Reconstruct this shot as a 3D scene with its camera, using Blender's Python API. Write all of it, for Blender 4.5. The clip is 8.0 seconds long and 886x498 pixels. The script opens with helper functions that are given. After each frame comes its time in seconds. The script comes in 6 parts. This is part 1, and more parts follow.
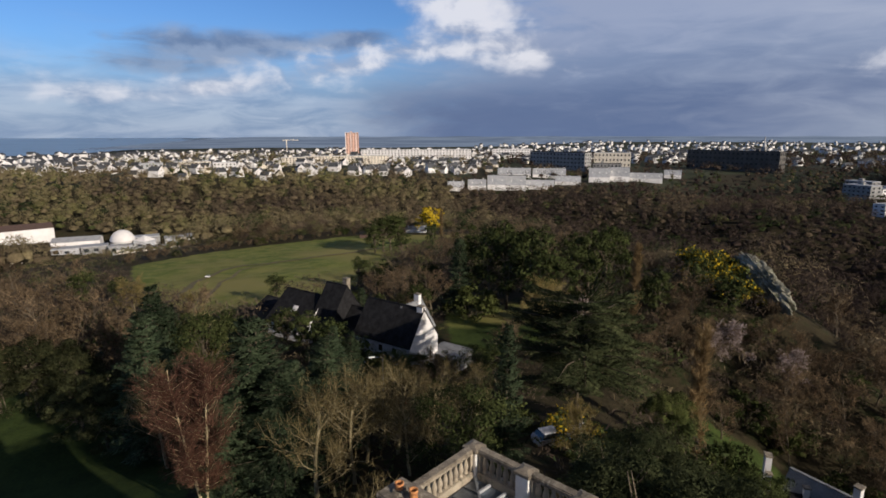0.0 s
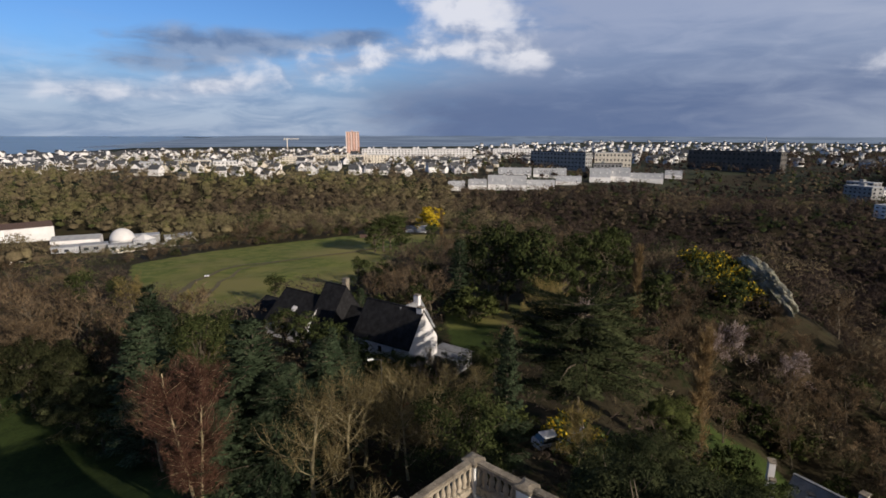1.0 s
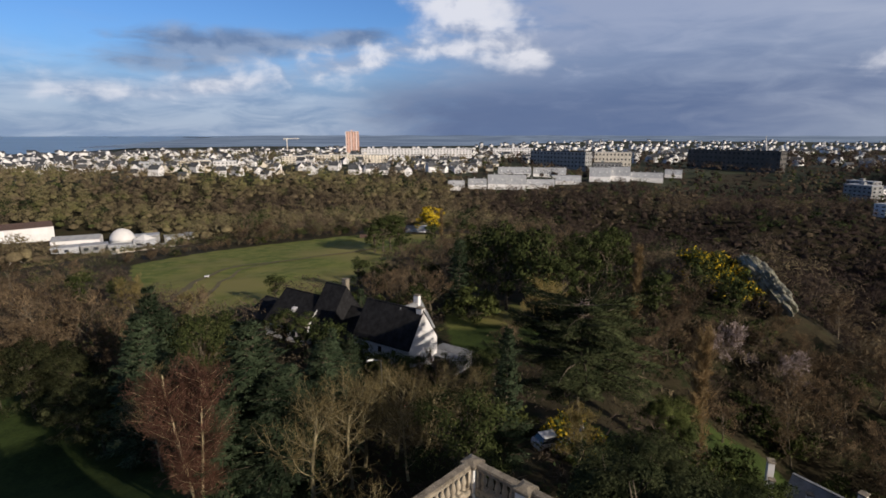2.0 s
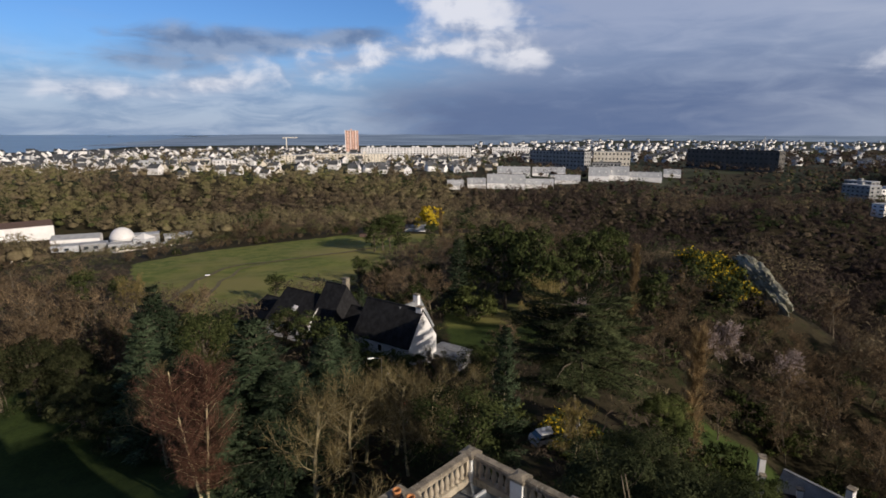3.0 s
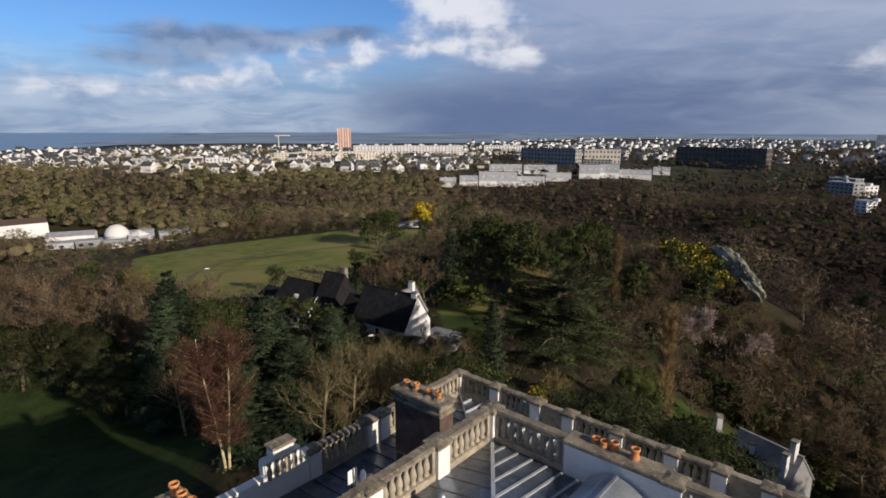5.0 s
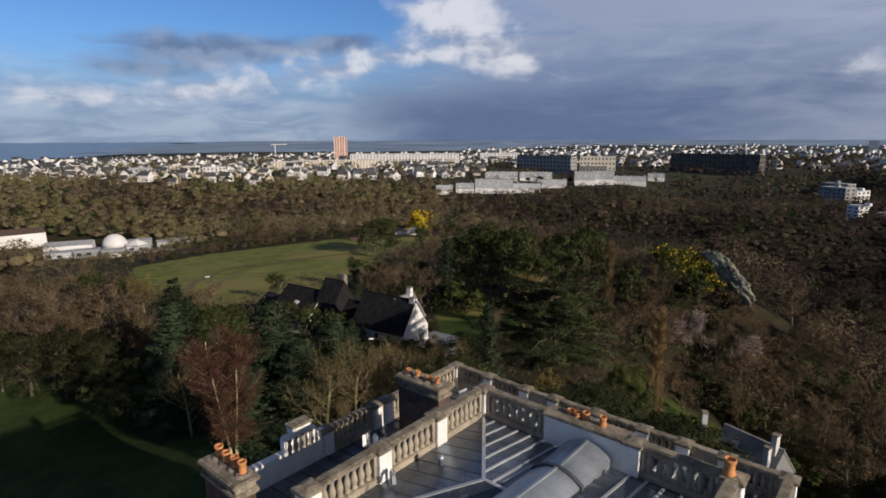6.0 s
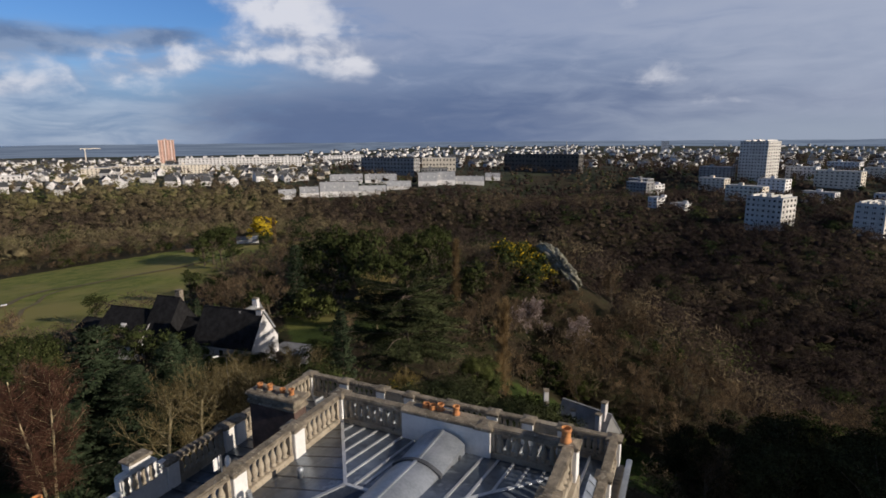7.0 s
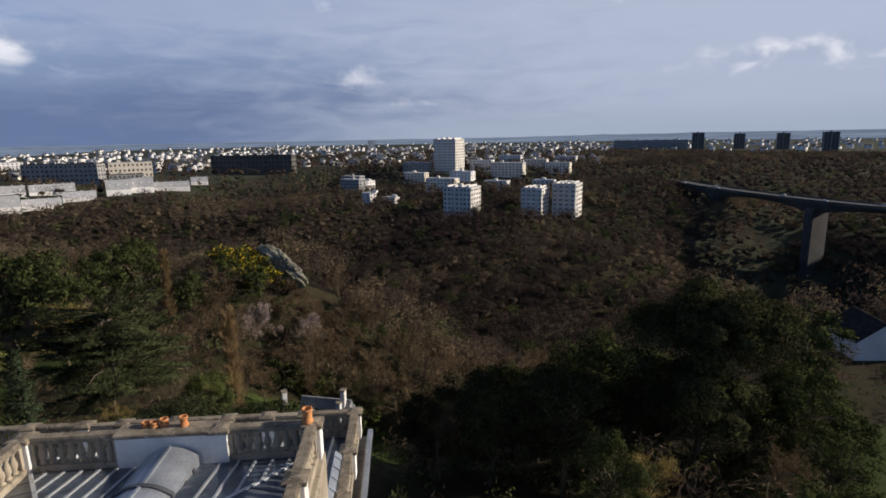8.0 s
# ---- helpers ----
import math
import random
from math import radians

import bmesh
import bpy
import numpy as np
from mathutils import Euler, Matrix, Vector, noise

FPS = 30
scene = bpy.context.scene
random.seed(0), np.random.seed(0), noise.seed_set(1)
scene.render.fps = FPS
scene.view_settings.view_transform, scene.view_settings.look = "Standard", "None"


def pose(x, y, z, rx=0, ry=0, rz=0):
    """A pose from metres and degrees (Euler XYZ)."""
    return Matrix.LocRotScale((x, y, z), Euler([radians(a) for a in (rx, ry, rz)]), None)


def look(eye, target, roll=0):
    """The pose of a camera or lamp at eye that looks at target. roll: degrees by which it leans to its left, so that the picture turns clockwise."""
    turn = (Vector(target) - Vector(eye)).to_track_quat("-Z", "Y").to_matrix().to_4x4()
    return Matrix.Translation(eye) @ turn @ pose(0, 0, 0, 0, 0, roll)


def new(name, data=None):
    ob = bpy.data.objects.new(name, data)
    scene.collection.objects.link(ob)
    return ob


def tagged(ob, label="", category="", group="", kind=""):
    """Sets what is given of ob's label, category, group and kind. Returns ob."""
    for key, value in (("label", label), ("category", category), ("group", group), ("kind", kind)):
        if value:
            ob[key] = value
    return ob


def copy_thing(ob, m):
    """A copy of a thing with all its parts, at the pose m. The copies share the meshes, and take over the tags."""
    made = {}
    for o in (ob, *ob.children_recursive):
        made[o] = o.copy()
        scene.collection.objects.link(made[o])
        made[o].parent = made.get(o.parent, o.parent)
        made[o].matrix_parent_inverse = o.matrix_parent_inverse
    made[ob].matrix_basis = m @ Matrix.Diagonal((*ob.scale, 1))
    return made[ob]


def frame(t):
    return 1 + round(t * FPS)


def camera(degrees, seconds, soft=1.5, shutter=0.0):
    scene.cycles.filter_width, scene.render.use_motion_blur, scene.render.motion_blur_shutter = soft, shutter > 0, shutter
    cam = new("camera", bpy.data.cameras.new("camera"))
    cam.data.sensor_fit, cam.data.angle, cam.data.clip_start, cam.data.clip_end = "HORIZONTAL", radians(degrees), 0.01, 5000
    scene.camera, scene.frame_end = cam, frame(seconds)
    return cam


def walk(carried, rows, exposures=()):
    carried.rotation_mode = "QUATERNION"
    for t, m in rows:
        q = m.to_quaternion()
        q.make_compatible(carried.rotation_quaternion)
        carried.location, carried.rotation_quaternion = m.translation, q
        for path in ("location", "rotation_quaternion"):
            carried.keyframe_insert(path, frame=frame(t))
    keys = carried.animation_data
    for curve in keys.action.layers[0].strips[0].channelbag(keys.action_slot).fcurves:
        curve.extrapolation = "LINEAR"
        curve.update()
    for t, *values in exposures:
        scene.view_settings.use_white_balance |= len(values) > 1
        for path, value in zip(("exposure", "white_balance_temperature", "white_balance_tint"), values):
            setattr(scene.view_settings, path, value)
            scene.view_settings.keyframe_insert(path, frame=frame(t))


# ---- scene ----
cam = camera(77.7, 8.0, 1.7)
EXPOSURE = [(t, stops, 6380, 12.6) for t, stops in ((0, -0.04), (3.5, -0.03), (4.5, 0.06), (6, -0.14), (6.8, -0.18), (8, 0.1))]
PATH = [
    (0, (0.056, -0.54, 30.18), (0.033, 1.418, 29.77), -0.1),
    (0.5, (0.092, -0.169, 30.23), (0.07, 1.789, 29.824), -0.0),
    (1, (0.098, 0.085, 30.237), (0.074, 2.042, 29.825), 0.1),
    (1.5, (0.132, 0.099, 30.244), (0.108, 2.055, 29.831), -0.0),
    (3, (0.121, -0.874, 30.662), (0.1, 1.082, 30.245), 0.1),
    (3.5, (0.119, -1.849, 30.616), (0.102, 0.106, 30.195), 0.2),
    (4, (0.103, -2.99, 30.565), (0.093, -1.036, 30.137), 0.2),
    (4.5, (0.082, -4.503, 30.48), (0.082, -2.55, 30.05), 0.3),
    (6, (0.045, -8.496, 30.86), (0.063, -6.536, 30.463), -0.2),
    (6.5, (0.061, -8.673, 31.077), (0.169, -6.715, 30.686), -0.0),
    (7, (0.039, -8.707, 30.932), (0.594, -6.826, 30.54), -0.4),
    (7.5, (-0.017, -8.757, 30.616), (1.019, -7.093, 30.219), -0.8),
    (8, (-0.015, -8.852, 30.427), (1.377, -7.473, 30.024), -1.0),
]
walk(cam, [(t, look(eye, target, roll)) for t, eye, target, roll in PATH], EXPOSURE)

# ---- light ----
SUN_AZ, SUN_EL = 131.5, 21.0  # degrees clockwise from +y, and above the horizon
sun_dir = Vector((math.sin(radians(SUN_AZ)) * math.cos(radians(SUN_EL)), math.cos(radians(SUN_AZ)) * math.cos(radians(SUN_EL)), math.sin(radians(SUN_EL))))
sun_data = bpy.data.lights.new("sun", "SUN")
sun_data.energy, sun_data.angle, sun_data.color = 5.0, radians(0.55), (1.0, 0.88, 0.71)
sun = new("sun", sun_data)
sun.matrix_world = look(sun_dir * 100, (0, 0, 0))


class Nodes:
    """Short ways to write node trees."""

    def __init__(self, tree):
        self.tree = tree
        tree.nodes.clear()

    def add(self, kind, **values):
        node = self.tree.nodes.new(kind)
        for key, value in values.items():
            node.inputs[key.replace("_", " ")].default_value = value
        return node

    def put(self, socket, value):
        if isinstance(value, bpy.types.NodeSocket):
            self.tree.links.new(value, socket)
        elif isinstance(value, tuple) and len(value) == 3 and socket.type == "RGBA":
            socket.default_value = (*value, 1)
        else:
            socket.default_value = value

    def math(self, op, a, b=0.0, clamp=False):
        node = self.add("ShaderNodeMath")
        node.operation, node.use_clamp = op, clamp
        self.put(node.inputs[0], a)
        self.put(node.inputs[1], b)
        return node.outputs[0]

    def mix(self, fac, a, b, blend="MIX"):
        node = self.add("ShaderNodeMix")
        node.data_type, node.blend_type = "RGBA", blend
        self.put(node.inputs["Factor"], fac)
        self.put(node.inputs[6], a)
        self.put(node.inputs[7], b)
        return node.outputs[2]

    def step(self, value, low, high, to_low=0.0, to_high=1.0):
        node = self.add("ShaderNodeMapRange")
        node.interpolation_type = "SMOOTHSTEP"
        self.put(node.inputs[0], value)
        for n, v in enumerate((low, high, to_low, to_high)):
            self.put(node.inputs[n + 1], v)
        return node.outputs[0]

    def noise(self, vector, scale, detail=4.0, rough=0.55, distort=0.0):
        node = self.add("ShaderNodeTexNoise", Scale=scale, Detail=detail, Roughness=rough, Distortion=distort)
        self.put(node.inputs["Vector"], vector)
        return node.outputs[0]

    def vec(self, x, y, z=0.0):
        node = self.add("ShaderNodeCombineXYZ")
        for n, v in enumerate((x, y, z)):
            self.put(node.inputs[n], v)
        return node.outputs[0]


def make_world():
    """A showery sky: blue with broken cumulus towards the sea, a slate rain cloud inland."""
    world = bpy.data.worlds.new("world")
    scene.world = world
    world.use_nodes = True
    n = Nodes(world.node_tree)
    sky = n.add("ShaderNodeTexSky")
    sky.sky_type, sky.sun_disc = "NISHITA", False
    sky.sun_elevation, sky.sun_rotation = radians(SUN_EL), radians(SUN_AZ)
    sky.air_density, sky.dust_density, sky.ozone_density = 1.0, 0.6, 1.5
    clear = n.mix(1.0, sky.outputs[0], (0.05, 0.08, 0.125), "MULTIPLY")
    ways = n.add("ShaderNodeTexCoord").outputs["Generated"]
    xyz = n.add("ShaderNodeSeparateXYZ")
    n.put(xyz.inputs[0], ways)
    x, y, z = xyz.outputs
    az = n.math("MULTIPLY", n.math("ARCTAN2", x, y), 57.2958)
    el = n.math("MULTIPLY", n.math("ARCSINE", z), 57.2958)

    def blob(a, e, wa, we):
        da = n.math("DIVIDE", n.math("SUBTRACT", az, a), wa)
        de = n.math("DIVIDE", n.math("SUBTRACT", el, e), we)
        sq = n.math("ADD", n.math("MULTIPLY", da, da), n.math("MULTIPLY", de, de))
        return n.math("POWER", 2.718, n.math("MULTIPLY", sq, -1.0))

    def total(*values):
        out = values[0]
        for v in values[1:]:
            out = n.math("ADD", out, v)
        return out

    flat = n.vec(n.math("MULTIPLY", az, 0.05), n.math("MULTIPLY", el, 0.17), 3.1)
    puffy = n.vec(n.math("MULTIPLY", az, 0.13), n.math("MULTIPLY", el, 0.2), 1.7)
    broad = n.noise(flat, 1.3, 6.0, 0.6, 0.4)
    fine = n.noise(puffy, 2.0, 7.0, 0.52, 0.25)
    wisp = n.noise(n.vec(n.math("MULTIPLY", az, 0.1), n.math("MULTIPLY", el, 0.42), 8.3), 1.6, 7.0, 0.56, 0.5)
    # pale veil low over the sea
    low = n.step(n.math("ADD", el, n.math("MULTIPLY", broad, 7.0)), 13.5, 5.5)
    color = n.mix(n.math("MULTIPLY", low, 0.86), clear, n.mix(n.step(wisp, 0.34, 0.68), (0.25, 0.34, 0.52), (0.46, 0.54, 0.68)))
    # the grey sheet inland, with a slate foot of falling rain
    bank = total(n.math("MULTIPLY", n.math("SUBTRACT", n.math("MINIMUM", az, 40.0), 3.0), 0.045), n.math("MULTIPLY", n.math("SUBTRACT", broad, 0.5), 1.5), n.math("MULTIPLY", n.math("SUBTRACT", wisp, 0.5), 0.9),
                 n.math("MULTIPLY", blob(0.0, 1.5, 13.0, 3.6), 0.75), n.math("MULTIPLY", blob(12.0, 12.0, 10.0, 6.0), 0.35))
    sheet = n.step(bank, -0.6, 0.75)
    height = n.math("ADD", el, n.math("MULTIPLY", n.math("SUBTRACT", n.math("ADD", n.math("MULTIPLY", broad, 0.55), n.math("MULTIPLY", wisp, 0.45)), 0.5), 9.0))
    grey = n.mix(n.step(height, 2.0, 7.5), (0.125, 0.18, 0.32), (0.24, 0.31, 0.465))
    grey = n.mix(n.step(n.math("ADD", height, n.math("MULTIPLY", wisp, 4.0)), 8.0, 13.0), grey, (0.34, 0.405, 0.56))
    grey = n.mix(n.math("MULTIPLY", n.step(n.math("ADD", az, n.math("MULTIPLY", wisp, 36.0)), 48.0, 88.0), 0.8), grey, (0.46, 0.51, 0.63))
    grey = n.mix(n.math("MULTIPLY", n.step(n.math("ADD", az, n.math("MULTIPLY", n.math("SUBTRACT", wisp, 0.5), 40.0)), 12.0, 50.0), 0.42), grey, (0.47, 0.52, 0.62))
    grey = n.mix(n.math("MULTIPLY", n.step(el, 3.2, 0.3), n.step(az, 22.0, 52.0)), grey, (0.36, 0.42, 0.52))
    color = n.mix(n.math("MULTIPLY", sheet, 0.96), color, grey)
    # dark ragged clouds against the blue
    dark = n.step(total(n.math("MULTIPLY", wisp, 1.1), n.math("MULTIPLY", fine, 0.5), blob(-22.0, 8.0, 9.5, 1.7), n.math("MULTIPLY", blob(-9.0, 9.0, 4.5, 1.1), 0.9), n.math("MULTIPLY", blob(-27.0, 5.8, 8.0, 1.1), 0.55)), 1.08, 1.7)
    color = n.mix(n.math("MULTIPLY", dark, 0.82), color, n.mix(n.step(fine, 0.4, 0.62), (0.15, 0.205, 0.33), (0.3, 0.37, 0.5)))
    # sunlit cumulus
    puffs = ((2.5, 9.6, 7.0, 3.0, 0.98), (0.5, 13.5, 6.0, 3.0, 0.68), (8.8, 7.3, 5.0, 1.5, 0.6), (-5.0, 8.2, 4.5, 1.3, 0.5), (-15.5, 5.5, 7.0, 1.8, 0.66), (-9.5, 6.9, 5.5, 1.5, 0.6), (-23.0, 4.4, 4.5, 1.2, 0.6), (-31.0, 3.3, 7.0, 1.4, 0.55), (-37.0, 5.5, 6.0, 2.0, 0.4),
             (37.5, 5.6, 3.6, 1.7, 0.6), (44.0, 3.1, 6.0, 0.9, 0.42), (80.0, 6.6, 8.0, 1.9, 0.75), (71.0, 6.0, 6.0, 1.2, 0.5), (32.0, 12.4, 4.0, 1.2, 0.55), (57.0, 12.6, 7.0, 1.3, 0.4))
    white = n.step(total(n.math("MULTIPLY", fine, 1.45), n.math("MULTIPLY", wisp, 0.5), *(n.math("MULTIPLY", blob(*p[:4]), p[4]) for p in puffs)), 1.3, 2.1)
    lit = n.mix(n.step(n.math("ADD", fine, n.math("MULTIPLY", blob(3.0, 10.0, 5.0, 3.0), 0.13)), 0.4, 0.64), (0.36, 0.42, 0.55), (0.85, 0.86, 0.9))
    color = n.mix(n.math("MULTIPLY", white, 0.9), color, lit)
    # unseen overhead sky, darkened to dim the fill light
    color = n.mix(n.math("MULTIPLY", n.step(n.math("ADD", el, n.math("MULTIPLY", broad, 8.0)), 17.0, 42.0), 0.92), color, (0.06, 0.075, 0.115))
    # nothing but dim ground glow under the horizon
    color = n.mix(n.step(el, 0.0, -3.0), color, (0.05, 0.055, 0.05))
    back = n.add("ShaderNodeBackground", Strength=0.94)
    n.put(back.inputs["Color"], color)
    out = n.add("ShaderNodeOutputWorld")
    n.put(out.inputs[0], back.outputs[0])


make_world()


# ---- materials ----
def material(name, dark, light, scale=2.0, rough=0.8, bump=0.3, fine=14.0, metal=0.0, vary=0.12, third=None, island=0.0, spec=0.4):
    """A surface of two mottled colours at two scales, with relief; each object differs a little in brightness."""
    m = bpy.data.materials.new(name)
    m.use_nodes = True
    n = Nodes(m.node_tree)
    where = n.add("ShaderNodeTexCoord").outputs["Object"]
    large = n.noise(where, scale, 5.0, 0.6)
    small = n.noise(where, scale * fine, 4.0, 0.65)
    color = n.mix(n.step(n.math("ADD", n.math("MULTIPLY", large, 0.65), n.math("MULTIPLY", small, 0.35)), 0.36, 0.64), dark, light)
    if third:
        spots = n.noise(where, scale * 2.7, 6.0, 0.7, 0.6)
        color = n.mix(n.step(spots, 0.54, 0.66), color, third)
    chance = n.add("ShaderNodeObjectInfo").outputs["Random"]
    gain = n.math("ADD", 1.0 - vary, n.math("MULTIPLY", chance, 2 * vary))
    if island:
        each = n.add("ShaderNodeNewGeometry").outputs["Random Per Island"]
        gain = n.math("MULTIPLY", gain, n.math("ADD", 1.0 - island, n.math("MULTIPLY", each, 2 * island)))
    color = n.mix(1.0, color, n.vec(gain, gain, gain), "MULTIPLY")
    shader = n.add("ShaderNodeBsdfPrincipled", Metallic=metal)
    n.put(shader.inputs["Base Color"], color)
    n.put(shader.inputs["Roughness"], n.math("ADD", rough - 0.1, n.math("MULTIPLY", small, 0.2), True))
    shader.inputs["Specular IOR Level"].default_value = spec
    if bump:
        relief = n.add("ShaderNodeBump", Strength=bump, Distance=0.02)
        n.put(relief.inputs["Height"], n.math("ADD", small, large))
        n.put(shader.inputs["Normal"], relief.outputs[0])
    out = n.add("ShaderNodeOutputMaterial")
    n.put(out.inputs[0], shader.outputs[0])
    return m


def foliage(name, dark, light, vary=0.25, island=0.35, share=0.1):
    """Leaves, needles or twigs in two tones, mixed leaf by leaf and tree by tree."""
    m = bpy.data.materials.new(name)
    m.use_nodes = True
    n = Nodes(m.node_tree)
    each = n.add("ShaderNodeNewGeometry").outputs["Random Per Island"]
    chance = n.add("ShaderNodeObjectInfo").outputs["Random"]
    where = n.add("ShaderNodeTexCoord").outputs["Object"]
    patch = n.noise(where, 0.55, 3.0)
    tone = n.math("ADD", n.math("MULTIPLY", each, 0.45), n.math("MULTIPLY", n.step(patch, 0.35, 0.65), 0.55))
    color = n.mix(tone, dark, light)
    gain = n.math("MULTIPLY", n.math("ADD", 1.0 - vary, n.math("MULTIPLY", chance, 2 * vary)), n.math("ADD", 1.0 - island, n.math("MULTIPLY", each, 2 * island)))
    color = n.mix(1.0, color, n.vec(gain, gain, gain), "MULTIPLY")
    thin_leaf(n, color, share)
    return m


def thin_leaf(n, color, share=0.3):
    """Light falls on thin leaves and twigs, and through them."""
    front, back, both = n.add("ShaderNodeBsdfDiffuse"), n.add("ShaderNodeBsdfTranslucent"), n.add("ShaderNodeMixShader")
    n.put(front.inputs[0], color)
    n.put(back.inputs[0], color)
    n.put(both.inputs[0], share)
    n.put(both.inputs[1], front.outputs[0])
    n.put(both.inputs[2], back.outputs[0])
    out = n.add("ShaderNodeOutputMaterial")
    n.put(out.inputs[0], both.outputs[0])


def woodland_material(name):
    """Far woods: every tree carries its own mix of bare brown, olive and evergreen, and its share of painted shade."""
    m = bpy.data.materials.new(name)
    m.use_nodes = True
    n = Nodes(m.node_tree)
    tint = n.add("ShaderNodeAttribute")
    tint.attribute_name = "species_shade"
    each = n.add("ShaderNodeNewGeometry").outputs["Random Per Island"]
    ramp = n.add("ShaderNodeValToRGB")
    n.put(ramp.inputs[0], tint.outputs["Fac"])
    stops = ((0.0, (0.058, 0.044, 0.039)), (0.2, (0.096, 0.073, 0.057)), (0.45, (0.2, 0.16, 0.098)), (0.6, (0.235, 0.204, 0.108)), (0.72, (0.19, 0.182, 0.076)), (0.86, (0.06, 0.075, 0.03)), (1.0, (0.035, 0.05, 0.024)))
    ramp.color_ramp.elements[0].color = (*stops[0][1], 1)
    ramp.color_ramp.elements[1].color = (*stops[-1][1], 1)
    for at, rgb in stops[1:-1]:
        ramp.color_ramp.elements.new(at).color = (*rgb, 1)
    where = n.add("ShaderNodeTexCoord").outputs["Object"]
    twigs = n.noise(where, 0.9, 5.0, 0.7)
    gain = n.math("MULTIPLY", n.math("ADD", 0.88, n.math("MULTIPLY", each, 0.24)), n.step(twigs, 0.3, 0.7, 0.72, 1.28))
    color = n.mix(1.0, ramp.outputs[0], n.vec(gain, gain, gain), "MULTIPLY")
    thin_leaf(n, color, 0.34)
    return m


def land_material():
    """Grass, woodland floor and far fields, told apart by the 'grass' and 'town' layers of the ground."""
    m = bpy.data.materials.new("land")
    m.use_nodes = True
    n = Nodes(m.node_tree)
    where = n.add("ShaderNodeTexCoord").outputs["Object"]
    grass, town = (n.add("ShaderNodeAttribute") for _ in range(2))
    grass.attribute_name, town.attribute_name = "grass", "town"
    big, mid, small = n.noise(where, 0.03, 4.0), n.noise(where, 0.25, 5.0, 0.65), n.noise(where, 3.0, 4.0, 0.7)
    blend = n.math("ADD", n.math("MULTIPLY", mid, 0.6), n.math("MULTIPLY", small, 0.4))
    turf = n.mix(n.step(blend, 0.38, 0.62), (0.088, 0.118, 0.026), (0.195, 0.205, 0.06))
    turf = n.mix(n.step(big, 0.42, 0.62), turf, (0.22, 0.2, 0.07))
    # near lawns: darker turf, with the shade over them put into the colour
    shaded_lawn = n.add("ShaderNodeAttribute")
    shaded_lawn.attribute_name = "lawn"
    turf = n.mix(shaded_lawn.outputs["Fac"], turf, n.mix(n.step(blend, 0.36, 0.64), (0.026, 0.043, 0.012), (0.056, 0.08, 0.021)))
    soil = n.mix(n.step(blend, 0.36, 0.64), (0.026, 0.022, 0.013), (0.055, 0.045, 0.025))
    soil = n.mix(n.step(mid, 0.52, 0.62), soil, (0.024, 0.028, 0.012))
    # far fields: dull bluish green, some of the air's haze put into the colour
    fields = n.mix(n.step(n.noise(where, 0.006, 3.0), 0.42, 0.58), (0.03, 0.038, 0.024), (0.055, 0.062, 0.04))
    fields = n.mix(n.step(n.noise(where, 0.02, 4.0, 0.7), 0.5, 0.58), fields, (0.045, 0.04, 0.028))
    edge = n.step(n.math("ADD", grass.outputs["Fac"], n.math("MULTIPLY", n.math("SUBTRACT", blend, 0.5), 0.8)), 0.4, 0.6)
    color = n.mix(edge, soil, turf)
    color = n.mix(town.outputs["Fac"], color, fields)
    shader = n.add("ShaderNodeBsdfPrincipled", Roughness=0.95)
    shader.inputs["Specular IOR Level"].default_value = 0.1
    n.put(shader.inputs["Base Color"], color)
    relief = n.add("ShaderNodeBump", Strength=0.5, Distance=0.15)
    n.put(relief.inputs["Height"], blend)
    n.put(shader.inputs["Normal"], relief.outputs[0])
    out = n.add("ShaderNodeOutputMaterial")
    n.put(out.inputs[0], shader.outputs[0])
    return m


LAND = land_material()
WOODS = woodland_material("bare_woodland")
STONE = material("weathered_stone", (0.27, 0.225, 0.17), (0.44, 0.385, 0.3), 1.6, 0.9, 0.5, third=(0.16, 0.15, 0.12))
LICHEN = material("lichened_stone", (0.1, 0.085, 0.065), (0.29, 0.245, 0.185), 2.5, 0.95, 0.7, third=(0.38, 0.345, 0.28))
PLASTER = material("painted_render", (0.68, 0.67, 0.65), (0.84, 0.83, 0.81), 0.8, 0.85, 0.15, vary=0.04)
ZINC = material("zinc_sheet", (0.085, 0.105, 0.14), (0.2, 0.235, 0.28), 0.9, 0.32, 0.1, fine=6.0, metal=0.65, vary=0.08, third=(0.25, 0.275, 0.3))
LEAD = material("dark_lead", (0.08, 0.085, 0.095), (0.15, 0.155, 0.17), 1.5, 0.5, 0.2, metal=0.5)
GALV = material("galvanised_sheet", (0.3, 0.33, 0.37), (0.48, 0.51, 0.55), 1.0, 0.4, 0.05, metal=0.6)
# rolls much paler than the sheet: their sunlit gleam is put into the colour
ROLL = material("sunlit_zinc_roll", (0.48, 0.5, 0.53), (0.62, 0.64, 0.66), 1.2, 0.4, 0.05, metal=0.35)
BRICK = material("sooty_brick", (0.06, 0.04, 0.035), (0.12, 0.075, 0.06), 3.0, 0.95, 0.6)
POT = material("terracotta", (0.42, 0.16, 0.06), (0.6, 0.27, 0.1), 4.0, 0.85, 0.3, third=(0.3, 0.14, 0.08))
SLATE = material("slate", (0.012, 0.012, 0.013), (0.028, 0.028, 0.03), 1.2, 0.9, 0.4, fine=9.0, vary=0.2, spec=0.06)
GREYROOF = material("grey_sheet_roof", (0.3, 0.31, 0.33), (0.42, 0.43, 0.45), 0.3, 0.6, 0.1, vary=0.12)
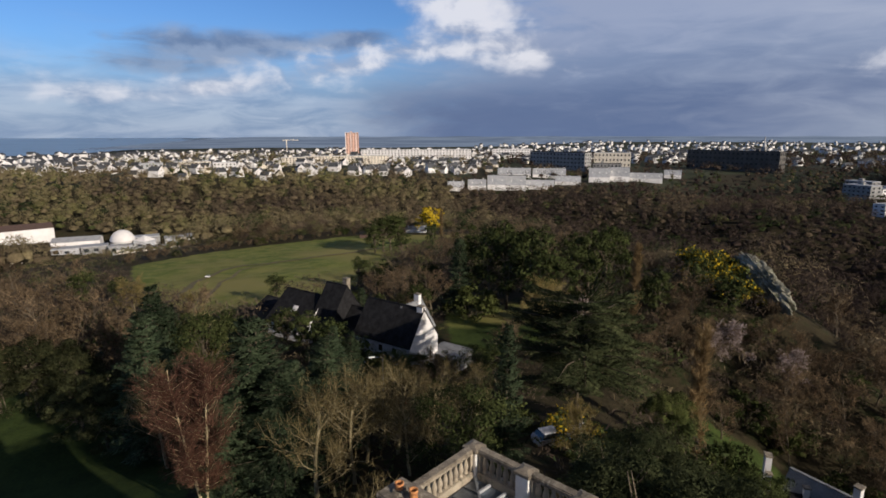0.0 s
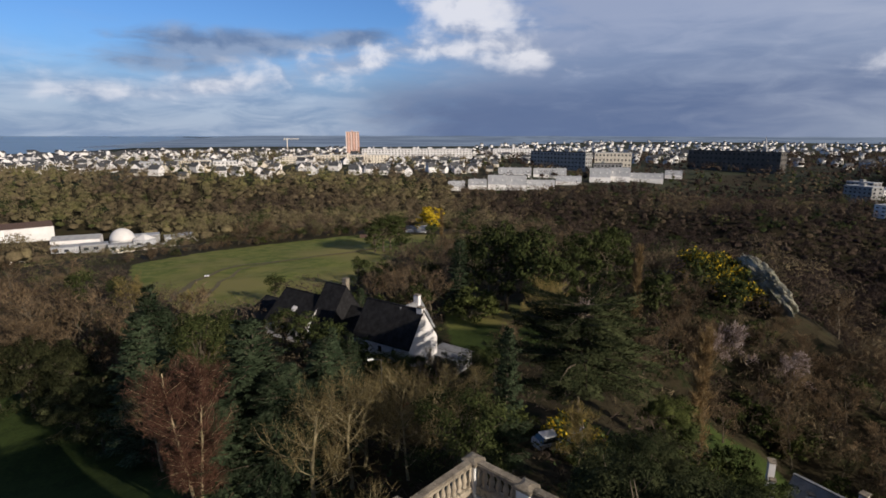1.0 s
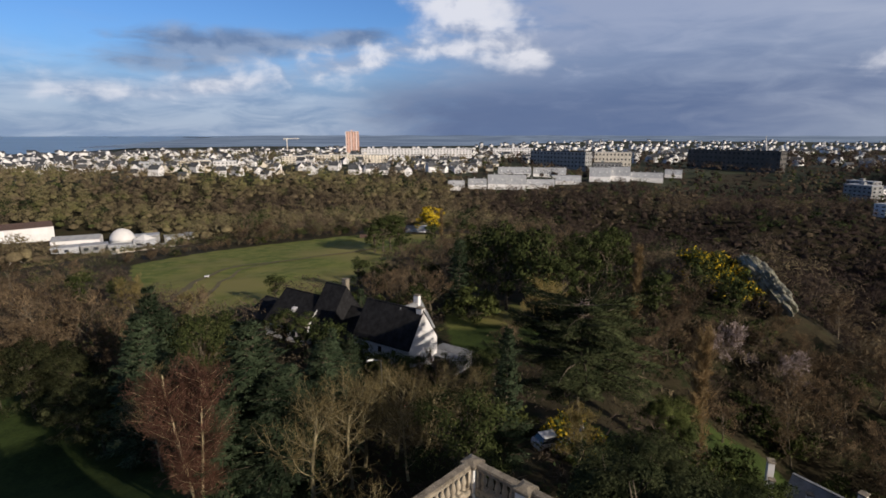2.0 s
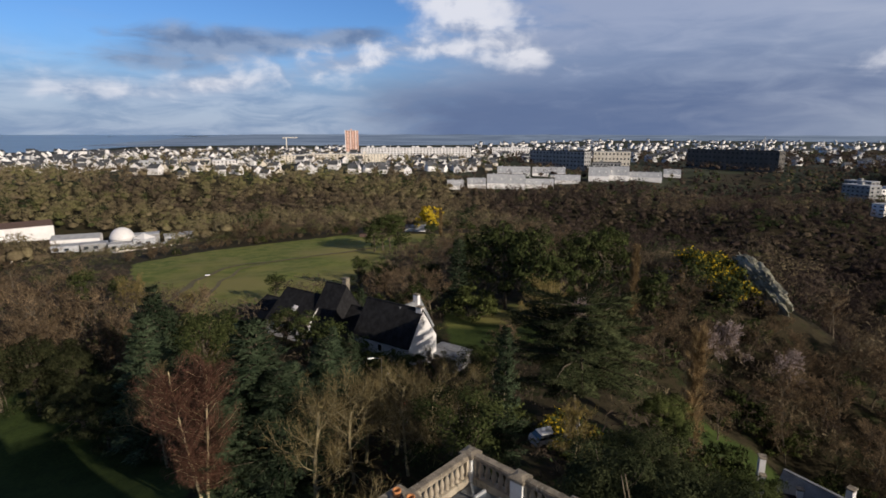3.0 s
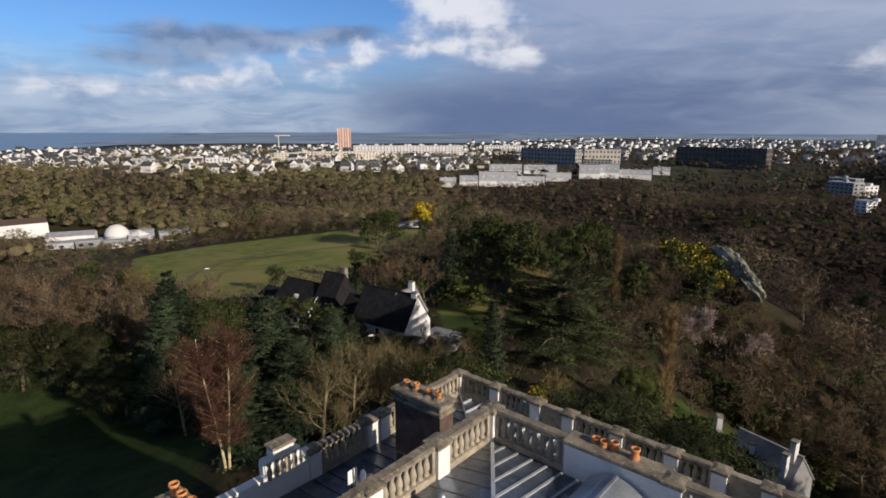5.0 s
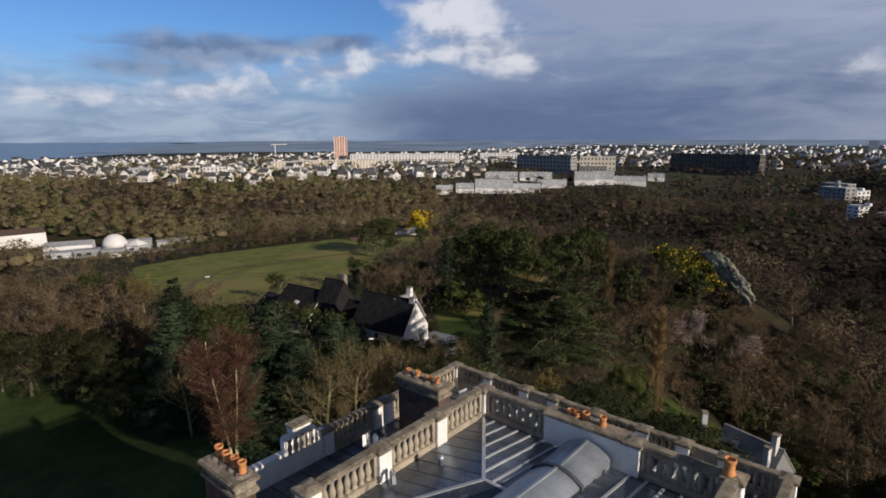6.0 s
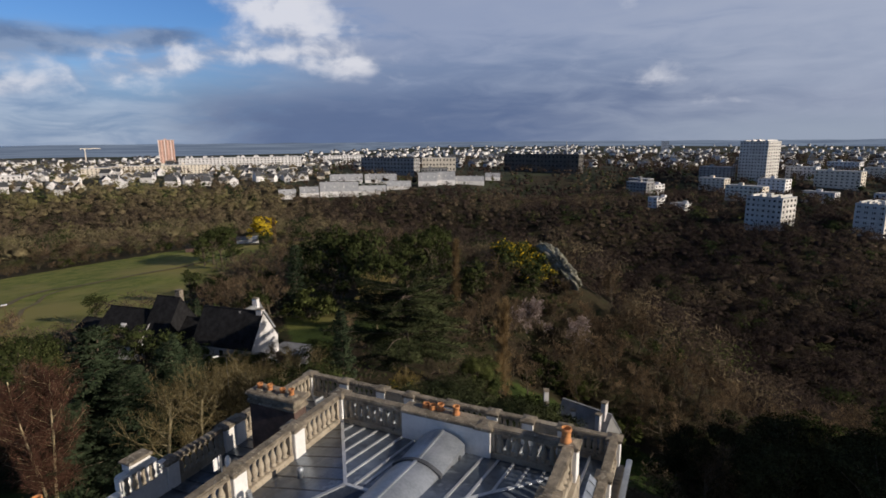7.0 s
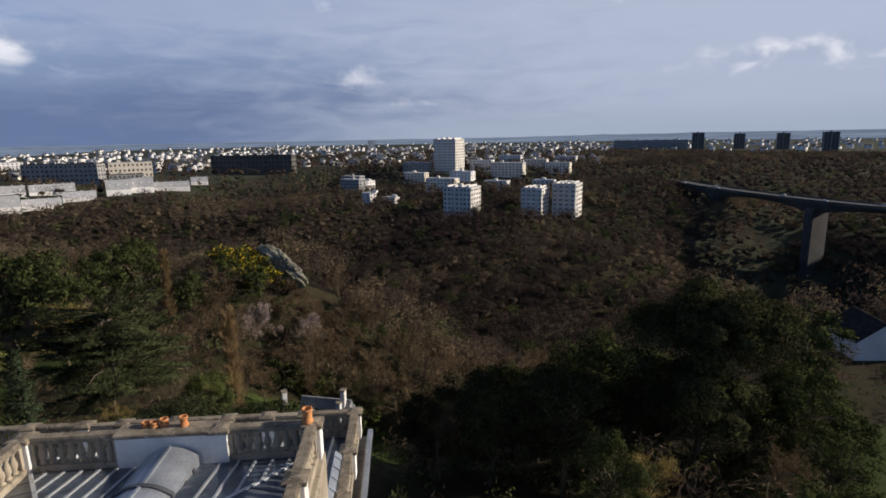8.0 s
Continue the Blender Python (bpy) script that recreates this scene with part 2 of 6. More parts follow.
# slate lightened for the far town, the haze of distance put into its grey
TOWNSLATE = material("hazed_town_slate", (0.05, 0.053, 0.06), (0.1, 0.104, 0.112), 0.8, 0.8, 0.2, fine=9.0, vary=0.3, spec=0.15)
GREYSLATE = material("grey_slate", (0.15, 0.155, 0.165), (0.25, 0.255, 0.265), 0.8, 0.7, 0.3, fine=9.0, vary=0.1, spec=0.25)
WHITEWALL = material("white_house_wall", (0.64, 0.625, 0.62), (0.8, 0.785, 0.78), 0.15, 0.9, 0.0, vary=0.12)
CREAMWALL = material("cream_house_wall", (0.62, 0.56, 0.47), (0.76, 0.7, 0.6), 0.15, 0.9, 0.0, vary=0.12)
BLOCKWALL = material("painted_concrete", (0.56, 0.54, 0.51), (0.7, 0.68, 0.64), 0.15, 0.9, 0.0, vary=0.1)
PINKWALL = material("pink_panel_wall", (0.55, 0.33, 0.26), (0.66, 0.43, 0.35), 0.2, 0.9, 0.0, vary=0.08)
# one dark grey concrete for deck, parapets and piers
VIADUCT = material("dark_concrete", (0.045, 0.044, 0.043), (0.09, 0.089, 0.086), 0.05, 0.95, 0.2)
GREYWALL = material("grey_concrete", (0.2, 0.2, 0.2), (0.32, 0.32, 0.32), 0.2, 0.9, 0.2, vary=0.1)
DARKWALL = material("dark_stone_wall", (0.07, 0.065, 0.06), (0.14, 0.13, 0.12), 0.2, 0.9, 0.2)
PANE = material("window_glass", (0.02, 0.024, 0.03), (0.04, 0.046, 0.055), 0.5, 0.12, 0.0, vary=0.3, spec=0.5)
BARK = material("grey_brown_bark", (0.07, 0.055, 0.04), (0.16, 0.13, 0.09), 3.0, 0.95, 0.6)
PALEBARK = material("pale_lichened_bark", (0.15, 0.125, 0.07), (0.31, 0.26, 0.15), 3.0, 0.95, 0.5)
BIRCHBARK = material("birch_bark", (0.42, 0.34, 0.19), (0.66, 0.56, 0.34), 1.5, 0.8, 0.3, third=(0.12, 0.1, 0.08))

# ---- the land ----
def sstep(t):
    t = min(1.0, max(0.0, t))
    return t * t * (3 - 2 * t)


def ground_z(x, y):
    """Height of the land: a spur with the mansion and the meadow, a wooded valley round it, a plateau beyond."""
    dx, dy = x + 15.0, y - 60.0
    r = math.hypot(dx, dy) + 1e-6
    c, s = dx / r, dy / r
    brow = 1.0 / math.hypot(c / (78.0 + 110.0 * sstep(-1.6 * s) if c > 0 else 135.0), s / (196.0 if s > 0 else 150.0))
    d = r - brow
    top = -1.5 - 0.066 * max(0.0, dy - 15.0) - 0.035 * max(0.0, -dy) - 0.03 * max(0.0, -x - 40.0)
    top += 5.0 * math.exp(-((x - 55.0) ** 2 + (y - 108.0) ** 2) / 900.0)
    top -= min(14.0, 0.5 * max(0.0, x - 17.0)) * math.exp(-(((y - 54.0) / 30.0) ** 2))
    top += 6.8 * (1.0 - sstep((math.hypot(x, y - 5.0) - 25.0) / 36.0))
    right = sstep(0.5 + 0.9 * c - 0.3 * s)
    h = top + (-44.0 - 26.0 * right - top) * sstep((d + 5.0) / (100.0 - 5.0 * right))
    rise = sstep((d - 100.0) / 330.0)
    left_h = h + (-13.0 - h) * rise
    gorge = 230.0 * sstep((0.35 - s) / 0.35)
    right_h = h + (-40.0 - h) * sstep((d - 125.0 - gorge) / 215.0)
    right_h += (-13.0 - right_h) * sstep((d - 300.0 - gorge) / 400.0)
    h = left_h + (right_h - left_h) * right
    h += 1.5 * rise * math.sin(x * 0.009 + 1.0) * math.sin(y * 0.008)
    # noses and side gullies of the valley
    if 40.0 < d < 620.0:
        h += 15.0 * sstep((d - 40.0) / 60.0) * sstep((620.0 - d) / 120.0) * (0.35 + 0.65 * right) * noise.noise((x * 0.0085, y * 0.0085, 2.0))
    # the gorge under the viaduct
    u, v = (x - 430.0) * 0.98 + (y - 70.0) * 0.18, (y - 70.0) * 0.98 - (x - 430.0) * 0.18
    h -= 26.0 * math.exp(-((u / 95.0) ** 2 + (v / 48.0) ** 2))
    h += 14.0 * sstep((r - 2200.0) / 2600.0)
    return h


def brow_gap(x, y):
    """Metres beyond the brow of the spur; negative on it."""
    dx, dy = x + 15.0, y - 60.0
    r = math.hypot(dx, dy) + 1e-6
    c, s = dx / r, dy / r
    return r - 1.0 / math.hypot(c / (78.0 + 110.0 * sstep(-1.6 * s) if c > 0 else 135.0), s / (196.0 if s > 0 else 150.0))


def inside(x, y, poly):
    """How far inside a polygon, in metres; negative outside."""
    hit, near = False, 1e9
    for (ax, ay), (bx, by) in zip(poly, poly[1:] + poly[:1]):
        if (ay > y) != (by > y) and x < (bx - ax) * (y - ay) / (by - ay) + ax:
            hit = not hit
        t = min(1.0, max(0.0, ((x - ax) * (bx - ax) + (y - ay) * (by - ay)) / ((bx - ax) ** 2 + (by - ay) ** 2)))
        near = min(near, math.hypot(x - ax - t * (bx - ax), y - ay - t * (by - ay)))
    return near if hit else -near


MEADOW = [(-97, 163), (-78, 192), (-40, 224), (12, 232), (18, 212), (-6, 196), (-18, 160), (-24, 118), (-47, 97), (-62, 112), (-85, 140)]
LAWNS = [
    [(-75, 5), (-75, 62), (-48, 66), (-24, 48), (-12, 10)],
    [(1, 76), (-1, 100), (12, 104), (22, 96), (20, 78)],
    [(10, 44), (12, 55), (20, 54), (21, 44)],
    [(27, 42), (29, 70), (41, 66), (53, 50), (40, 40)],
    [(55, -30), (52, 4), (75, 4), (90, -25)],
]


def grass_at(x, y):
    return max(0.0, min(1.0, 0.5 + 0.2 * max(inside(x, y, poly) for poly in [MEADOW] + LAWNS))) if -140 < x < 100 and -40 < y < 240 else 0.0


def fast_mesh(name, verts, faces, mat, size=3, normals=None):
    """A mesh from arrays of corners and of equal-sided faces."""
    verts, faces = np.asarray(verts, np.float32), np.asarray(faces, np.int32)
    me = bpy.data.meshes.new(name)
    me.vertices.add(len(verts))
    me.vertices.foreach_set("co", verts.ravel())
    me.loops.add(faces.size)
    me.loops.foreach_set("vertex_index", faces.ravel())
    me.polygons.add(len(faces))
    me.polygons.foreach_set("loop_start", np.arange(0, faces.size, size, dtype=np.int32))
    me.materials.append(mat)
    me.update(calc_edges=True)
    if normals is not None:
        me.shade_smooth()
        me.normals_split_custom_set_from_vertices(np.asarray(normals, np.float32))
    return me


def build_ground():
    radii, ring = [0.0], 3.0
    while ring < 4850:
        radii.append(ring)
        ring += 2.6 if ring < 130 else ring * 0.02
    count = 230
    verts, faces = [], []
    for r in radii:
        for k in range(count):
            a = 2 * math.pi * k / count
            x, y = r * math.sin(a), 30 + r * math.cos(a)
            verts.append((x, y, ground_z(x, y) + (noise.noise((x * 0.09, y * 0.09, 0)) * 0.35 if r < 300 else 0)))
    for i in range(len(radii) - 1):
        for k in range(count):
            a, b = i * count + k, i * count + (k + 1) % count
            faces.append((b, a, a + count, b + count))
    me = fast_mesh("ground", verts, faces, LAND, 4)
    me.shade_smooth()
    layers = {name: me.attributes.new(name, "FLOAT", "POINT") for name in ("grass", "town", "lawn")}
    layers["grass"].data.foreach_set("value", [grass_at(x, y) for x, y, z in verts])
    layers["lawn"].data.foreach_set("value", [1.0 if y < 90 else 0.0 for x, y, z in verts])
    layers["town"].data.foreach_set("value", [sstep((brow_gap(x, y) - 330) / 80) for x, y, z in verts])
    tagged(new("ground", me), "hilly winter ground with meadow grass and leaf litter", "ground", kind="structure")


build_ground()
EARTH = material("trodden_earth", (0.1, 0.08, 0.04), (0.16, 0.13, 0.066), 0.6, 0.95, 0.5, third=(0.11, 0.115, 0.04))


def footpath(points, wide):
    """A worn path that follows the ground, uneven at its edges."""
    bm = bmesh.new()
    rows = []
    for (ax, ay), (bx, by) in zip(points, points[1:]):
        n = max(2, int(math.hypot(bx - ax, by - ay) / 1.2))
        for k in range(n):
            x, y = ax + (bx - ax) * k / n, ay + (by - ay) * k / n
            ux, uy = -(by - ay), bx - ax
            g = math.hypot(ux, uy)
            half = wide / 2 * (1 + 0.5 * noise.noise((x * 0.4, y * 0.4, 7)))
            x += 0.6 * noise.noise((x * 0.12, y * 0.12, 3))
            rows.append([bm.verts.new((x + ux / g * half * q, y + uy / g * half * q, ground_z(x + ux / g * half * q, y + uy / g * half * q) + noise.noise((x * 0.09, y * 0.09, 0)) * 0.35 + 0.16)) for q in (-1, 0, 1)])
    for a, b in zip(rows, rows[1:]):
        for k in range(2):
            bm.faces.new((a[k], a[k + 1], b[k + 1], b[k]))
    bmesh.ops.recalc_face_normals(bm, faces=bm.faces[:])
    me = bpy.data.meshes.new("path")
    bm.to_mesh(me)
    bm.free()
    me.materials.append(EARTH)
    tagged(new("path", me), "worn earth path across the meadow", "path", kind="structure")


footpath([(-58, 108), (-59.3, 113.7), (-62.3, 129.4), (-62.8, 137.3), (-62.4, 146.6), (-59.5, 153.6), (-49.9, 160.5), (-38.4, 169.5), (-29.4, 180.3), (-14, 198)], 1.5)
footpath([(-52, 112), (-55.6, 128.5), (-57.4, 145.8), (-52, 156.5)], 0.9)


# ---- building helpers ----
def part(name, bm, mat, parent, label="", smooth=False):
    """Links a bmesh as one mesh object under a thing or a part."""
    me = bpy.data.meshes.new(name)
    bm.to_mesh(me)
    bm.free()
    me.materials.append(mat)
    if smooth:
        me.shade_smooth()
    return hang(name, me, parent, label)


def hang(name, me, parent, label="", m=None):
    ob = new(name, me)
    ob.parent = parent
    if m is not None:
        ob.matrix_basis = m
    if label:
        tagged(ob, label)
    return ob


def thing(name, m, label, category, group=""):
    ob = new(name)
    ob.matrix_world = m
    ob.empty_display_size = 0.5
    return tagged(ob, label, category, group)


def box(bm, x0, x1, y0, y1, z0, z1, bevel=0.0):
    """An upright block, with bevelled edges where asked."""
    own = bmesh.new() if bevel else bm
    vs = [own.verts.new((x, y, z)) for z in (z0, z1) for x, y in ((x0, y0), (x1, y0), (x1, y1), (x0, y1))]
    for f in ((3, 2, 1, 0), (4, 5, 6, 7), (0, 1, 5, 4), (1, 2, 6, 5), (2, 3, 7, 6), (3, 0, 4, 7)):
        own.faces.new([vs[k] for k in f])
    if bevel:
        bmesh.ops.bevel(own, geom=own.edges[:], offset=bevel, segments=2, affect="EDGES")
        me = bpy.data.meshes.new("block")
        own.to_mesh(me)
        own.free()
        bm.from_mesh(me)
        bpy.data.meshes.remove(me)
    return bm


def slab(bm, corners, thick):
    """A sheet with thickness, its top through the given corners (anticlockwise from above)."""
    top = [Vector(c) for c in corners]
    normal = (top[1] - top[0]).cross(top[2] - top[0]).normalized()
    hi = [bm.verts.new(c) for c in top]
    lo = [bm.verts.new(c - normal * thick) for c in top]
    bm.faces.new(hi)
    bm.faces.new(lo[::-1])
    for k in range(len(hi)):
        j = (k + 1) % len(hi)
        bm.faces.new((hi[j], hi[k], lo[k], lo[j]))
    return bm


def bar(bm, a, b, wide, high):
    """A rectangular bar from a to b, lying on the line between them."""
    a, b = Vector(a), Vector(b)
    along = (b - a).normalized()
    side = along.cross(Vector((0, 0, 1))).normalized() * wide / 2
    up = side.cross(along).normalized() * high
    vs = [bm.verts.new(p + s + h) for p in (a, b) for s, h in ((-side, up * 0), (side, up * 0), (side, up), (-side, up))]
    for f in ((0, 1, 2, 3), (7, 6, 5, 4), (0, 4, 5, 1), (1, 5, 6, 2), (2, 6, 7, 3), (3, 7, 4, 0)):
        bm.faces.new([vs[k] for k in f])
    bmesh.ops.recalc_face_normals(bm, faces=bm.faces[-6:])
    return bm


def lathe(bm, profile, sides=8, x=0.0, y=0.0, squash=1.0):
    """A turned form: rings of (radius, height)."""
    rings = [[bm.verts.new((x + r * math.cos(2 * math.pi * k / sides), y + squash * r * math.sin(2 * math.pi * k / sides), z)) for k in range(sides)] for r, z in profile]
    for lo, hi in zip(rings, rings[1:]):
        for k in range(sides):
            bm.faces.new((lo[k], lo[(k + 1) % sides], hi[(k + 1) % sides], hi[k]))
    bm.faces.new(rings[0][::-1])
    bm.faces.new(rings[-1])
    return bm


# ---- the mansion: roofs, balustrades, chimneys ----
UP, LOW = 22.45, 20.05  # decks at the foot of the upper and the lower balustrade
BASE = -3.6
mansion = thing("mansion", pose(1.4, 7.15, BASE, 0, 0, -41), "pale stone mansion with zinc roofs and weathered stone balustrades", "mansion")


def on_roof(ob):
    ob.location.z += -BASE
    return ob


baluster_bm = lathe(bmesh.new(), ((0.085, 0), (0.085, 0.04), (0.055, 0.07), (0.095, 0.2), (0.09, 0.27), (0.05, 0.43), (0.06, 0.5), (0.085, 0.53), (0.085, 0.57)), 8)
baluster_mesh = bpy.data.meshes.new("baluster")
baluster_bm.to_mesh(baluster_mesh)
baluster_bm.free()
baluster_mesh.materials.append(STONE)
baluster_mesh.shade_smooth()


def pier(parent, x, y, deck, wx=0.42, wy=0.42):
    """A rendered pier with a weathered capstone, low pyramid on top."""
    body = part("pier", box(bmesh.new(), x - wx / 2, x + wx / 2, y - wy / 2, y + wy / 2, deck - 0.05, deck + 0.84, 0.012), PLASTER, parent, "white painted pier")
    bm = box(bmesh.new(), x - wx / 2 - 0.06, x + wx / 2 + 0.06, y - wy / 2 - 0.06, y + wy / 2 + 0.06, deck + 0.84, deck + 0.94, 0.02)
    top = [bm.verts.new((x + sx * (wx / 2 + 0.05), y + sy * (wy / 2 + 0.05), deck + 0.938)) for sx, sy in ((-1, -1), (1, -1), (1, 1), (-1, 1))]
    peak = [bm.verts.new((x + sx * wx * 0.22, y + sy * wy * 0.22, deck + 0.99)) for sx, sy in ((-1, -1), (1, -1), (1, 1), (-1, 1))]
    for k in range(4):
        bm.faces.new((top[k], top[(k + 1) % 4], peak[(k + 1) % 4], peak[k]))
    bm.faces.new(peak)
    cap = part("capstone", bm, LICHEN, parent, "lichened capstone")
    for ob in (body, cap):
        ob.location = (0, 0, 0)


def balustrade(x0, y0, x1, y1, deck, stops, open_bays=None, skip=()):
    """A run from pier to pier along one side; stops are the places of its piers, in metres from the start."""
    run = on_roof(new("balustrade"))
    run.parent = mansion
    long = math.hypot(x1 - x0, y1 - y0)
    cx, cy = (x1 - x0) / long, (y1 - y0) / long
    turn = math.degrees(math.atan2(cy, cx))
    for s in stops:
        if s in skip:
            continue
        pier(run, x0 + cx * s, y0 + cy * s, deck)
    for k, (a, b) in enumerate(zip(stops, stops[1:])):
        a, b = a + 0.21, b - 0.21
        if b - a < 0.3 or (open_bays is not None and k not in open_bays):
            continue
        m = pose(x0, y0, deck, 0, 0, turn)
        rail = box(bmesh.new(), a, b, -0.15, 0.15, 0.8, 0.95, 0.03)
        foot = box(bmesh.new(), a, b, -0.14, 0.14, -0.03, 0.22, 0.015)
        sub = box(bmesh.new(), a, b, -0.11, 0.11, 0.79, 0.8)
        for name, bm, mat in (("top_rail", rail, LICHEN), ("foot_rail", foot, STONE), ("soffit", sub, STONE)):
            part(name, bm, mat, run).matrix_basis = m
        for end, sx in ((a, 1), (b, -1)):
            part("half_pier", box(bmesh.new(), min(end, end + sx * 0.09), max(end, end + sx * 0.09), -0.1, 0.1, 0.22, 0.79), STONE, run).matrix_basis = m
        count = max(2, round((b - a - 0.2) / 0.235))
        for j in range(count):
            s = a + 0.1 + (b - a - 0.2) * (j + 0.5) / count
            hang("baluster", baluster_mesh, run, m=pose(x0 + cx * s, y0 + cy * s, deck + 0.22, 0, 0, 37 * j))
    return run


# storeys below: lower block, then the set-back upper block
def storey(name, x0, x1, y0, y1, z0, z1, mat=PLASTER):
    wall = part(name, box(bmesh.new(), x0, x1, y0, y1, z0, z1), mat, mansion)
    on_roof(wall)
    return wall


lower_wall = storey("lower_wall", -5.45, 7.75, -22, 5.35, BASE, LOW - 0.35)
upper_wall = storey("upper_wall", -0.2, 7.25, -6.9, 0.2, LOW - 0.35, UP - 0.03, STONE)
cornice = bmesh.new()
box(cornice, -5.75, 8.05, -22.3, 5.65, LOW - 0.75, LOW - 0.5, 0.05)
box(cornice, -5.6, 7.9, -22.2, 5.5, LOW - 0.5, LOW - 0.3, 0.04)
on_roof(part("cornice", cornice, STONE, mansion, "moulded stone cornice"))
gutter = bmesh.new()
box(gutter, 7.93, 8.12, -12, 5.7, LOW - 0.28, LOW - 0.14, 0.03)
on_roof(part("gutter", gutter, GALV, mansion, "zinc eaves gutter"))
for wx in (-3.2, -0.4, 2.2, 5.0):
    for wz in (2.0, 7.5, 13.0):
        window = on_roof(part("window", box(bmesh.new(), wx - 0.7, wx + 0.7, 5.36, 5.44, wz, wz + 2.6, 0.01), STONE, mansion, "tall sash window"))
        for sx in (-0.32, 0.32):
            part("pane", box(bmesh.new(), wx + sx - 0.26, wx + sx + 0.26, 5.445, 5.46, wz + 0.15, wz + 2.45), PANE, window)

# upper balustrade: flank over the garden, front, and the far flank
balustrade(0, 0, 0, -6.7, UP, (0, 2.15, 4.3, 6.45))
balustrade(0, 0, 7.0, 0, UP, (0, 2.45, 4.72, 7.0), (0, 2), (0, 2.45))
balustrade(7.0, 0, 7.0, -6.7, UP, (0, 2.3, 4.5, 6.7), skip=(0,))
# lower balustrade
balustrade(-5.25, 5.15, 7.55, 5.05, LOW, (0, 1.85, 3.65, 4.95, 6.7, 8.45, 9.8, 11.1, 12.8), (0, 1, 3, 4, 5, 7))
balustrade(-5.25, 5.15, -5.25, -6.0, LOW, (0, 4.3, 4.85, 7.2), (0, 2), (0,))
balustrade(7.55, 5.05, 7.55, -8.0, LOW, (0, 2.4, 4.8, 7.2, 9.6), skip=(0,))
for x0, x1 in ((-1.45, -0.5), (4.75, 5.7)):
    on_roof(part("blank_parapet", box(bmesh.new(), x0, x1, 4.95, 5.2, LOW - 0.02, LOW + 0.93, 0.01), STONE, mansion, "plain stone parapet between piers"))


def seams(name, lines, mat, wide=0.05, high=0.06):
    for a, b in lines:
        on_roof(part(name, bar(bmesh.new(), a, b, wide, high), mat, mansion))


# upper roof: low hipped zinc with standing seams
E0, E1, E2, E3 = (0.16, -0.16, UP), (6.84, -0.16, UP), (6.84, -6.6, UP), (0.16, -6.6, UP)
R0, R1 = (2.45, -3.3, UP + 0.5), (4.6, -3.3, UP + 0.5)
roof_bm = bmesh.new()
for face in ((E3, R0, E0), (E0, R0, R1, E1), (E1, R1, E2), (E2, R1, R0, E3)):
    slab(roof_bm, face[::-1], 0.06)
on_roof(part("zinc_roof", roof_bm, ZINC, mansion, "low hipped zinc roof with standing seams"))
seams("hip_roll", ((E0, R0), (E3, R0), (E1, R1), (E2, R1), (R0, R1)), ROLL, 0.09, 0.08)


def at_hip(t, a, b):
    return tuple(p + (q - p) * t for p, q in zip(a, b))


lines = []
for k in range(1, 13):
    y = -0.16 - 6.44 * k / 13
    t = (y + 0.16) / (-3.14) if y > -3.3 else (y + 6.6) / 3.3
    end = at_hip(t, E0, R0) if y > -3.3 else at_hip(t, E3, R0)
    lines.append(((0.18, y, UP + 0.01), (end[0], y, end[2] + 0.005)))
    end = at_hip(t, E1, R1) if y > -3.3 else at_hip(t, E2, R1)
    lines.append(((6.82, y, UP + 0.01), (end[0], y, end[2] + 0.005)))
# dark lead on the zinc seams stands in for their thin shadow lines
seams("seam", lines, LEAD, 0.045, 0.06)
lines = []
for k in range(1, 16):
    x = 0.16 + 6.68 * k / 16
    if 2.9 < x < 4.4:
        continue
    t = (x - 0.16) / 2.29 if x < 2.45 else (6.84 - x) / 2.24 if x > 4.6 else 1.0
    end = at_hip(min(1, t), E0, R0)
    lines.append(((x, -0.2, UP + 0.01), (x, end[1], end[2] + 0.005)))
seams("batten_roll", lines, ROLL, 0.065, 0.085)

# barrel-vaulted roof light running in from the front parapet
vault = on_roof(new("barrel_vault"))
vault.parent = mansion
tagged(vault, "grey sheet-metal barrel vault dormer")


def barrel(bm, x0, x1, y0, y1, foot, eave, crown, rise=0.0, steps=14):
    arc = [(x0, foot)] + [(x0 + (x1 - x0) * k / steps, eave + (crown - eave) * (1 - (2 * k / steps - 1) ** 2)) for k in range(steps + 1)] + [(x1, foot)]
    rows = [[bm.verts.new((x, y, z + up)) for x, z in arc] for y, up in ((y0, 0.0), (y1, rise))]
    for k in range(len(arc) - 1):
        bm.faces.new((rows[0][k], rows[0][k + 1], rows[1][k + 1], rows[1][k]))
    bm.faces.new(rows[0][::-1])
    bm.faces.new(rows[1])
    bmesh.ops.recalc_face_normals(bm, faces=bm.faces[:])
    return bm


part("vault_skin", barrel(bmesh.new(), 2.98, 4.24, -0.3, -1.84, UP - 0.05, UP + 0.37, UP + 0.63), GALV, vault, smooth=False)
part("vault_skin", barrel(bmesh.new(), 3.0, 4.22, -1.9, -6.2, UP - 0.05, UP + 0.4, UP + 0.66, 0.4), GALV, vault)
part("vault_joint", barrel(bmesh.new(), 2.94, 4.28, -1.84, -1.95, UP - 0.05, UP + 0.44, UP + 0.7), LEAD, vault, "dark lead joint band")
for y0, y1, z in ((-0.3, -1.84, 0.63), (-1.95, -6.2, 0.66)):
    part("vault_seam", bar(bmesh.new(), (3.61, y0, UP + z), (3.61, y1, UP + z + (0.4 if y1 < -2 else 0.0)), 0.06, 0.04), GALV, vault)
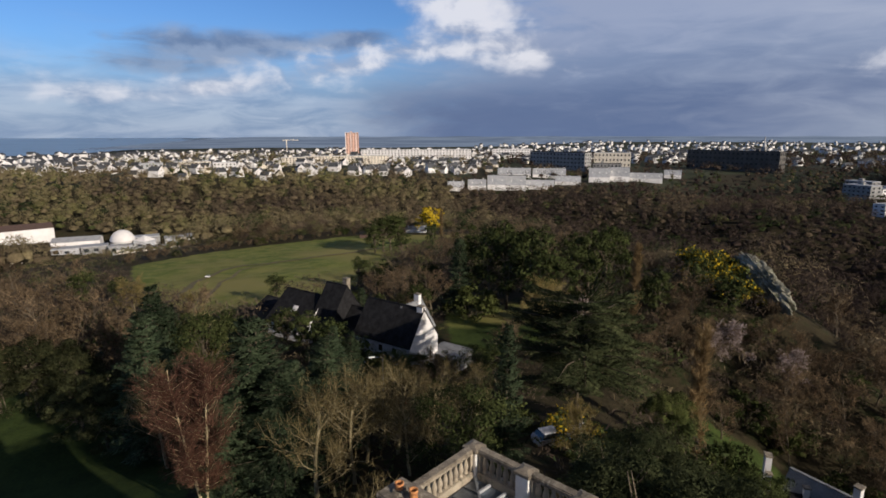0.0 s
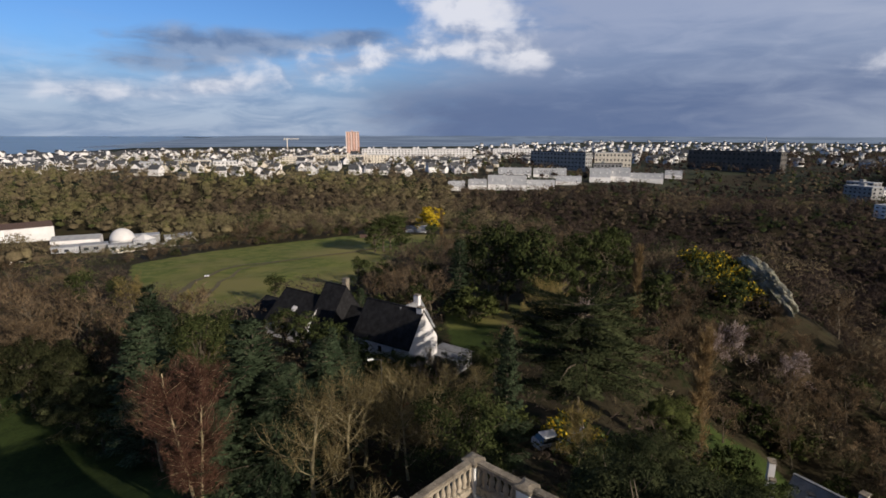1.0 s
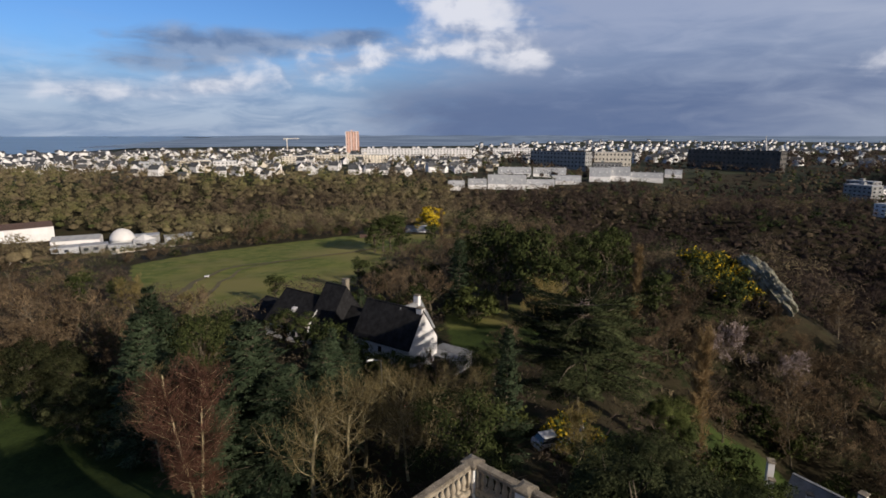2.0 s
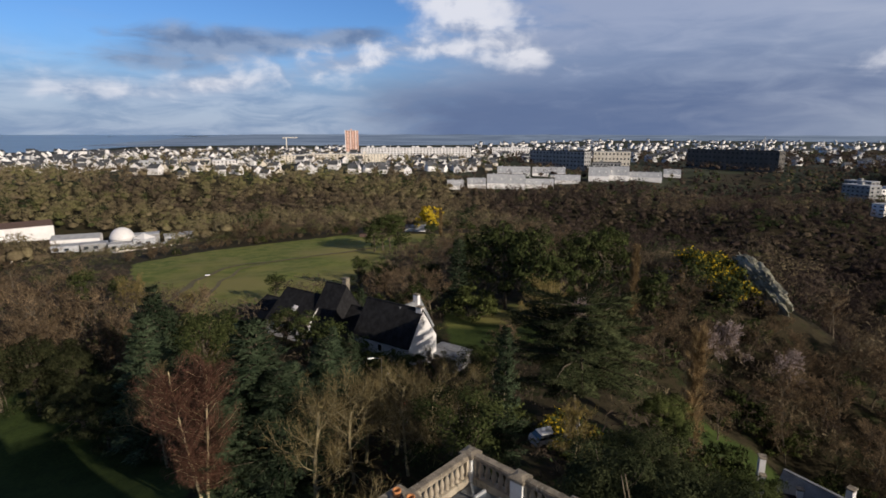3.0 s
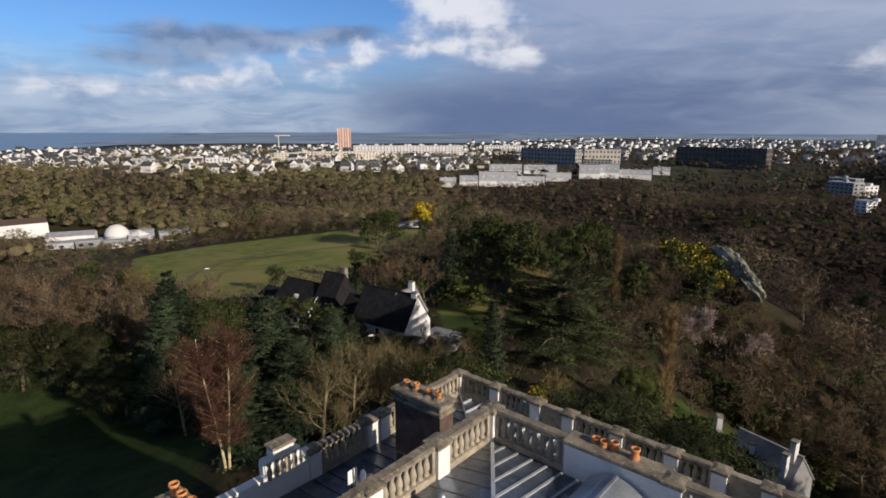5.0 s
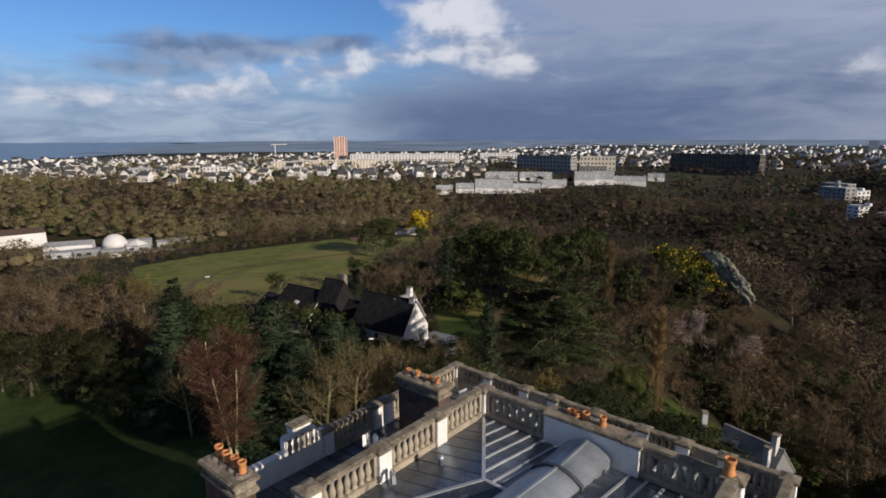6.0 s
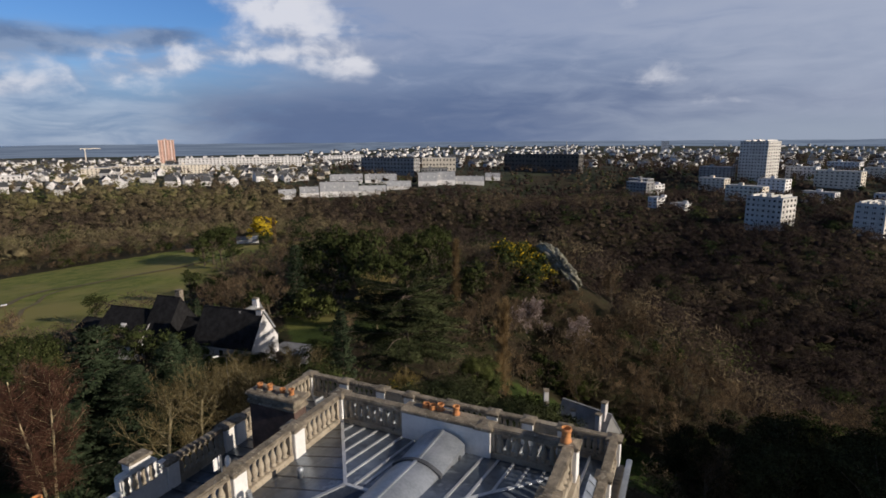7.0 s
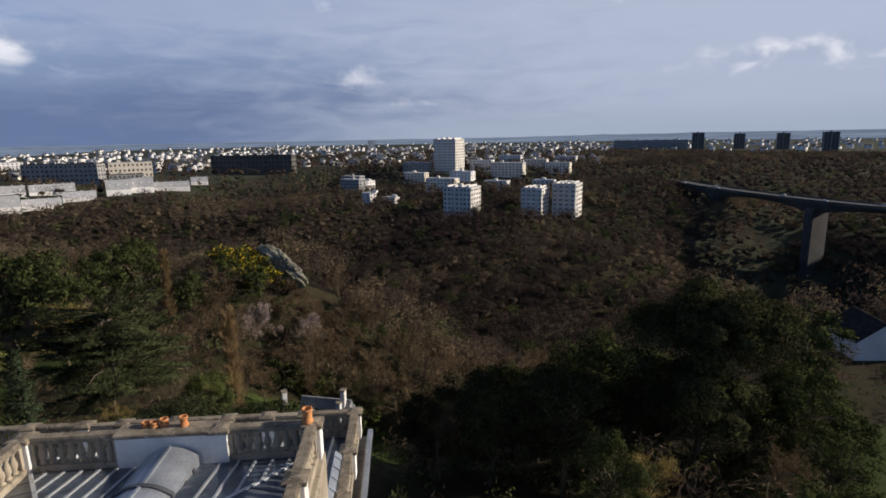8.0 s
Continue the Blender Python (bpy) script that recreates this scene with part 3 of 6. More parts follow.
for y in (-0.7, -1.2, -2.2, -3.0):
    part("vent_slot", box(bmesh.new(), 4.14, 4.275, y - 0.05, y + 0.05, UP + 0.14, UP + 0.25), LEAD, vault)
part("vault_flashing", bar(bmesh.new(), (4.45, -0.2, UP + 0.02), (4.45, -3.1, UP + 0.49), 0.22, 0.03), GALV, vault)
part("vault_flashing", bar(bmesh.new(), (2.85, -1.7, UP + 0.26), (2.85, -3.1, UP + 0.49), 0.07, 0.06), GALV, vault)

# lower roof: zinc rising gently to the set-back storey
low_bm = bmesh.new()
C0, C1, C2, C3 = (-5.05, 4.95, LOW), (7.4, 4.95, LOW), (-0.22, 0.22, LOW + 0.42), (7.4, 0.22, LOW + 0.42)
slab(low_bm, (C2, C3, C1, C0), 0.05)
slab(low_bm, (C0, (-5.05, -9.0, LOW), (-0.22, -9.0, LOW + 0.42), C2), 0.05)
on_roof(part("zinc_roof", low_bm, ZINC, mansion, "low zinc roof behind the balustrade"))
seams("hip_roll", ((C0, C2),), GALV, 0.07, 0.06)
lines = []
for k in range(1, 22):
    x = -5.05 + 12.4 * k / 22
    t = min(1.0, (x + 5.05) / 4.83)
    lines.append(((x, 4.93, LOW + 0.01), (x, 4.95 - 4.73 * t, LOW + 0.42 * t + 0.005)))
seams("batten_roll", lines, ROLL, 0.065, 0.085)
lines = []
for k in range(1, 25):
    y = 4.95 - 0.55 * k
    t = min(1.0, (4.95 - y) / 4.73)
    lines.append(((-5.03, y, LOW + 0.01), (-5.05 + 4.83 * t, y, LOW + 0.42 * t + 0.005)))
seams("seam", lines, ZINC, 0.035, 0.035)
strip = slab(bmesh.new(), ((7.2, -7, LOW + 1.1), (7.62, -7, LOW + 0.75), (7.62, 2.3, LOW + 0.75), (7.2, 2.3, LOW + 1.1)), 0.05)
on_roof(part("side_gutter", strip, GALV, mansion, "zinc-lined sloping gutter"))
seams("seam", [((7.22, 2.0 - 0.5 * k, LOW + 1.09), (7.6, 2.0 - 0.5 * k, LOW + 0.77)) for k in range(16)], GALV, 0.03, 0.03)


def chimney(x0, x1, y0, y1, z0, z1, pots, body=BRICK, along="x", pot_size=1.0):
    """A stack with an oversailing stone cap and a row of clay pots."""
    stack = on_roof(part("chimney", box(bmesh.new(), x0, x1, y0, y1, z0, z1 - 0.3, 0.01), body, mansion, "tall sooty chimney stack"))
    cap = box(bmesh.new(), x0 - 0.07, x1 + 0.07, y0 - 0.07, y1 + 0.07, z1 - 0.42, z1 - 0.28, 0.03)
    box(cap, x0 - 0.02, x1 + 0.02, y0 - 0.02, y1 + 0.02, z1 - 0.28, z1 - 0.12, 0.02)
    box(cap, x0 - 0.1, x1 + 0.1, y0 - 0.1, y1 + 0.1, z1 - 0.12, z1, 0.03)
    part("stack_cap", cap, LICHEN, stack, "lichened stone cap")
    for x, y, h in pots:
        part("pot", lathe(bmesh.new(), ((0.11, z1 - 0.03), (0.115, z1 + 0.03), (0.09, z1 + 0.045), (0.085, z1 + h - 0.07), (0.108, z1 + h - 0.055), (0.108, z1 + h), (0.083, z1 + h), (0.075, z1 + h - 0.1)), 12, x, y), POT, stack, "orange clay chimney pot", True)
        part("pot_bed", lathe(bmesh.new(), ((0.22, z1 - 0.01), (0.15, z1 + 0.05)), 10, x, y), LICHEN, stack)
    return stack


chimney(-4.2, -2.25, 0.5, 1.12, LOW, 22.4, [(-3.95, 0.8, 0.2), (-3.5, 0.8, 0.24), (-2.95, 0.8, 0.19), (-2.55, 0.78, 0.26)])
parapet = on_roof(part("chimney_parapet", box(bmesh.new(), 2.25, 4.55, -0.2, 0.3, LOW, UP + 0.86, 0.01), PLASTER, mansion, "white rendered parapet holding flues"))
part("coping", box(bmesh.new(), 2.2, 4.62, -0.26, 0.36, UP + 0.86, UP + 0.95, 0.02), LICHEN, parapet, "lichened flat coping")
for x, y, h in ((2.85, 0.2, 0.12), (3.08, 0.16, 0.14), (3.3, 0.2, 0.19), (3.8, 0.15, 0.25)):
    z1 = UP + 0.95
    part("pot", lathe(bmesh.new(), ((0.11, z1 - 0.03), (0.115, z1 + 0.03), (0.09, z1 + 0.045), (0.085, z1 + h - 0.07), (0.108, z1 + h - 0.055), (0.108, z1 + h), (0.083, z1 + h), (0.075, z1 + h - 0.1)), 12, x, y), POT, parapet, "orange clay chimney pot", True)
chimney(-2.8, -1.3, -7.42, -6.95, LOW, 23.38, [(-2.6, -7.1, 0.3), (-2.22, -7.12, 0.3), (-1.88, -7.1, 0.3), (-1.52, -7.12, 0.34)])
corner_pot = on_roof(new("corner_flue"))
corner_pot.parent = mansion
part("pot", lathe(bmesh.new(), ((0.15, UP + 0.95), (0.15, UP + 1.0), (0.12, UP + 1.03), (0.115, UP + 1.24), (0.14, UP + 1.26), (0.14, UP + 1.34), (0.11, UP + 1.34), (0.1, UP + 1.15)), 12, 6.9, -0.05), POT, corner_pot, "orange clay chimney pot", True)

# ornamental gablet on the garden side, with blind balusters and a capped block
gab = on_roof(new("gablet"))
gab.parent = mansion
tagged(gab, "white rendered gablet with blind balusters")
part("gablet_wall", box(bmesh.new(), -5.42, -5.12, -6.0, -2.05, LOW - 0.05, LOW + 0.8, 0.02), PLASTER, gab)
part("gablet_head", box(bmesh.new(), -5.45, -5.1, -3.75, -2.5, LOW + 0.8, LOW + 1.3, 0.06), PLASTER, gab)
part("gablet_shoulder", box(bmesh.new(), -5.44, -5.11, -2.52, -2.1, LOW + 0.8, LOW + 1.0, 0.08), PLASTER, gab)
part("gablet_cap", box(bmesh.new(), -5.46, -5.06, -3.45, -2.75, LOW + 1.3, LOW + 1.55, 0.03), PLASTER, gab)
part("gablet_coping", box(bmesh.new(), -5.5, -5.02, -3.5, -2.7, LOW + 1.55, LOW + 1.63, 0.02), LICHEN, gab, "lichened coping")
for k in range(4):
    hang("blind_baluster", baluster_mesh, gab, m=pose(-5.08, -3.6 + 0.27 * k, LOW + 0.72) @ Matrix.Scale(0.9, 4))
part("dark_recess", box(bmesh.new(), -5.099, -5.09, -3.72, -2.6, LOW + 0.72, LOW + 1.24), PLASTER, gab)

# small fittings on the roof
dish = on_roof(new("satellite_dish"))
dish.parent = mansion
tagged(dish, "white satellite dish and aerial box on a bracket")
bm = lathe(bmesh.new(), ((0.03, 0.0), (0.13, 0.03), (0.2, 0.08), (0.21, 0.085), (0.13, 0.05), (0.04, 0.03)), 14)
part("reflector", bm, PLASTER, dish, "white dish", True).matrix_basis = pose(0.06, -4.45, UP + 1.22, 70, 0, -20) @ Matrix.Scale(0.62, 4)
part("aerial_box", box(bmesh.new(), -0.22, -0.19, -4.68, -4.46, UP + 1.0, UP + 1.3, 0.01), PLASTER, dish, "white flat aerial")
part("mast", lathe(bmesh.new(), ((0.025, UP + 0.9), (0.025, UP + 1.4)), 6, -0.1, -4.55), LEAD, dish, "dark steel mast")
vent = on_roof(part("vent_pipe", lathe(bmesh.new(), ((0.06, UP + 0.1), (0.06, UP + 0.38), (0.085, UP + 0.4), (0.085, UP + 0.5), (0.0, UP + 0.54)), 10, 1.0, -3.15), GALV, mansion, "small zinc vent pipe", True))
swan = bmesh.new()
for a, b in (((0.45, -4.3, UP + 0.1), (0.45, -4.3, UP + 0.42)), ((0.45, -4.32, UP + 0.4), (0.62, -4.45, UP + 0.44)), ((0.62, -4.45, UP + 0.44), (0.68, -4.5, UP + 0.28))):
    bar(swan, a, (b[0] + 0.001, b[1], b[2]), 0.09, 0.09)
on_roof(part("swan_neck_vent", swan, GALV, mansion, "bent zinc vent"))


# ---- houses on the spur ----
def gable_house(name, m, label, length, width, eave, ridge, wall_mat, roof_mat, chimneys=(), windows=(), skylights=(), category="house", group="", deep=1.5, barge=False):
    """A gabled house along x from -length to 0, standing on z = 0 (walls go 1.5 m into the ground)."""
    home = thing(name, m, label, category, group)
    half = width / 2
    bm = bmesh.new()
    prof = ((-half, -deep), (half, -deep), (half, eave), (0, ridge - 0.12), (-half, eave))
    ends = [[bm.verts.new((x, y, z)) for y, z in prof] for x in (-length, 0)]
    bm.faces.new(ends[1])
    bm.faces.new(ends[0][::-1])
    for k in range(5):
        j = (k + 1) % 5
        bm.faces.new((ends[0][k], ends[0][j], ends[1][j], ends[1][k]))
    bmesh.ops.recalc_face_normals(bm, faces=bm.faces[:])
    part("wall", bm, wall_mat, home)
    drop = (ridge - eave) / half * 0.25
    for side in (-1, 1):
        e = (side * (half + 0.25), eave - drop)
        pts = ((-length - 0.08, e[0], e[1] + 0.1), (0.08, e[0], e[1] + 0.1), (0.08, 0, ridge + 0.02), (-length - 0.08, 0, ridge + 0.02))
        slope = part("roof_slope", slab(bmesh.new(), pts if side < 0 else pts[::-1], 0.12), roof_mat, home)
        for x, t, w, h in skylights:
            if side < 0:
                y0, z0 = e[0] * (1 - t), e[1] + 0.13 + (ridge - e[1]) * t
                y1, z1 = e[0] * (1 - t - h), e[1] + 0.13 + (ridge - e[1]) * (t + h)
                light = part("skylight", slab(bmesh.new(), ((x, y0, z0 + 0.04), (x + w, y0, z0 + 0.04), (x + w, y1, z1 + 0.04), (x, y1, z1 + 0.04)), 0.08), WHITEWALL, slope, "white-framed skylight")
    for side in (-1, 1) if barge else ():
        part("bargeboard", bar(bmesh.new(), (0.11, side * (half + 0.25), eave - drop - 0.02), (0.11, side * 0.02, ridge - 0.02), 0.07, 0.2), WHITEWALL, home, "white bargeboard")
    part("ridge_cap", bar(bmesh.new(), (-length - 0.08, 0, ridge - 0.02), (0.08, 0, ridge - 0.02), 0.26, 0.08), roof_mat, home)
    for x, y, top, wx, wy, mat in chimneys:
        stack = part("chimney", box(bmesh.new(), x - wx / 2, x + wx / 2, y - wy / 2, y + wy / 2, eave, top - 0.12, 0.02), mat, home, "pale rendered chimney")
        part("chimney_cap", box(bmesh.new(), x - wx / 2 - 0.06, x + wx / 2 + 0.06, y - wy / 2 - 0.06, y + wy / 2 + 0.06, top - 0.12, top, 0.02), LICHEN, stack)
    for face, s, z, w, h in windows:
        if face == "front":
            frame_box, pane_box = (s - w / 2, s + w / 2, -half - 0.04, -half + 0.02, z, z + h), (s - w / 2 + 0.08, s + w / 2 - 0.08, -half - 0.05, -half - 0.03, z + 0.08, z + h - 0.08)
        else:
            frame_box, pane_box = (-0.02, 0.04, s - w / 2, s + w / 2, z, z + h), (0.03, 0.05, s - w / 2 + 0.08, s + w / 2 - 0.08, z + 0.08, z + h - 0.08)
        opening = part("window", box(bmesh.new(), *frame_box), WHITEWALL, home)
        part("pane", box(bmesh.new(), *pane_box), PANE, opening)
    return home


def stand(x, y, turn, drop=0.0):
    return pose(x, y, ground_z(x, y) - drop, 0, 0, turn)


gable_house("stone_house", stand(-3.3, 69.0, -34), "whitewashed house with steep slate roof and bright gable", 9.8, 6.2, 4.6, 9.0, WHITEWALL, SLATE,
            ((-0.45, 0.0, 9.35, 0.9, 0.75, WHITEWALL),), [("front", x, 1.0, 0.9, 1.4) for x in (-8.6, -6.2, -3.8, -1.6)] + [("front", x, 3.0, 0.8, 1.0) for x in (-7.4, -5.0, -2.6)])
gable_house("rear_wing", stand(-3.9, 74.6, 56), "slate-roofed rear wing with tall white chimney", 4.6, 4.4, 5.4, 8.7, WHITEWALL, GREYSLATE, ((-0.9, 0.0, 9.7, 0.6, 0.8, WHITEWALL),))
gable_house("flat_annex", stand(2.2, 70.6, -34), "low flat-roofed annex beside the white gable", 5.0, 4.0, 1.9, 2.05, GREYWALL, GREYSLATE)
gable_house("slate_house", stand(-19.6, 84.2, -34), "white longhouse with large dark slate roof and skylight", 9.5, 9.5, 2.6, 6.8, WHITEWALL, SLATE,
            (), [("front", x, 0.8, 1.0, 1.2) for x in (-7.5, -5.0, -2.5)], ((-5.2, 0.38, 1.0, 0.16),), barge=True)
# gable wall coloured as slate stands for a roof slope, dark despite the sun
gable_house("slate_wing", stand(-16.0, 82.6, -34), "slate-roofed wing with slate-coloured gable wall and stone chimney", 4.4, 8.4, 3.0, 8.9, SLATE, SLATE, ((-0.5, 0.4, 10.0, 0.9, 0.8, LICHEN),))
# end wall of the link: its shade is put into a dark wall colour
gable_house("glazed_link", stand(-12.2, 81.2, -34), "low dark-roofed link between two houses", 4.4, 6.4, 2.2, 5.4, DARKWALL, SLATE, barge=True)
gable_house("low_barn", stand(-26.5, 93.0, -34), "low dark slate-roofed barn", 9.0, 6.0, 1.8, 3.4, DARKWALL, SLATE)
# cottage by the drive, on a bank below the mansion
gable_house("cottage", pose(29.6, 34.0, -4.5, 0, 0, -58), "grey slate-roofed cottage with blue-grey rendered chimneys", 5.2, 4.8, 6.2, 9.0, GREYWALL, GREYSLATE,
            ((-0.6, -0.3, 10.3, 0.45, 0.6, WHITEWALL), (-0.7, -1.3, 9.4, 0.45, 0.5, WHITEWALL)), deep=4.0)
gable_house("lodge", pose(27.0, 36.3, -4.5, 0, 0, -20), "small dark-roofed lodge with white chimney", 3.2, 4.0, 6.4, 8.0, GREYWALL, SLATE, ((-2.9, 0.2, 10.8, 0.45, 0.6, WHITEWALL), (-2.9, -0.7, 9.8, 0.35, 0.35, WHITEWALL), (-0.2, 0.0, 8.8, 0.4, 0.4, WHITEWALL)), deep=4.0)
# white house among trees down the slope
gable_house("valley_house", stand(102.0, -1.0, 215), "white gabled house with slate roof among trees", 9.0, 7.5, 2.8, 5.8, WHITEWALL, SLATE)
# shed behind the mimosa at the far end of the meadow
gable_house("garden_shed", stand(-10.0, 238.0, 0), "low pale blue-roofed shed at the meadow's end", 9.0, 4.5, 1.9, 2.9, WHITEWALL, GREYROOF)
gable_house("field_hut", stand(-33.0, 217.0, 10), "small brown hut beside meadow trees", 3.0, 2.6, 1.8, 2.6, BRICK, SLATE)


def trough():
    x, y = -62.8, 137.3
    t = thing("water_trough", stand(x, y, 12), "white water trough standing on the meadow", "trough")
    bm = box(bmesh.new(), -0.95, 0.95, -0.5, 0.5, 0.1, 0.75, 0.05)
    t.scale = (0.6, 0.6, 0.6)
    part("tub", bm, WHITEWALL, t)
    part("water_surface", box(bmesh.new(), -0.85, 0.85, -0.4, 0.4, 0.751, 0.757), PANE, t)
    for sx in (-0.8, 0.8):
        part("foot", box(bmesh.new(), sx - 0.08, sx + 0.08, -0.45, 0.45, -0.2, 0.1), GREYWALL, t)


trough()


def street_lamp(x, y, tall):
    t = thing("street_lamp", stand(x, y, 200), "grey steel street lamp with pale head", "street lamp")
    part("post", lathe(bmesh.new(), ((0.09, -0.5), (0.09, 0.3), (0.06, 0.4), (0.045, tall)), 8), GALV, t)
    part("arm", bar(bmesh.new(), (0, 0, tall - 0.05), (0.9, 0, tall + 0.15), 0.05, 0.05), GALV, t)
    part("lamp_head", box(bmesh.new(), 0.75, 1.35, -0.13, 0.13, tall + 0.1, tall + 0.22, 0.04), WHITEWALL, t)


street_lamp(-6.4, 49.3, 8.0)
RED = material("red_enamel", (0.5, 0.02, 0.015), (0.6, 0.03, 0.02), 3.0, 0.4, 0.0)


def no_entry_sign(x, y):
    t = thing("road_sign", stand(x, y, 0), "round red no-entry sign with white bar", "road sign")
    part("post", lathe(bmesh.new(), ((0.03, -0.4), (0.03, 2.6)), 8), GALV, t)
    part("disc", lathe(bmesh.new(), ((0.33, 0), (0.33, 0.02)), 20), RED, t).matrix_basis = pose(0, -0.04, 2.35, 90, 0, 0)
    part("bar", box(bmesh.new(), -0.22, 0.22, -0.09, -0.06, 2.3, 2.4), WHITEWALL, t)


no_entry_sign(-4.2, 52.3)
CARPAINT = material("white_car_paint", (0.7, 0.7, 0.72), (0.78, 0.78, 0.8), 0.5, 0.25, 0.0, vary=0.05)
TYRE = material("black_rubber", (0.015, 0.015, 0.015), (0.03, 0.03, 0.03), 3.0, 0.8, 0.1)


def car(x, y, turn, z=None, label="white parked car half hidden by trees"):
    m = stand(x, y, turn) if z is None else pose(x, y, z, 0, 0, turn)
    c = thing("car", m, label, "car", "cars")
    bm = bmesh.new()
    rows = []
    for px, hw, z0, z1 in ((-2.05, 0.75, 0.35, 0.75), (-1.9, 0.85, 0.25, 0.9), (-1.7, 0.85, 0.22, 1.0), (1.0, 0.86, 0.22, 0.95), (1.9, 0.82, 0.25, 0.75), (2.1, 0.7, 0.35, 0.6)):
        rows.append([bm.verts.new((px, sy * hw, pz)) for sy, pz in ((-1, z0), (1, z0), (1, z1), (-1, z1))])
    for a, b in zip(rows, rows[1:]):
        for k in range(4):
            bm.faces.new((a[k], a[(k + 1) % 4], b[(k + 1) % 4], b[k]))
    bm.faces.new(rows[0][::-1])
    bm.faces.new(rows[-1])
    bmesh.ops.recalc_face_normals(bm, faces=bm.faces[:])
    part("body", bm, CARPAINT, c)
    bm = bmesh.new()
    lo = [bm.verts.new(v) for v in ((-1.75, -0.78, 0.95), (1.0, -0.8, 0.93), (1.0, 0.8, 0.93), (-1.75, 0.78, 0.95))]
    hi = [bm.verts.new(v) for v in ((-1.4, -0.62, 1.42), (0.2, -0.64, 1.45), (0.2, 0.64, 1.45), (-1.4, 0.62, 1.42))]
    for k in range(4):
        bm.faces.new((lo[k], lo[(k + 1) % 4], hi[(k + 1) % 4], hi[k]))
    part("glasshouse", bm, PANE, c, "dark glazing")
    part("roof_panel", box(bmesh.new(), -1.42, 0.22, -0.64, 0.64, 1.42, 1.47, 0.02), CARPAINT, c)
    for wx in (-1.3, 1.3):
        for wy in (-0.8, 0.8):
            part("wheel", lathe(bmesh.new(), ((0.31, -0.1), (0.33, -0.07), (0.33, 0.07), (0.31, 0.1)), 14), TYRE, c).matrix_basis = pose(wx, wy, 0.33, 90, 0, 0)
    return c


car(10.0, 47.0, 20)
car(12.5, 49.0, 80, label="pale car parked beneath bare trees")
ROCK = material("lichened_rock", (0.1, 0.095, 0.065), (0.4, 0.38, 0.3), 0.5, 0.95, 1.0, third=(0.09, 0.11, 0.045))


def crag():
    """A steep rock outcrop on the spur's flank."""
    bm = bmesh.new()
    bmesh.ops.create_icosphere(bm, subdivisions=5, radius=1.0)
    for v in bm.verts:
        p = v.co.copy()
        rough = noise.fractal(p * 2.2, 0.8, 2.2, 6) * 0.26 + noise.cell(Vector((p.x * 3.0, p.y * 9.0, p.z * 3.0))) * 0.1
        v.co = p * (1.0 + rough)
        v.co = Vector((v.co.x * 2.0, v.co.y * 8.8, v.co.z * 2.2))
    t = thing("rock_crag", pose(58.8, 99.6, 3.2, 18, 0, 0), "grey lichened rock crag on the wooded slope", "rock")
    part("rock_face", bm, ROCK, t)


crag()


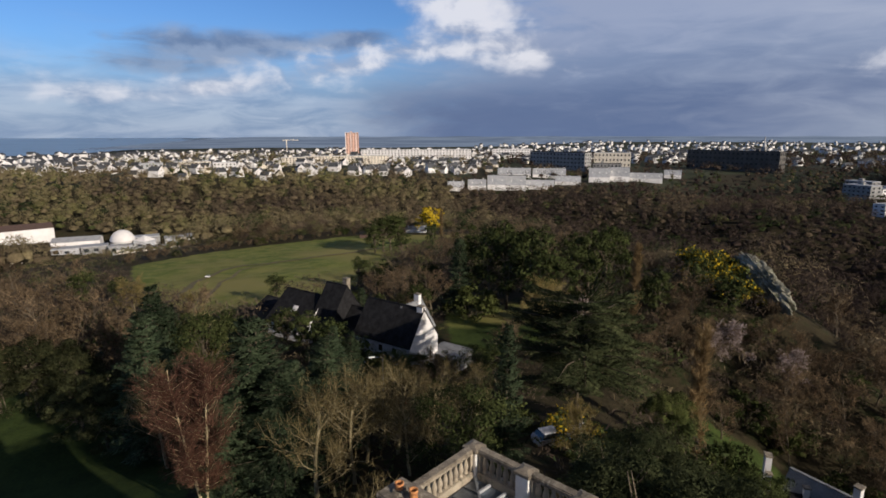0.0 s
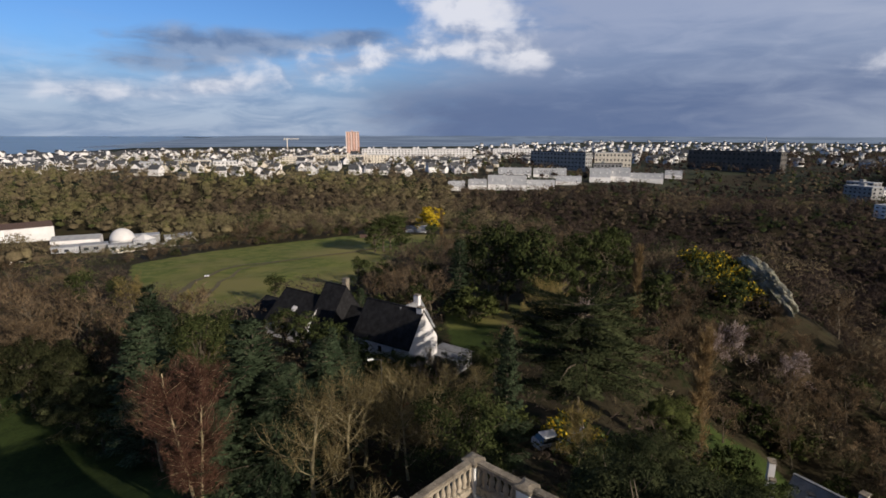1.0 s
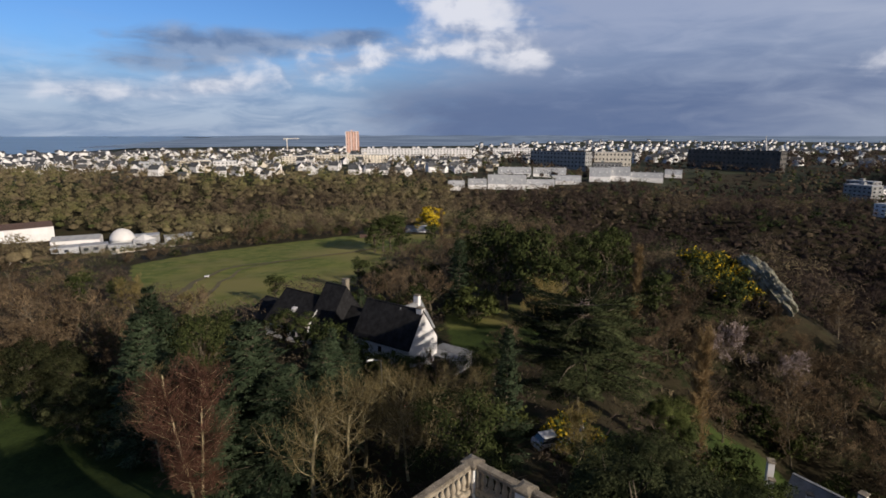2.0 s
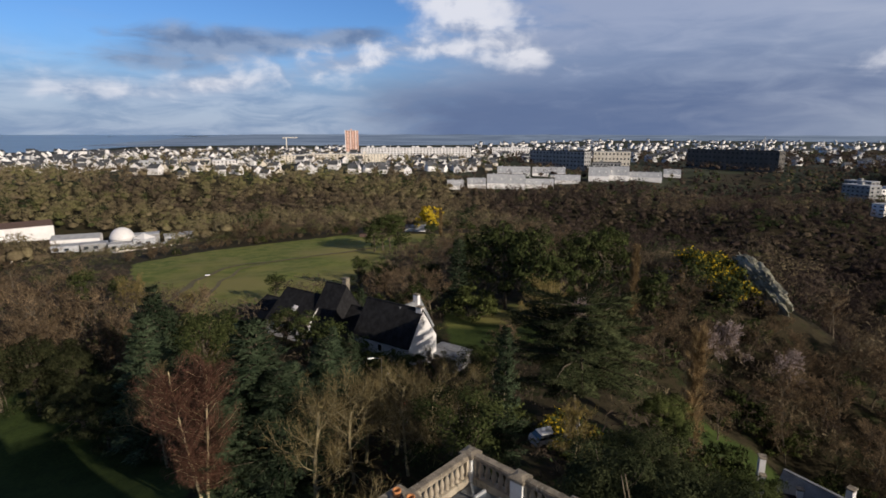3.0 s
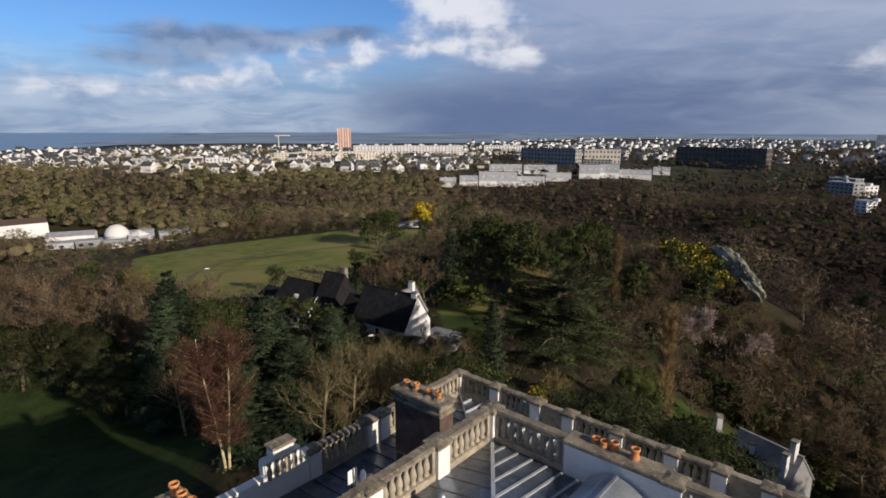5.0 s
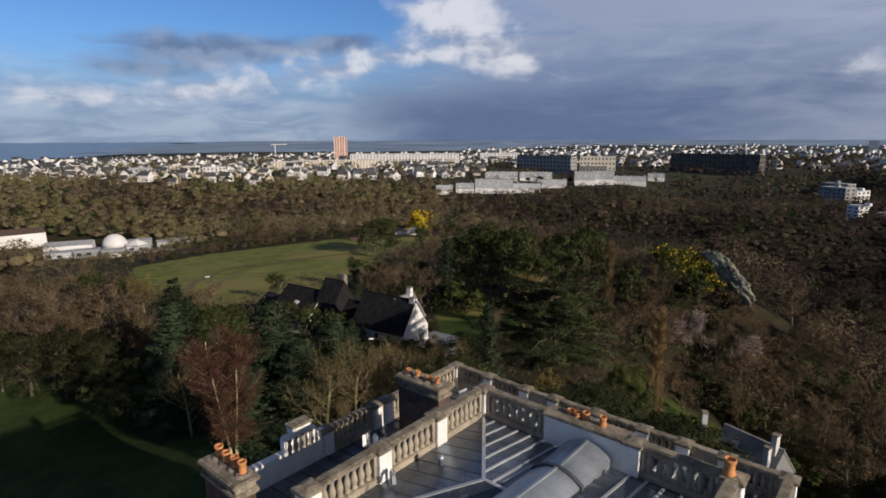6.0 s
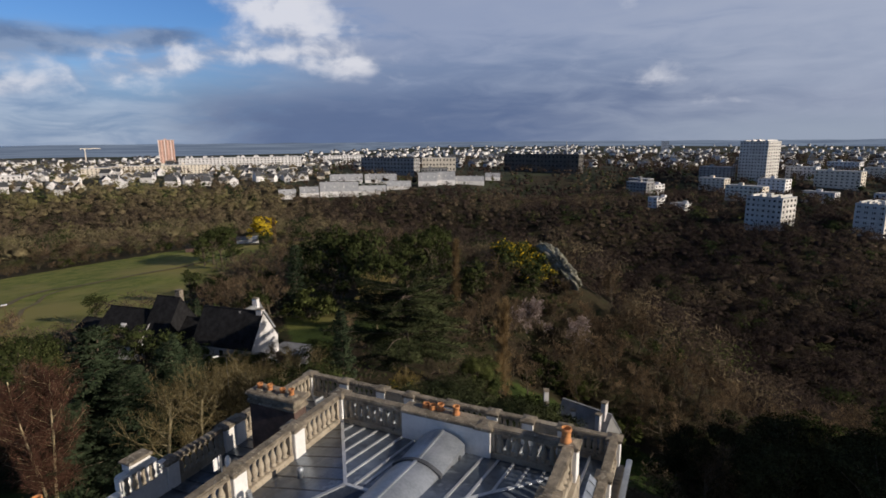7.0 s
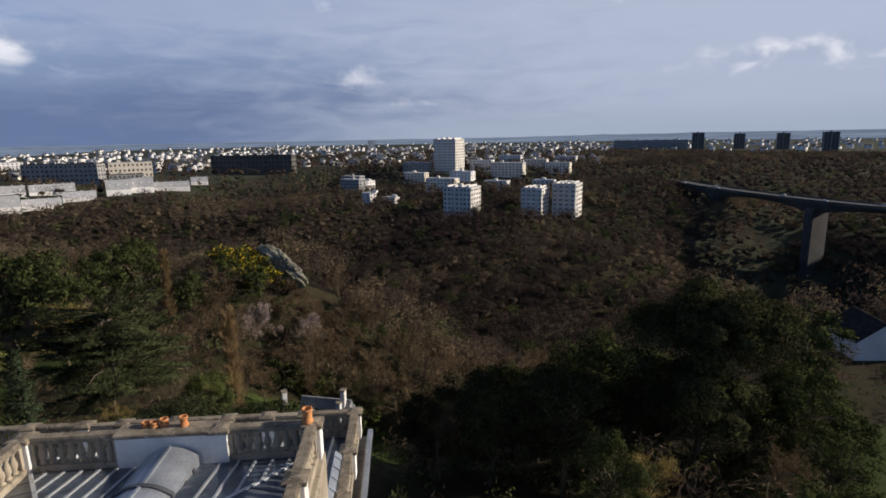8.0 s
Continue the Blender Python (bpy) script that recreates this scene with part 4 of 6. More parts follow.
# ---- the far town ----
def slab_block(name, x, y, base, long, deep, tall, turn, wall, floors, bays, label, category="apartment block", roof=GREYROOF, group="apartment blocks", trim=None, loggias=False):
    """A block of flats with a window in each bay of each floor on the two long faces and on the ends."""
    b = thing(name, pose(x, y, base, 0, 0, turn), label, category, group)
    part("wall", box(bmesh.new(), -long / 2, long / 2, -deep / 2, deep / 2, -6, tall), wall, b)
    part("roof", box(bmesh.new(), -long / 2 - 0.2, long / 2 + 0.2, -deep / 2 - 0.2, deep / 2 + 0.2, tall, tall + 0.5), roof, b)
    step, rise = long / bays, (tall - 0.6) / floors
    ends = max(1, round(deep / 6))
    places = [(step * 0.42, rise * 0.38, -long / 2 + (k + 0.5) * step, side * (deep / 2 + 0.02), f, 0 if side < 0 else 180) for side in (-1, 1) for f in range(floors) for k in range(bays)]
    places += [(deep / ends * 0.4, rise * 0.45, side * (long / 2 + 0.02), -deep / 2 + (k + 0.5) * deep / ends, f, 90 * side) for side in (-1, 1) for f in range(floors) for k in range(ends)]
    if math.hypot(x, y) < 560:
        for w, h, px, py, f, t in places:
            hang("window", window_mesh(w, h), b, m=pose(px, py, 0.3 + (f + 0.55) * rise, 0, 0, t))
    else:
        panes = bmesh.new()
        for w, h, px, py, f, t in places:
            z = 0.3 + (f + 0.55) * rise
            dx, dy = (w / 2, 0.06) if t in (0, 180) else (0.06, w / 2)
            box(panes, px - dx, px + dx, py - dy, py + dy, z - h / 2, z + h / 2)
        tagged(part("glazing", panes, PANE, b), kind="stuff")
    if loggias:
        for f in range(floors):
            z = 0.3 + f * rise
            for side in (-1, 1):
                slab_y = side * (deep / 2 + 0.55)
                part("balcony_slab", box(bmesh.new(), -long * 0.36, long * 0.36, min(slab_y, side * deep / 2), max(slab_y, side * deep / 2), z - 0.1, z + 0.1), wall, b)
                part("balcony_front", box(bmesh.new(), -long * 0.36, long * 0.36, slab_y - 0.08, slab_y + 0.08, z + 0.1, z + 1.05), wall, b)
            slab_x = long / 2 + 0.6
            part("balcony_front", box(bmesh.new(), slab_x - 0.08, slab_x + 0.08, -deep * 0.3, deep * 0.3, z + 0.05, z + 1.1), wall, b)
            part("balcony_slab", box(bmesh.new(), long / 2, slab_x, -deep * 0.3, deep * 0.3, z - 0.1, z + 0.05), wall, b)
        for k in range(4):
            part("fin_wall", box(bmesh.new(), -long * 0.36 + k * long * 0.24 - 0.12, -long * 0.36 + k * long * 0.24 + 0.12, -deep / 2 - 0.62, -deep / 2, 0, tall), wall, b)
            part("roof_fin", box(bmesh.new(), -long / 2 + (k + 0.3) * long / 4, -long / 2 + (k + 0.6) * long / 4, -deep * 0.4, deep * 0.4, tall + 0.5, tall + 1.6 + 0.5 * (k % 2)), wall, b)
    if trim:
        for k in range(0, bays + 1, 2):
            part("pilaster", box(bmesh.new(), -long / 2 + k * step - 0.5, -long / 2 + k * step + 0.5, -deep / 2 - 0.35, -deep / 2, -2, tall), trim, b)
    for k in range(max(1, int(long / 25))):
        part("rooftop_housing", box(bmesh.new(), -long / 2 + (k + 0.4) * 24, -long / 2 + (k + 0.4) * 24 + 4, -1.5, 1.5, tall + 0.5, tall + 2.6), wall, b)
    return b


WINDOWS = {}


def window_mesh(w, h):
    key = (round(w, 1), round(h, 1))
    if key not in WINDOWS:
        bm = box(bmesh.new(), -w / 2, w / 2, -0.06, 0.06, -h / 2, h / 2)
        me = bpy.data.meshes.new("window")
        bm.to_mesh(me)
        bm.free()
        me.materials.append(PANE)
        WINDOWS[key] = me
    return WINDOWS[key]


g = ground_z
slab_block("tower_block", -197, 1133, g(-197, 1133), 26, 18, 46, 10, PINKWALL, 15, 5, "tall pink and cream tower block over the town", trim=WHITEWALL, group="tower blocks")
slab_block("slab_block", -145, 791, g(-145, 791), 118, 12, 12, 9, CREAMWALL, 4, 26, "long cream four-storey slab of flats")
slab_block("slab_block", -53, 898, g(-53, 898), 176, 12, 18, 3, WHITEWALL, 5, 34, "very long white slab of flats")
slab_block("slab_block", -205, 729, g(-205, 729), 30, 12, 11, 18, CREAMWALL, 4, 7, "short cream block of flats")
slab_block("office_block", -248, 610, g(-248, 610), 24, 12, 11, 22, WHITEWALL, 3, 6, "plain white block above the wood")
slab_block("office_block", -291, 626, g(-291, 626), 38, 12, 9, 26, CREAMWALL, 3, 9, "low yellow-cream block above the wood")
slab_block("hall", -319, 591, g(-319, 591), 22, 14, 9, 28, GREYROOF, 2, 5, "pale grey hall at the town's edge", "hall")
slab_block("hall", 155, 785, g(155, 785), 92, 16, 22, -46, GREYWALL, 4, 16, "blue-grey hall in shadow with slate roof", "hall", SLATE)
slab_block("school", 224, 768, g(224, 768), 48, 12, 20, -16, CREAMWALL, 3, 10, "cream school building with large windows", "school")
slab_block("school", 207, 731, g(207, 731), 36, 10, 12, -16, GREYWALL, 2, 8, "low dark-roofed school wing", "school", SLATE)
slab_block("slab_block", 112, 993, g(112, 993), 70, 12, 15, -6, WHITEWALL, 4, 14, "white slab of flats behind trees")
slab_block("barracks", 353, 695, g(353, 695), 112, 16, 24, -52, DARKWALL, 4, 20, "long dark stone institution with slate roof", "institution", SLATE)
for x, y, long, deep, tall, turn, wall, floors, bays in (
        (383, 492, 14, 18, 14, -70, WHITEWALL, 4, 3), (363, 488, 24, 14, 17, -70, GREYWALL, 5, 6), (482, 512, 36, 12, 15, -70, GREYWALL, 5, 8), (426, 412, 34, 13, 14, -70, CREAMWALL, 4, 8),
        (477, 429, 26, 14, 16, -70, WHITEWALL, 5, 6), (471, 373, 26, 12, 10, -70, WHITEWALL, 3, 6), (536, 408, 40, 14, 16, -70, CREAMWALL, 5, 9), (620, 426, 30, 13, 12, -70, CREAMWALL, 4, 7),
        (450, 480, 28, 12, 12, -70, CREAMWALL, 4, 6), (560, 470, 30, 13, 14, -70, WHITEWALL, 4, 7), (520, 345, 24, 12, 11, -70, WHITEWALL, 3, 5), (590, 372, 30, 13, 13, -70, CREAMWALL, 4, 7), (660, 500, 34, 13, 14, -70, WHITEWALL, 4, 8), (405, 545, 26, 12, 12, -70, GREYWALL, 4, 6), (700, 430, 30, 13, 12, -70, WHITEWALL, 4, 6),
        (327, 414, 9, 12, 9, -70, WHITEWALL, 3, 2), (343, 401, 14, 10, 5, -70, WHITEWALL, 2, 3)):
    slab_block("apartment_block", x, y, g(x, y), long, deep, tall, turn, wall, floors, bays, "pale low block of flats across the valley")
slab_block("apartment_block", 355, 318, g(355, 318), 26, 22, 24, -72, BLOCKWALL, 6, 7, "white block of flats above the wooded valley", loggias=True)
slab_block("apartment_block", 388, 264, g(388, 264), 18, 20, 22, -74, BLOCKWALL, 6, 4, "cream stepped block of flats above the valley", loggias=True)
slab_block("apartment_block", 413, 248, g(413, 248), 20, 22, 27, -74, BLOCKWALL, 7, 4, "cream stepped block of flats above the valley", loggias=True)
slab_block("tower_block", 516, 488, g(516, 488), 30, 30, 42, -70, BLOCKWALL, 12, 9, "broad cream tower block on the plateau", group="tower blocks", loggias=True)
for x, y, w, h in ((1376, 494, 26, 41), (1514, 445, 24, 37), (1432, 330, 24, 36), (1312, 220, 25, 38)):
    slab_block("tower_block", x, y, g(x, y), w, 20, h, -70, DARKWALL, 10, 4, "dark distant tower block", group="tower blocks", trim=GREYWALL)
slab_block("slab_block", 1470, 654, g(1470, 654), 186, 14, 24, -66, GREYWALL, 6, 30, "long grey slab of flats far off")
slab_block("slab_block", 1256, 1590, g(1256, 1590), 24, 14, 31, -38, WHITEWALL, 9, 5, "white tower far off", group="tower blocks")


def chapel_spire(x, y):
    c = thing("chapel_spire", stand(x, y, -50), "slim pale chapel spire above the roofs", "spire")
    part("tower", box(bmesh.new(), -2.2, 2.2, -2.2, 2.2, -2, 27), GREYWALL, c)
    part("spire", lathe(bmesh.new(), ((2.6, 27), (1.2, 33), (0.1, 41)), 8), GREYROOF, c, "pale tapering spire")


chapel_spire(392, 700)


def terrace_house(x, y, wide, tall, turn, label):
    """Part of a stepped row: a mono-pitch grey roof that slopes to the valley over a low wall."""
    b = thing("terrace_house", pose(x, y, ground_z(x, y), 0, 0, turn), label, "terrace house", "stepped terrace above the valley")
    d = 10.0
    bm = bmesh.new()
    prof = ((-d / 2, -4), (d / 2, -4), (d / 2, tall), (-d / 2 + 2.0, tall), (-d / 2, tall * 0.35))
    ends = [[bm.verts.new((px, py, pz)) for py, pz in prof] for px in (-wide / 2, wide / 2)]
    bm.faces.new(ends[0])
    bm.faces.new(ends[1][::-1])
    for k in range(5):
        j = (k + 1) % 5
        bm.faces.new((ends[0][k], ends[0][j], ends[1][j], ends[1][k]))
    bmesh.ops.recalc_face_normals(bm, faces=bm.faces[:])
    part("wall", bm, WHITEWALL, b)
    part("roof", slab(bmesh.new(), ((-wide / 2 - 0.1, -d / 2 - 0.1, tall * 0.35 + 0.1), (wide / 2 + 0.1, -d / 2 - 0.1, tall * 0.35 + 0.1), (wide / 2 + 0.1, -d / 2 + 2.0, tall + 0.12), (-wide / 2 - 0.1, -d / 2 + 2.0, tall + 0.12)), 0.1), GREYROOF, b, "pale grey sheet roof")
    part("flat_roof", box(bmesh.new(), -wide / 2, wide / 2, -d / 2 + 2.0, d / 2, tall, tall + 0.25), SLATE, b)
    n = max(1, int(wide / 7))
    for k in range(n):
        px = -wide / 2 + (k + 0.5) * wide / n
        part("skylight", box(bmesh.new(), px - 0.6, px + 0.6, -d / 2 + 0.75, -d / 2 + 1.2, tall * 0.55, tall * 0.72), WHITEWALL, b)
        part("chimney", box(bmesh.new(), px + 1.5, px + 2.1, 0, 0.7, tall, tall + 1.1), WHITEWALL, b)


for x, y, w, h, turn in ((7, 568, 17, 9, -2), (29, 577, 19, 10, -3), (50, 578, 20, 15, -5), (70, 579, 20, 15, -7), (96, 584, 29, 9.5, -9), (129, 602, 27, 9, -12), (164, 606, 22, 15, -15),
                         (186, 609, 22, 15, -17), (215, 610, 36, 9, -19), (252, 627, 18, 8, -22), (76, 650, 38, 11, -7), (118, 656, 38, 11, -9)):
    terrace_house(x, y, w, h, turn, "stepped white terrace house with pale grey sheet roof")


def planetarium():
    """A white dome among flat-roofed halls, down in the valley."""
    x, y = -206, 338
    z = ground_z(x, y)
    d = thing("dome_hall", pose(x, y, z, 0, 0, 30), "white domed hall in the valley", "dome hall")
    part("drum", lathe(bmesh.new(), ((7.0, -4), (7.0, 5.5)), 24), WHITEWALL, d)
    part("dome", lathe(bmesh.new(), [(7.2 * math.cos(math.pi / 2 * k / 8), 5.5 + 7.4 * math.sin(math.pi / 2 * k / 8)) for k in range(8)] + [(0.05, 12.9)], 28), WHITEWALL, d, "smooth white dome", True)
    for dx, dy, w, dd, h, mat in ((19, -15, 45, 5, 3.2, CREAMWALL), (-1, -12, 13, 7, 5, GREYROOF), (12, -8, 12, 9, 6, GREYROOF), (14, 4, 14, 9, 7, GREYWALL), (28, -6, 9, 10, 6.5, GREYROOF), (37, -7, 11, 12, 7, CREAMWALL), (-15, -4, 14, 9, 5, GREYWALL), (-30, -2, 14, 10, 4.5, GREYROOF)):
        hall = thing("flat_hall", pose(x, y, z, 0, 0, 30) @ pose(dx, dy, 0), "low flat-roofed white hall beside the dome", "hall", "halls beside the dome")
        part("wall", box(bmesh.new(), -w / 2, w / 2, -dd / 2, dd / 2, -4, h), mat, hall)
        part("roof", box(bmesh.new(), -w / 2 - 0.3, w / 2 + 0.3, -dd / 2 - 0.3, dd / 2 + 0.3, h, h + 0.4), GREYROOF, hall)
        for k in range(int(w / 5)):
            part("window", box(bmesh.new(), -w / 2 + 1.5 + 5 * k, -w / 2 + 4 + 5 * k, -dd / 2 - 0.05, -dd / 2 + 0.02, h * 0.45, h * 0.8), PANE, hall)
    cone = thing("pavilion", pose(x, y, z, 0, 0, 30) @ pose(12, -8, 6.4), "small hall with low pyramid roof", "pavilion")
    part("pyramid_roof", lathe(bmesh.new(), ((6.5, -0.05), (0.1, 3.2)), 4), WHITEWALL, cone)


planetarium()
gable_house("long_hall", stand(-255, 345, 42), "long white industrial hall with brown roof", 64, 18, 8, 10.5, WHITEWALL, BRICK, category="hall")
gable_house("long_hall", stand(-222, 342, 25), "low pale hall among valley trees", 26, 14, 5, 7, WHITEWALL, GREYROOF, category="hall")
gable_house("brown_house", stand(-232, 287, 60), "pale house with brown roof at the wood's edge", 12, 9, 5, 9, CREAMWALL, BRICK)


# detached houses: a few patterns, many copies
def town_house(w, d, e, r, wall, label):
    h = gable_house("town_house", pose(0, 0, 0), label, w, d, e, r, wall, TOWNSLATE, ((-0.6, 0, r + 0.9, 0.7, 0.9, wall),), [("front", -w * 0.5, 1.2, 1.6, 1.4)], category="house", group="houses of the town")
    return h


PATTERNS = [town_house(10, 8, 5, 9, WHITEWALL, "white rendered town house with slate roof"), town_house(12, 9, 6, 10, WHITEWALL, "large white town house with slate roof"),
            town_house(9, 8, 3.5, 7.5, CREAMWALL, "cream town house with steep slate roof")]
rng = random.Random(5)


def on_plateau(x, y, clear=None):
    return brow_gap(x, y) > 345 + 40 * noise.noise((x * 0.01, y * 0.01, 0)) + 240 * sstep((math.degrees(math.atan2(x, y)) - 28) / 12) + 150 * sstep((-27 - math.degrees(math.atan2(x, y))) / 9) + 25


spots = []
tries = 0
BLOCKED = [(-145, 791, 70, 30), (-53, 898, 95, 25), (-205, 729, 25, 20), (-248, 610, 20, 16), (-291, 626, 26, 18), (-319, 591, 18, 18), (155, 785, 50, 40), (224, 768, 40, 55), (353, 695, 60, 60), (112, 993, 40, 20), (120, 610, 160, 60)]
while len(spots) < 1000 and tries < 40000:
    tries += 1
    a = radians(rng.uniform(-42, 62))
    r = 560 * (3.6 ** rng.random())
    if math.degrees(a) > 5 and (rng.random() < 0.55 or r < 820) or math.degrees(a) < 5 and r > (1300 if math.degrees(a) < -28 else 1450):
        continue
    x, y = r * math.sin(a), r * math.cos(a)
    if not on_plateau(x, y) or any(abs(x - bx) < bw and abs(y - by) < bd for bx, by, bw, bd in BLOCKED):
        continue
    if any(abs(x - sx) + abs(y - sy) < 13 for sx, sy in spots[-400:]):
        continue
    spots.append((x, y))
spots.sort(key=lambda p: p[0] ** 2 + p[1] ** 2)
used = set()
for n, (x, y) in enumerate(spots[:190]):
    k = rng.randrange(3)
    m = stand(x, y, rng.choice((0, 90, 180, 20, -25, -70)) + rng.uniform(-12, 12))
    if k not in used:
        PATTERNS[k].matrix_world = m
        used.add(k)
    else:
        copy_thing(PATTERNS[k], m)


def far_houses(points):
    """The rest of the town, too far to tell house from house: walls and roofs in two sheets."""
    walls, wall_faces, roofs, roof_faces = [], [], [], []
    for x, y in points:
        z = ground_z(x, y)
        w, d, e, r = rng.uniform(8, 15), rng.uniform(7, 10), rng.uniform(4, 8), 0
        r = e + rng.uniform(2.5, 4.5)
        c, s = math.cos(t := rng.uniform(0, 3.14)), math.sin(t)
        put = lambda px, py, pz: (x + c * px - s * py, y + s * px + c * py, z + pz)
        n = len(walls)
        walls += [put(px, py, pz) for pz in (-3, e) for px, py in ((-w / 2, -d / 2), (w / 2, -d / 2), (w / 2, d / 2), (-w / 2, d / 2))] + [put(-w / 2, 0, r - 0.1), put(w / 2, 0, r - 0.1)]
        for a, b in ((0, 1), (1, 2), (2, 3), (3, 0)):
            wall_faces += [(n + a, n + b, n + b + 4), (n + a, n + b + 4, n + a + 4)]
        wall_faces += [(n + 7, n + 4, n + 8), (n + 5, n + 6, n + 9)]
        n = len(roofs)
        roofs += [put(-w / 2, -d / 2 - 0.3, e - 0.2), put(w / 2, -d / 2 - 0.3, e - 0.2), put(w / 2, 0, r), put(-w / 2, 0, r), put(w / 2, d / 2 + 0.3, e - 0.2), put(-w / 2, d / 2 + 0.3, e - 0.2)]
        roof_faces += [(n, n + 1, n + 2), (n, n + 2, n + 3), (n + 3, n + 2, n + 4), (n + 3, n + 4, n + 5)]
    far = tagged(new("distant_houses", fast_mesh("distant_houses", walls, wall_faces, WHITEWALL)), "white houses of the distant town", "houses", kind="stuff")
    hang("distant_roofs", fast_mesh("distant_roofs", roofs, roof_faces, TOWNSLATE), far)


extra = []
for _ in range(560):
    a, r = radians(rng.uniform(2, 95)), rng.uniform(1300, 2900)
    extra.append((r * math.sin(a), r * math.cos(a)))
far_houses(spots[190:] + extra)


def tower_crane(x, y):
    c = thing("tower_crane", stand(x, y, 20), "thin yellow tower crane over the town", "crane")
    yellow = CREAMWALL
    part("mast", box(bmesh.new(), -0.8, 0.8, -0.8, 0.8, -1, 30), yellow, c)
    part("jib", box(bmesh.new(), -8, 26, -0.6, 0.6, 29, 30.2), yellow, c)
    part("counterweight", box(bmesh.new(), -8, -5.5, -1, 1, 26.5, 29), GREYWALL, c)


tower_crane(-364, 1248)


def viaduct():
    """A concrete road viaduct on broad piers."""
    v = tagged(new("viaduct"), "grey concrete road viaduct on tall piers", "viaduct")
    v.matrix_world = pose(450, 60, -21)

    def axis(t):
        """A point of the curved axis, t from 0 (far end) to 1."""
        a, b, c = Vector((170, 185, 0)), Vector((-5, 40, 0)), Vector((-20, -190, 0))
        return a * (1 - t) ** 2 + b * 2 * t * (1 - t) + c * t * t

    def across(t):
        w = (axis(min(1, t + 0.01)) - axis(max(0, t - 0.01))).normalized()
        return Vector((-w.y, w.x, 0))

    bm = bmesh.new()
    n = 72
    rows = []
    for k in range(n + 1):
        t = k / n
        c, s = axis(t), across(t)
        deep = 4.0 + 6.0 * (2 * abs((t * 4) % 1 - 0.5)) ** 2
        rows.append([bm.verts.new(c + s * q + Vector((0, 0, z))) for q, z in ((-9, 0), (9, 0), (9, -1.0), (4.5, -deep), (-4.5, -deep), (-9, -1.0))])
    for a, b in zip(rows, rows[1:]):
        for k in range(6):
            bm.faces.new((a[k], a[(k + 1) % 6], b[(k + 1) % 6], b[k]))
    bmesh.ops.recalc_face_normals(bm, faces=bm.faces[:])
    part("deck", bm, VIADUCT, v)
    for side in (-8.9, 8.6):
        rail = bmesh.new()
        rows = []
        for k in range(41):
            c, q = axis(k / 40) + across(k / 40) * side, across(k / 40) * 0.15
            rows.append([rail.verts.new(c + w + Vector((0, 0, z))) for w, z in ((-q, 0.01), (q, 0.01), (q, 1.0), (-q, 1.0))])
        for a, b in zip(rows, rows[1:]):
            for k in range(4):
                rail.faces.new((a[k], a[(k + 1) % 4], b[(k + 1) % 4], b[k]))
        bmesh.ops.recalc_face_normals(rail, faces=rail.faces[:])
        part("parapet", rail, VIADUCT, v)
    for t in (0.25, 0.5, 0.75):
        c, s = axis(t), across(t)
        pier_bm = box(bmesh.new(), -3.5, 3.5, -8, 8, -80, -6, 0.3)
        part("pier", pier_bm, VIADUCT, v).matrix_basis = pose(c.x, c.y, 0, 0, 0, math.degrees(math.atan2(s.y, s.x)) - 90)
    for t, q, turn in ((0.12, -4, 0), (0.22, 4, 180), (0.26, -4, 0), (0.42, 4, 180), (0.52, -4, 0), (0.6, 4, 180), (0.62, -4, 0)):
        c = v.matrix_world @ (axis(t) + across(t) * q)
        s = across(t)
        car(c.x, c.y, math.degrees(math.atan2(s.y, s.x)) - 90 + turn, c.z, "pale car crossing the viaduct")


viaduct()
SEA = material("sea_water", (0.14, 0.19, 0.25), (0.2, 0.26, 0.32), 0.002, 0.35, 0.0, spec=0.3)


def bay():
    """The sea beyond the town."""
    bm = bmesh.new()
    rim = []
    for k in range(33):
        a = radians(-75 + 65 * k / 32)
        near = 1380 + 480 * sstep((math.degrees(a) + 36) / 10)
        rim.append([bm.verts.new((r * math.sin(a), r * math.cos(a), ground_z(r * math.sin(a), r * math.cos(a)) + 2.5)) for r in (near, 2000, 2600, 3400, 4850)])
    for a, b in zip(rim, rim[1:]):
        for k in range(4):
            bm.faces.new((a[k], b[k], b[k + 1], a[k + 1]))
    bmesh.ops.recalc_face_normals(bm, faces=bm.faces[:])
    me = bpy.data.meshes.new("sea")
    bm.to_mesh(me)
    bm.free()
    me.materials.append(SEA)
    tagged(new("water", me), "blue sea beyond the town", "sea", kind="structure")


bay()


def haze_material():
    """Far land with the haze of the air painted on as a glowing blue-grey."""
    m = bpy.data.materials.new("painted_haze")
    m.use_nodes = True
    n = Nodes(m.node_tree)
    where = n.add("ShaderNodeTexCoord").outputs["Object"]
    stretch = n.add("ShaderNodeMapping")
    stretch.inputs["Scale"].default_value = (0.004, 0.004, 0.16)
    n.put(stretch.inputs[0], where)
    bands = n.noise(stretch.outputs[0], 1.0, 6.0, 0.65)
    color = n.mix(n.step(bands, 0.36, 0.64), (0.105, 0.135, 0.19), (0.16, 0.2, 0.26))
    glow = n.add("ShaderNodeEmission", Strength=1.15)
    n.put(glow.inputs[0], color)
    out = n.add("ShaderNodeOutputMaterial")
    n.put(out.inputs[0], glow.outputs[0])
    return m


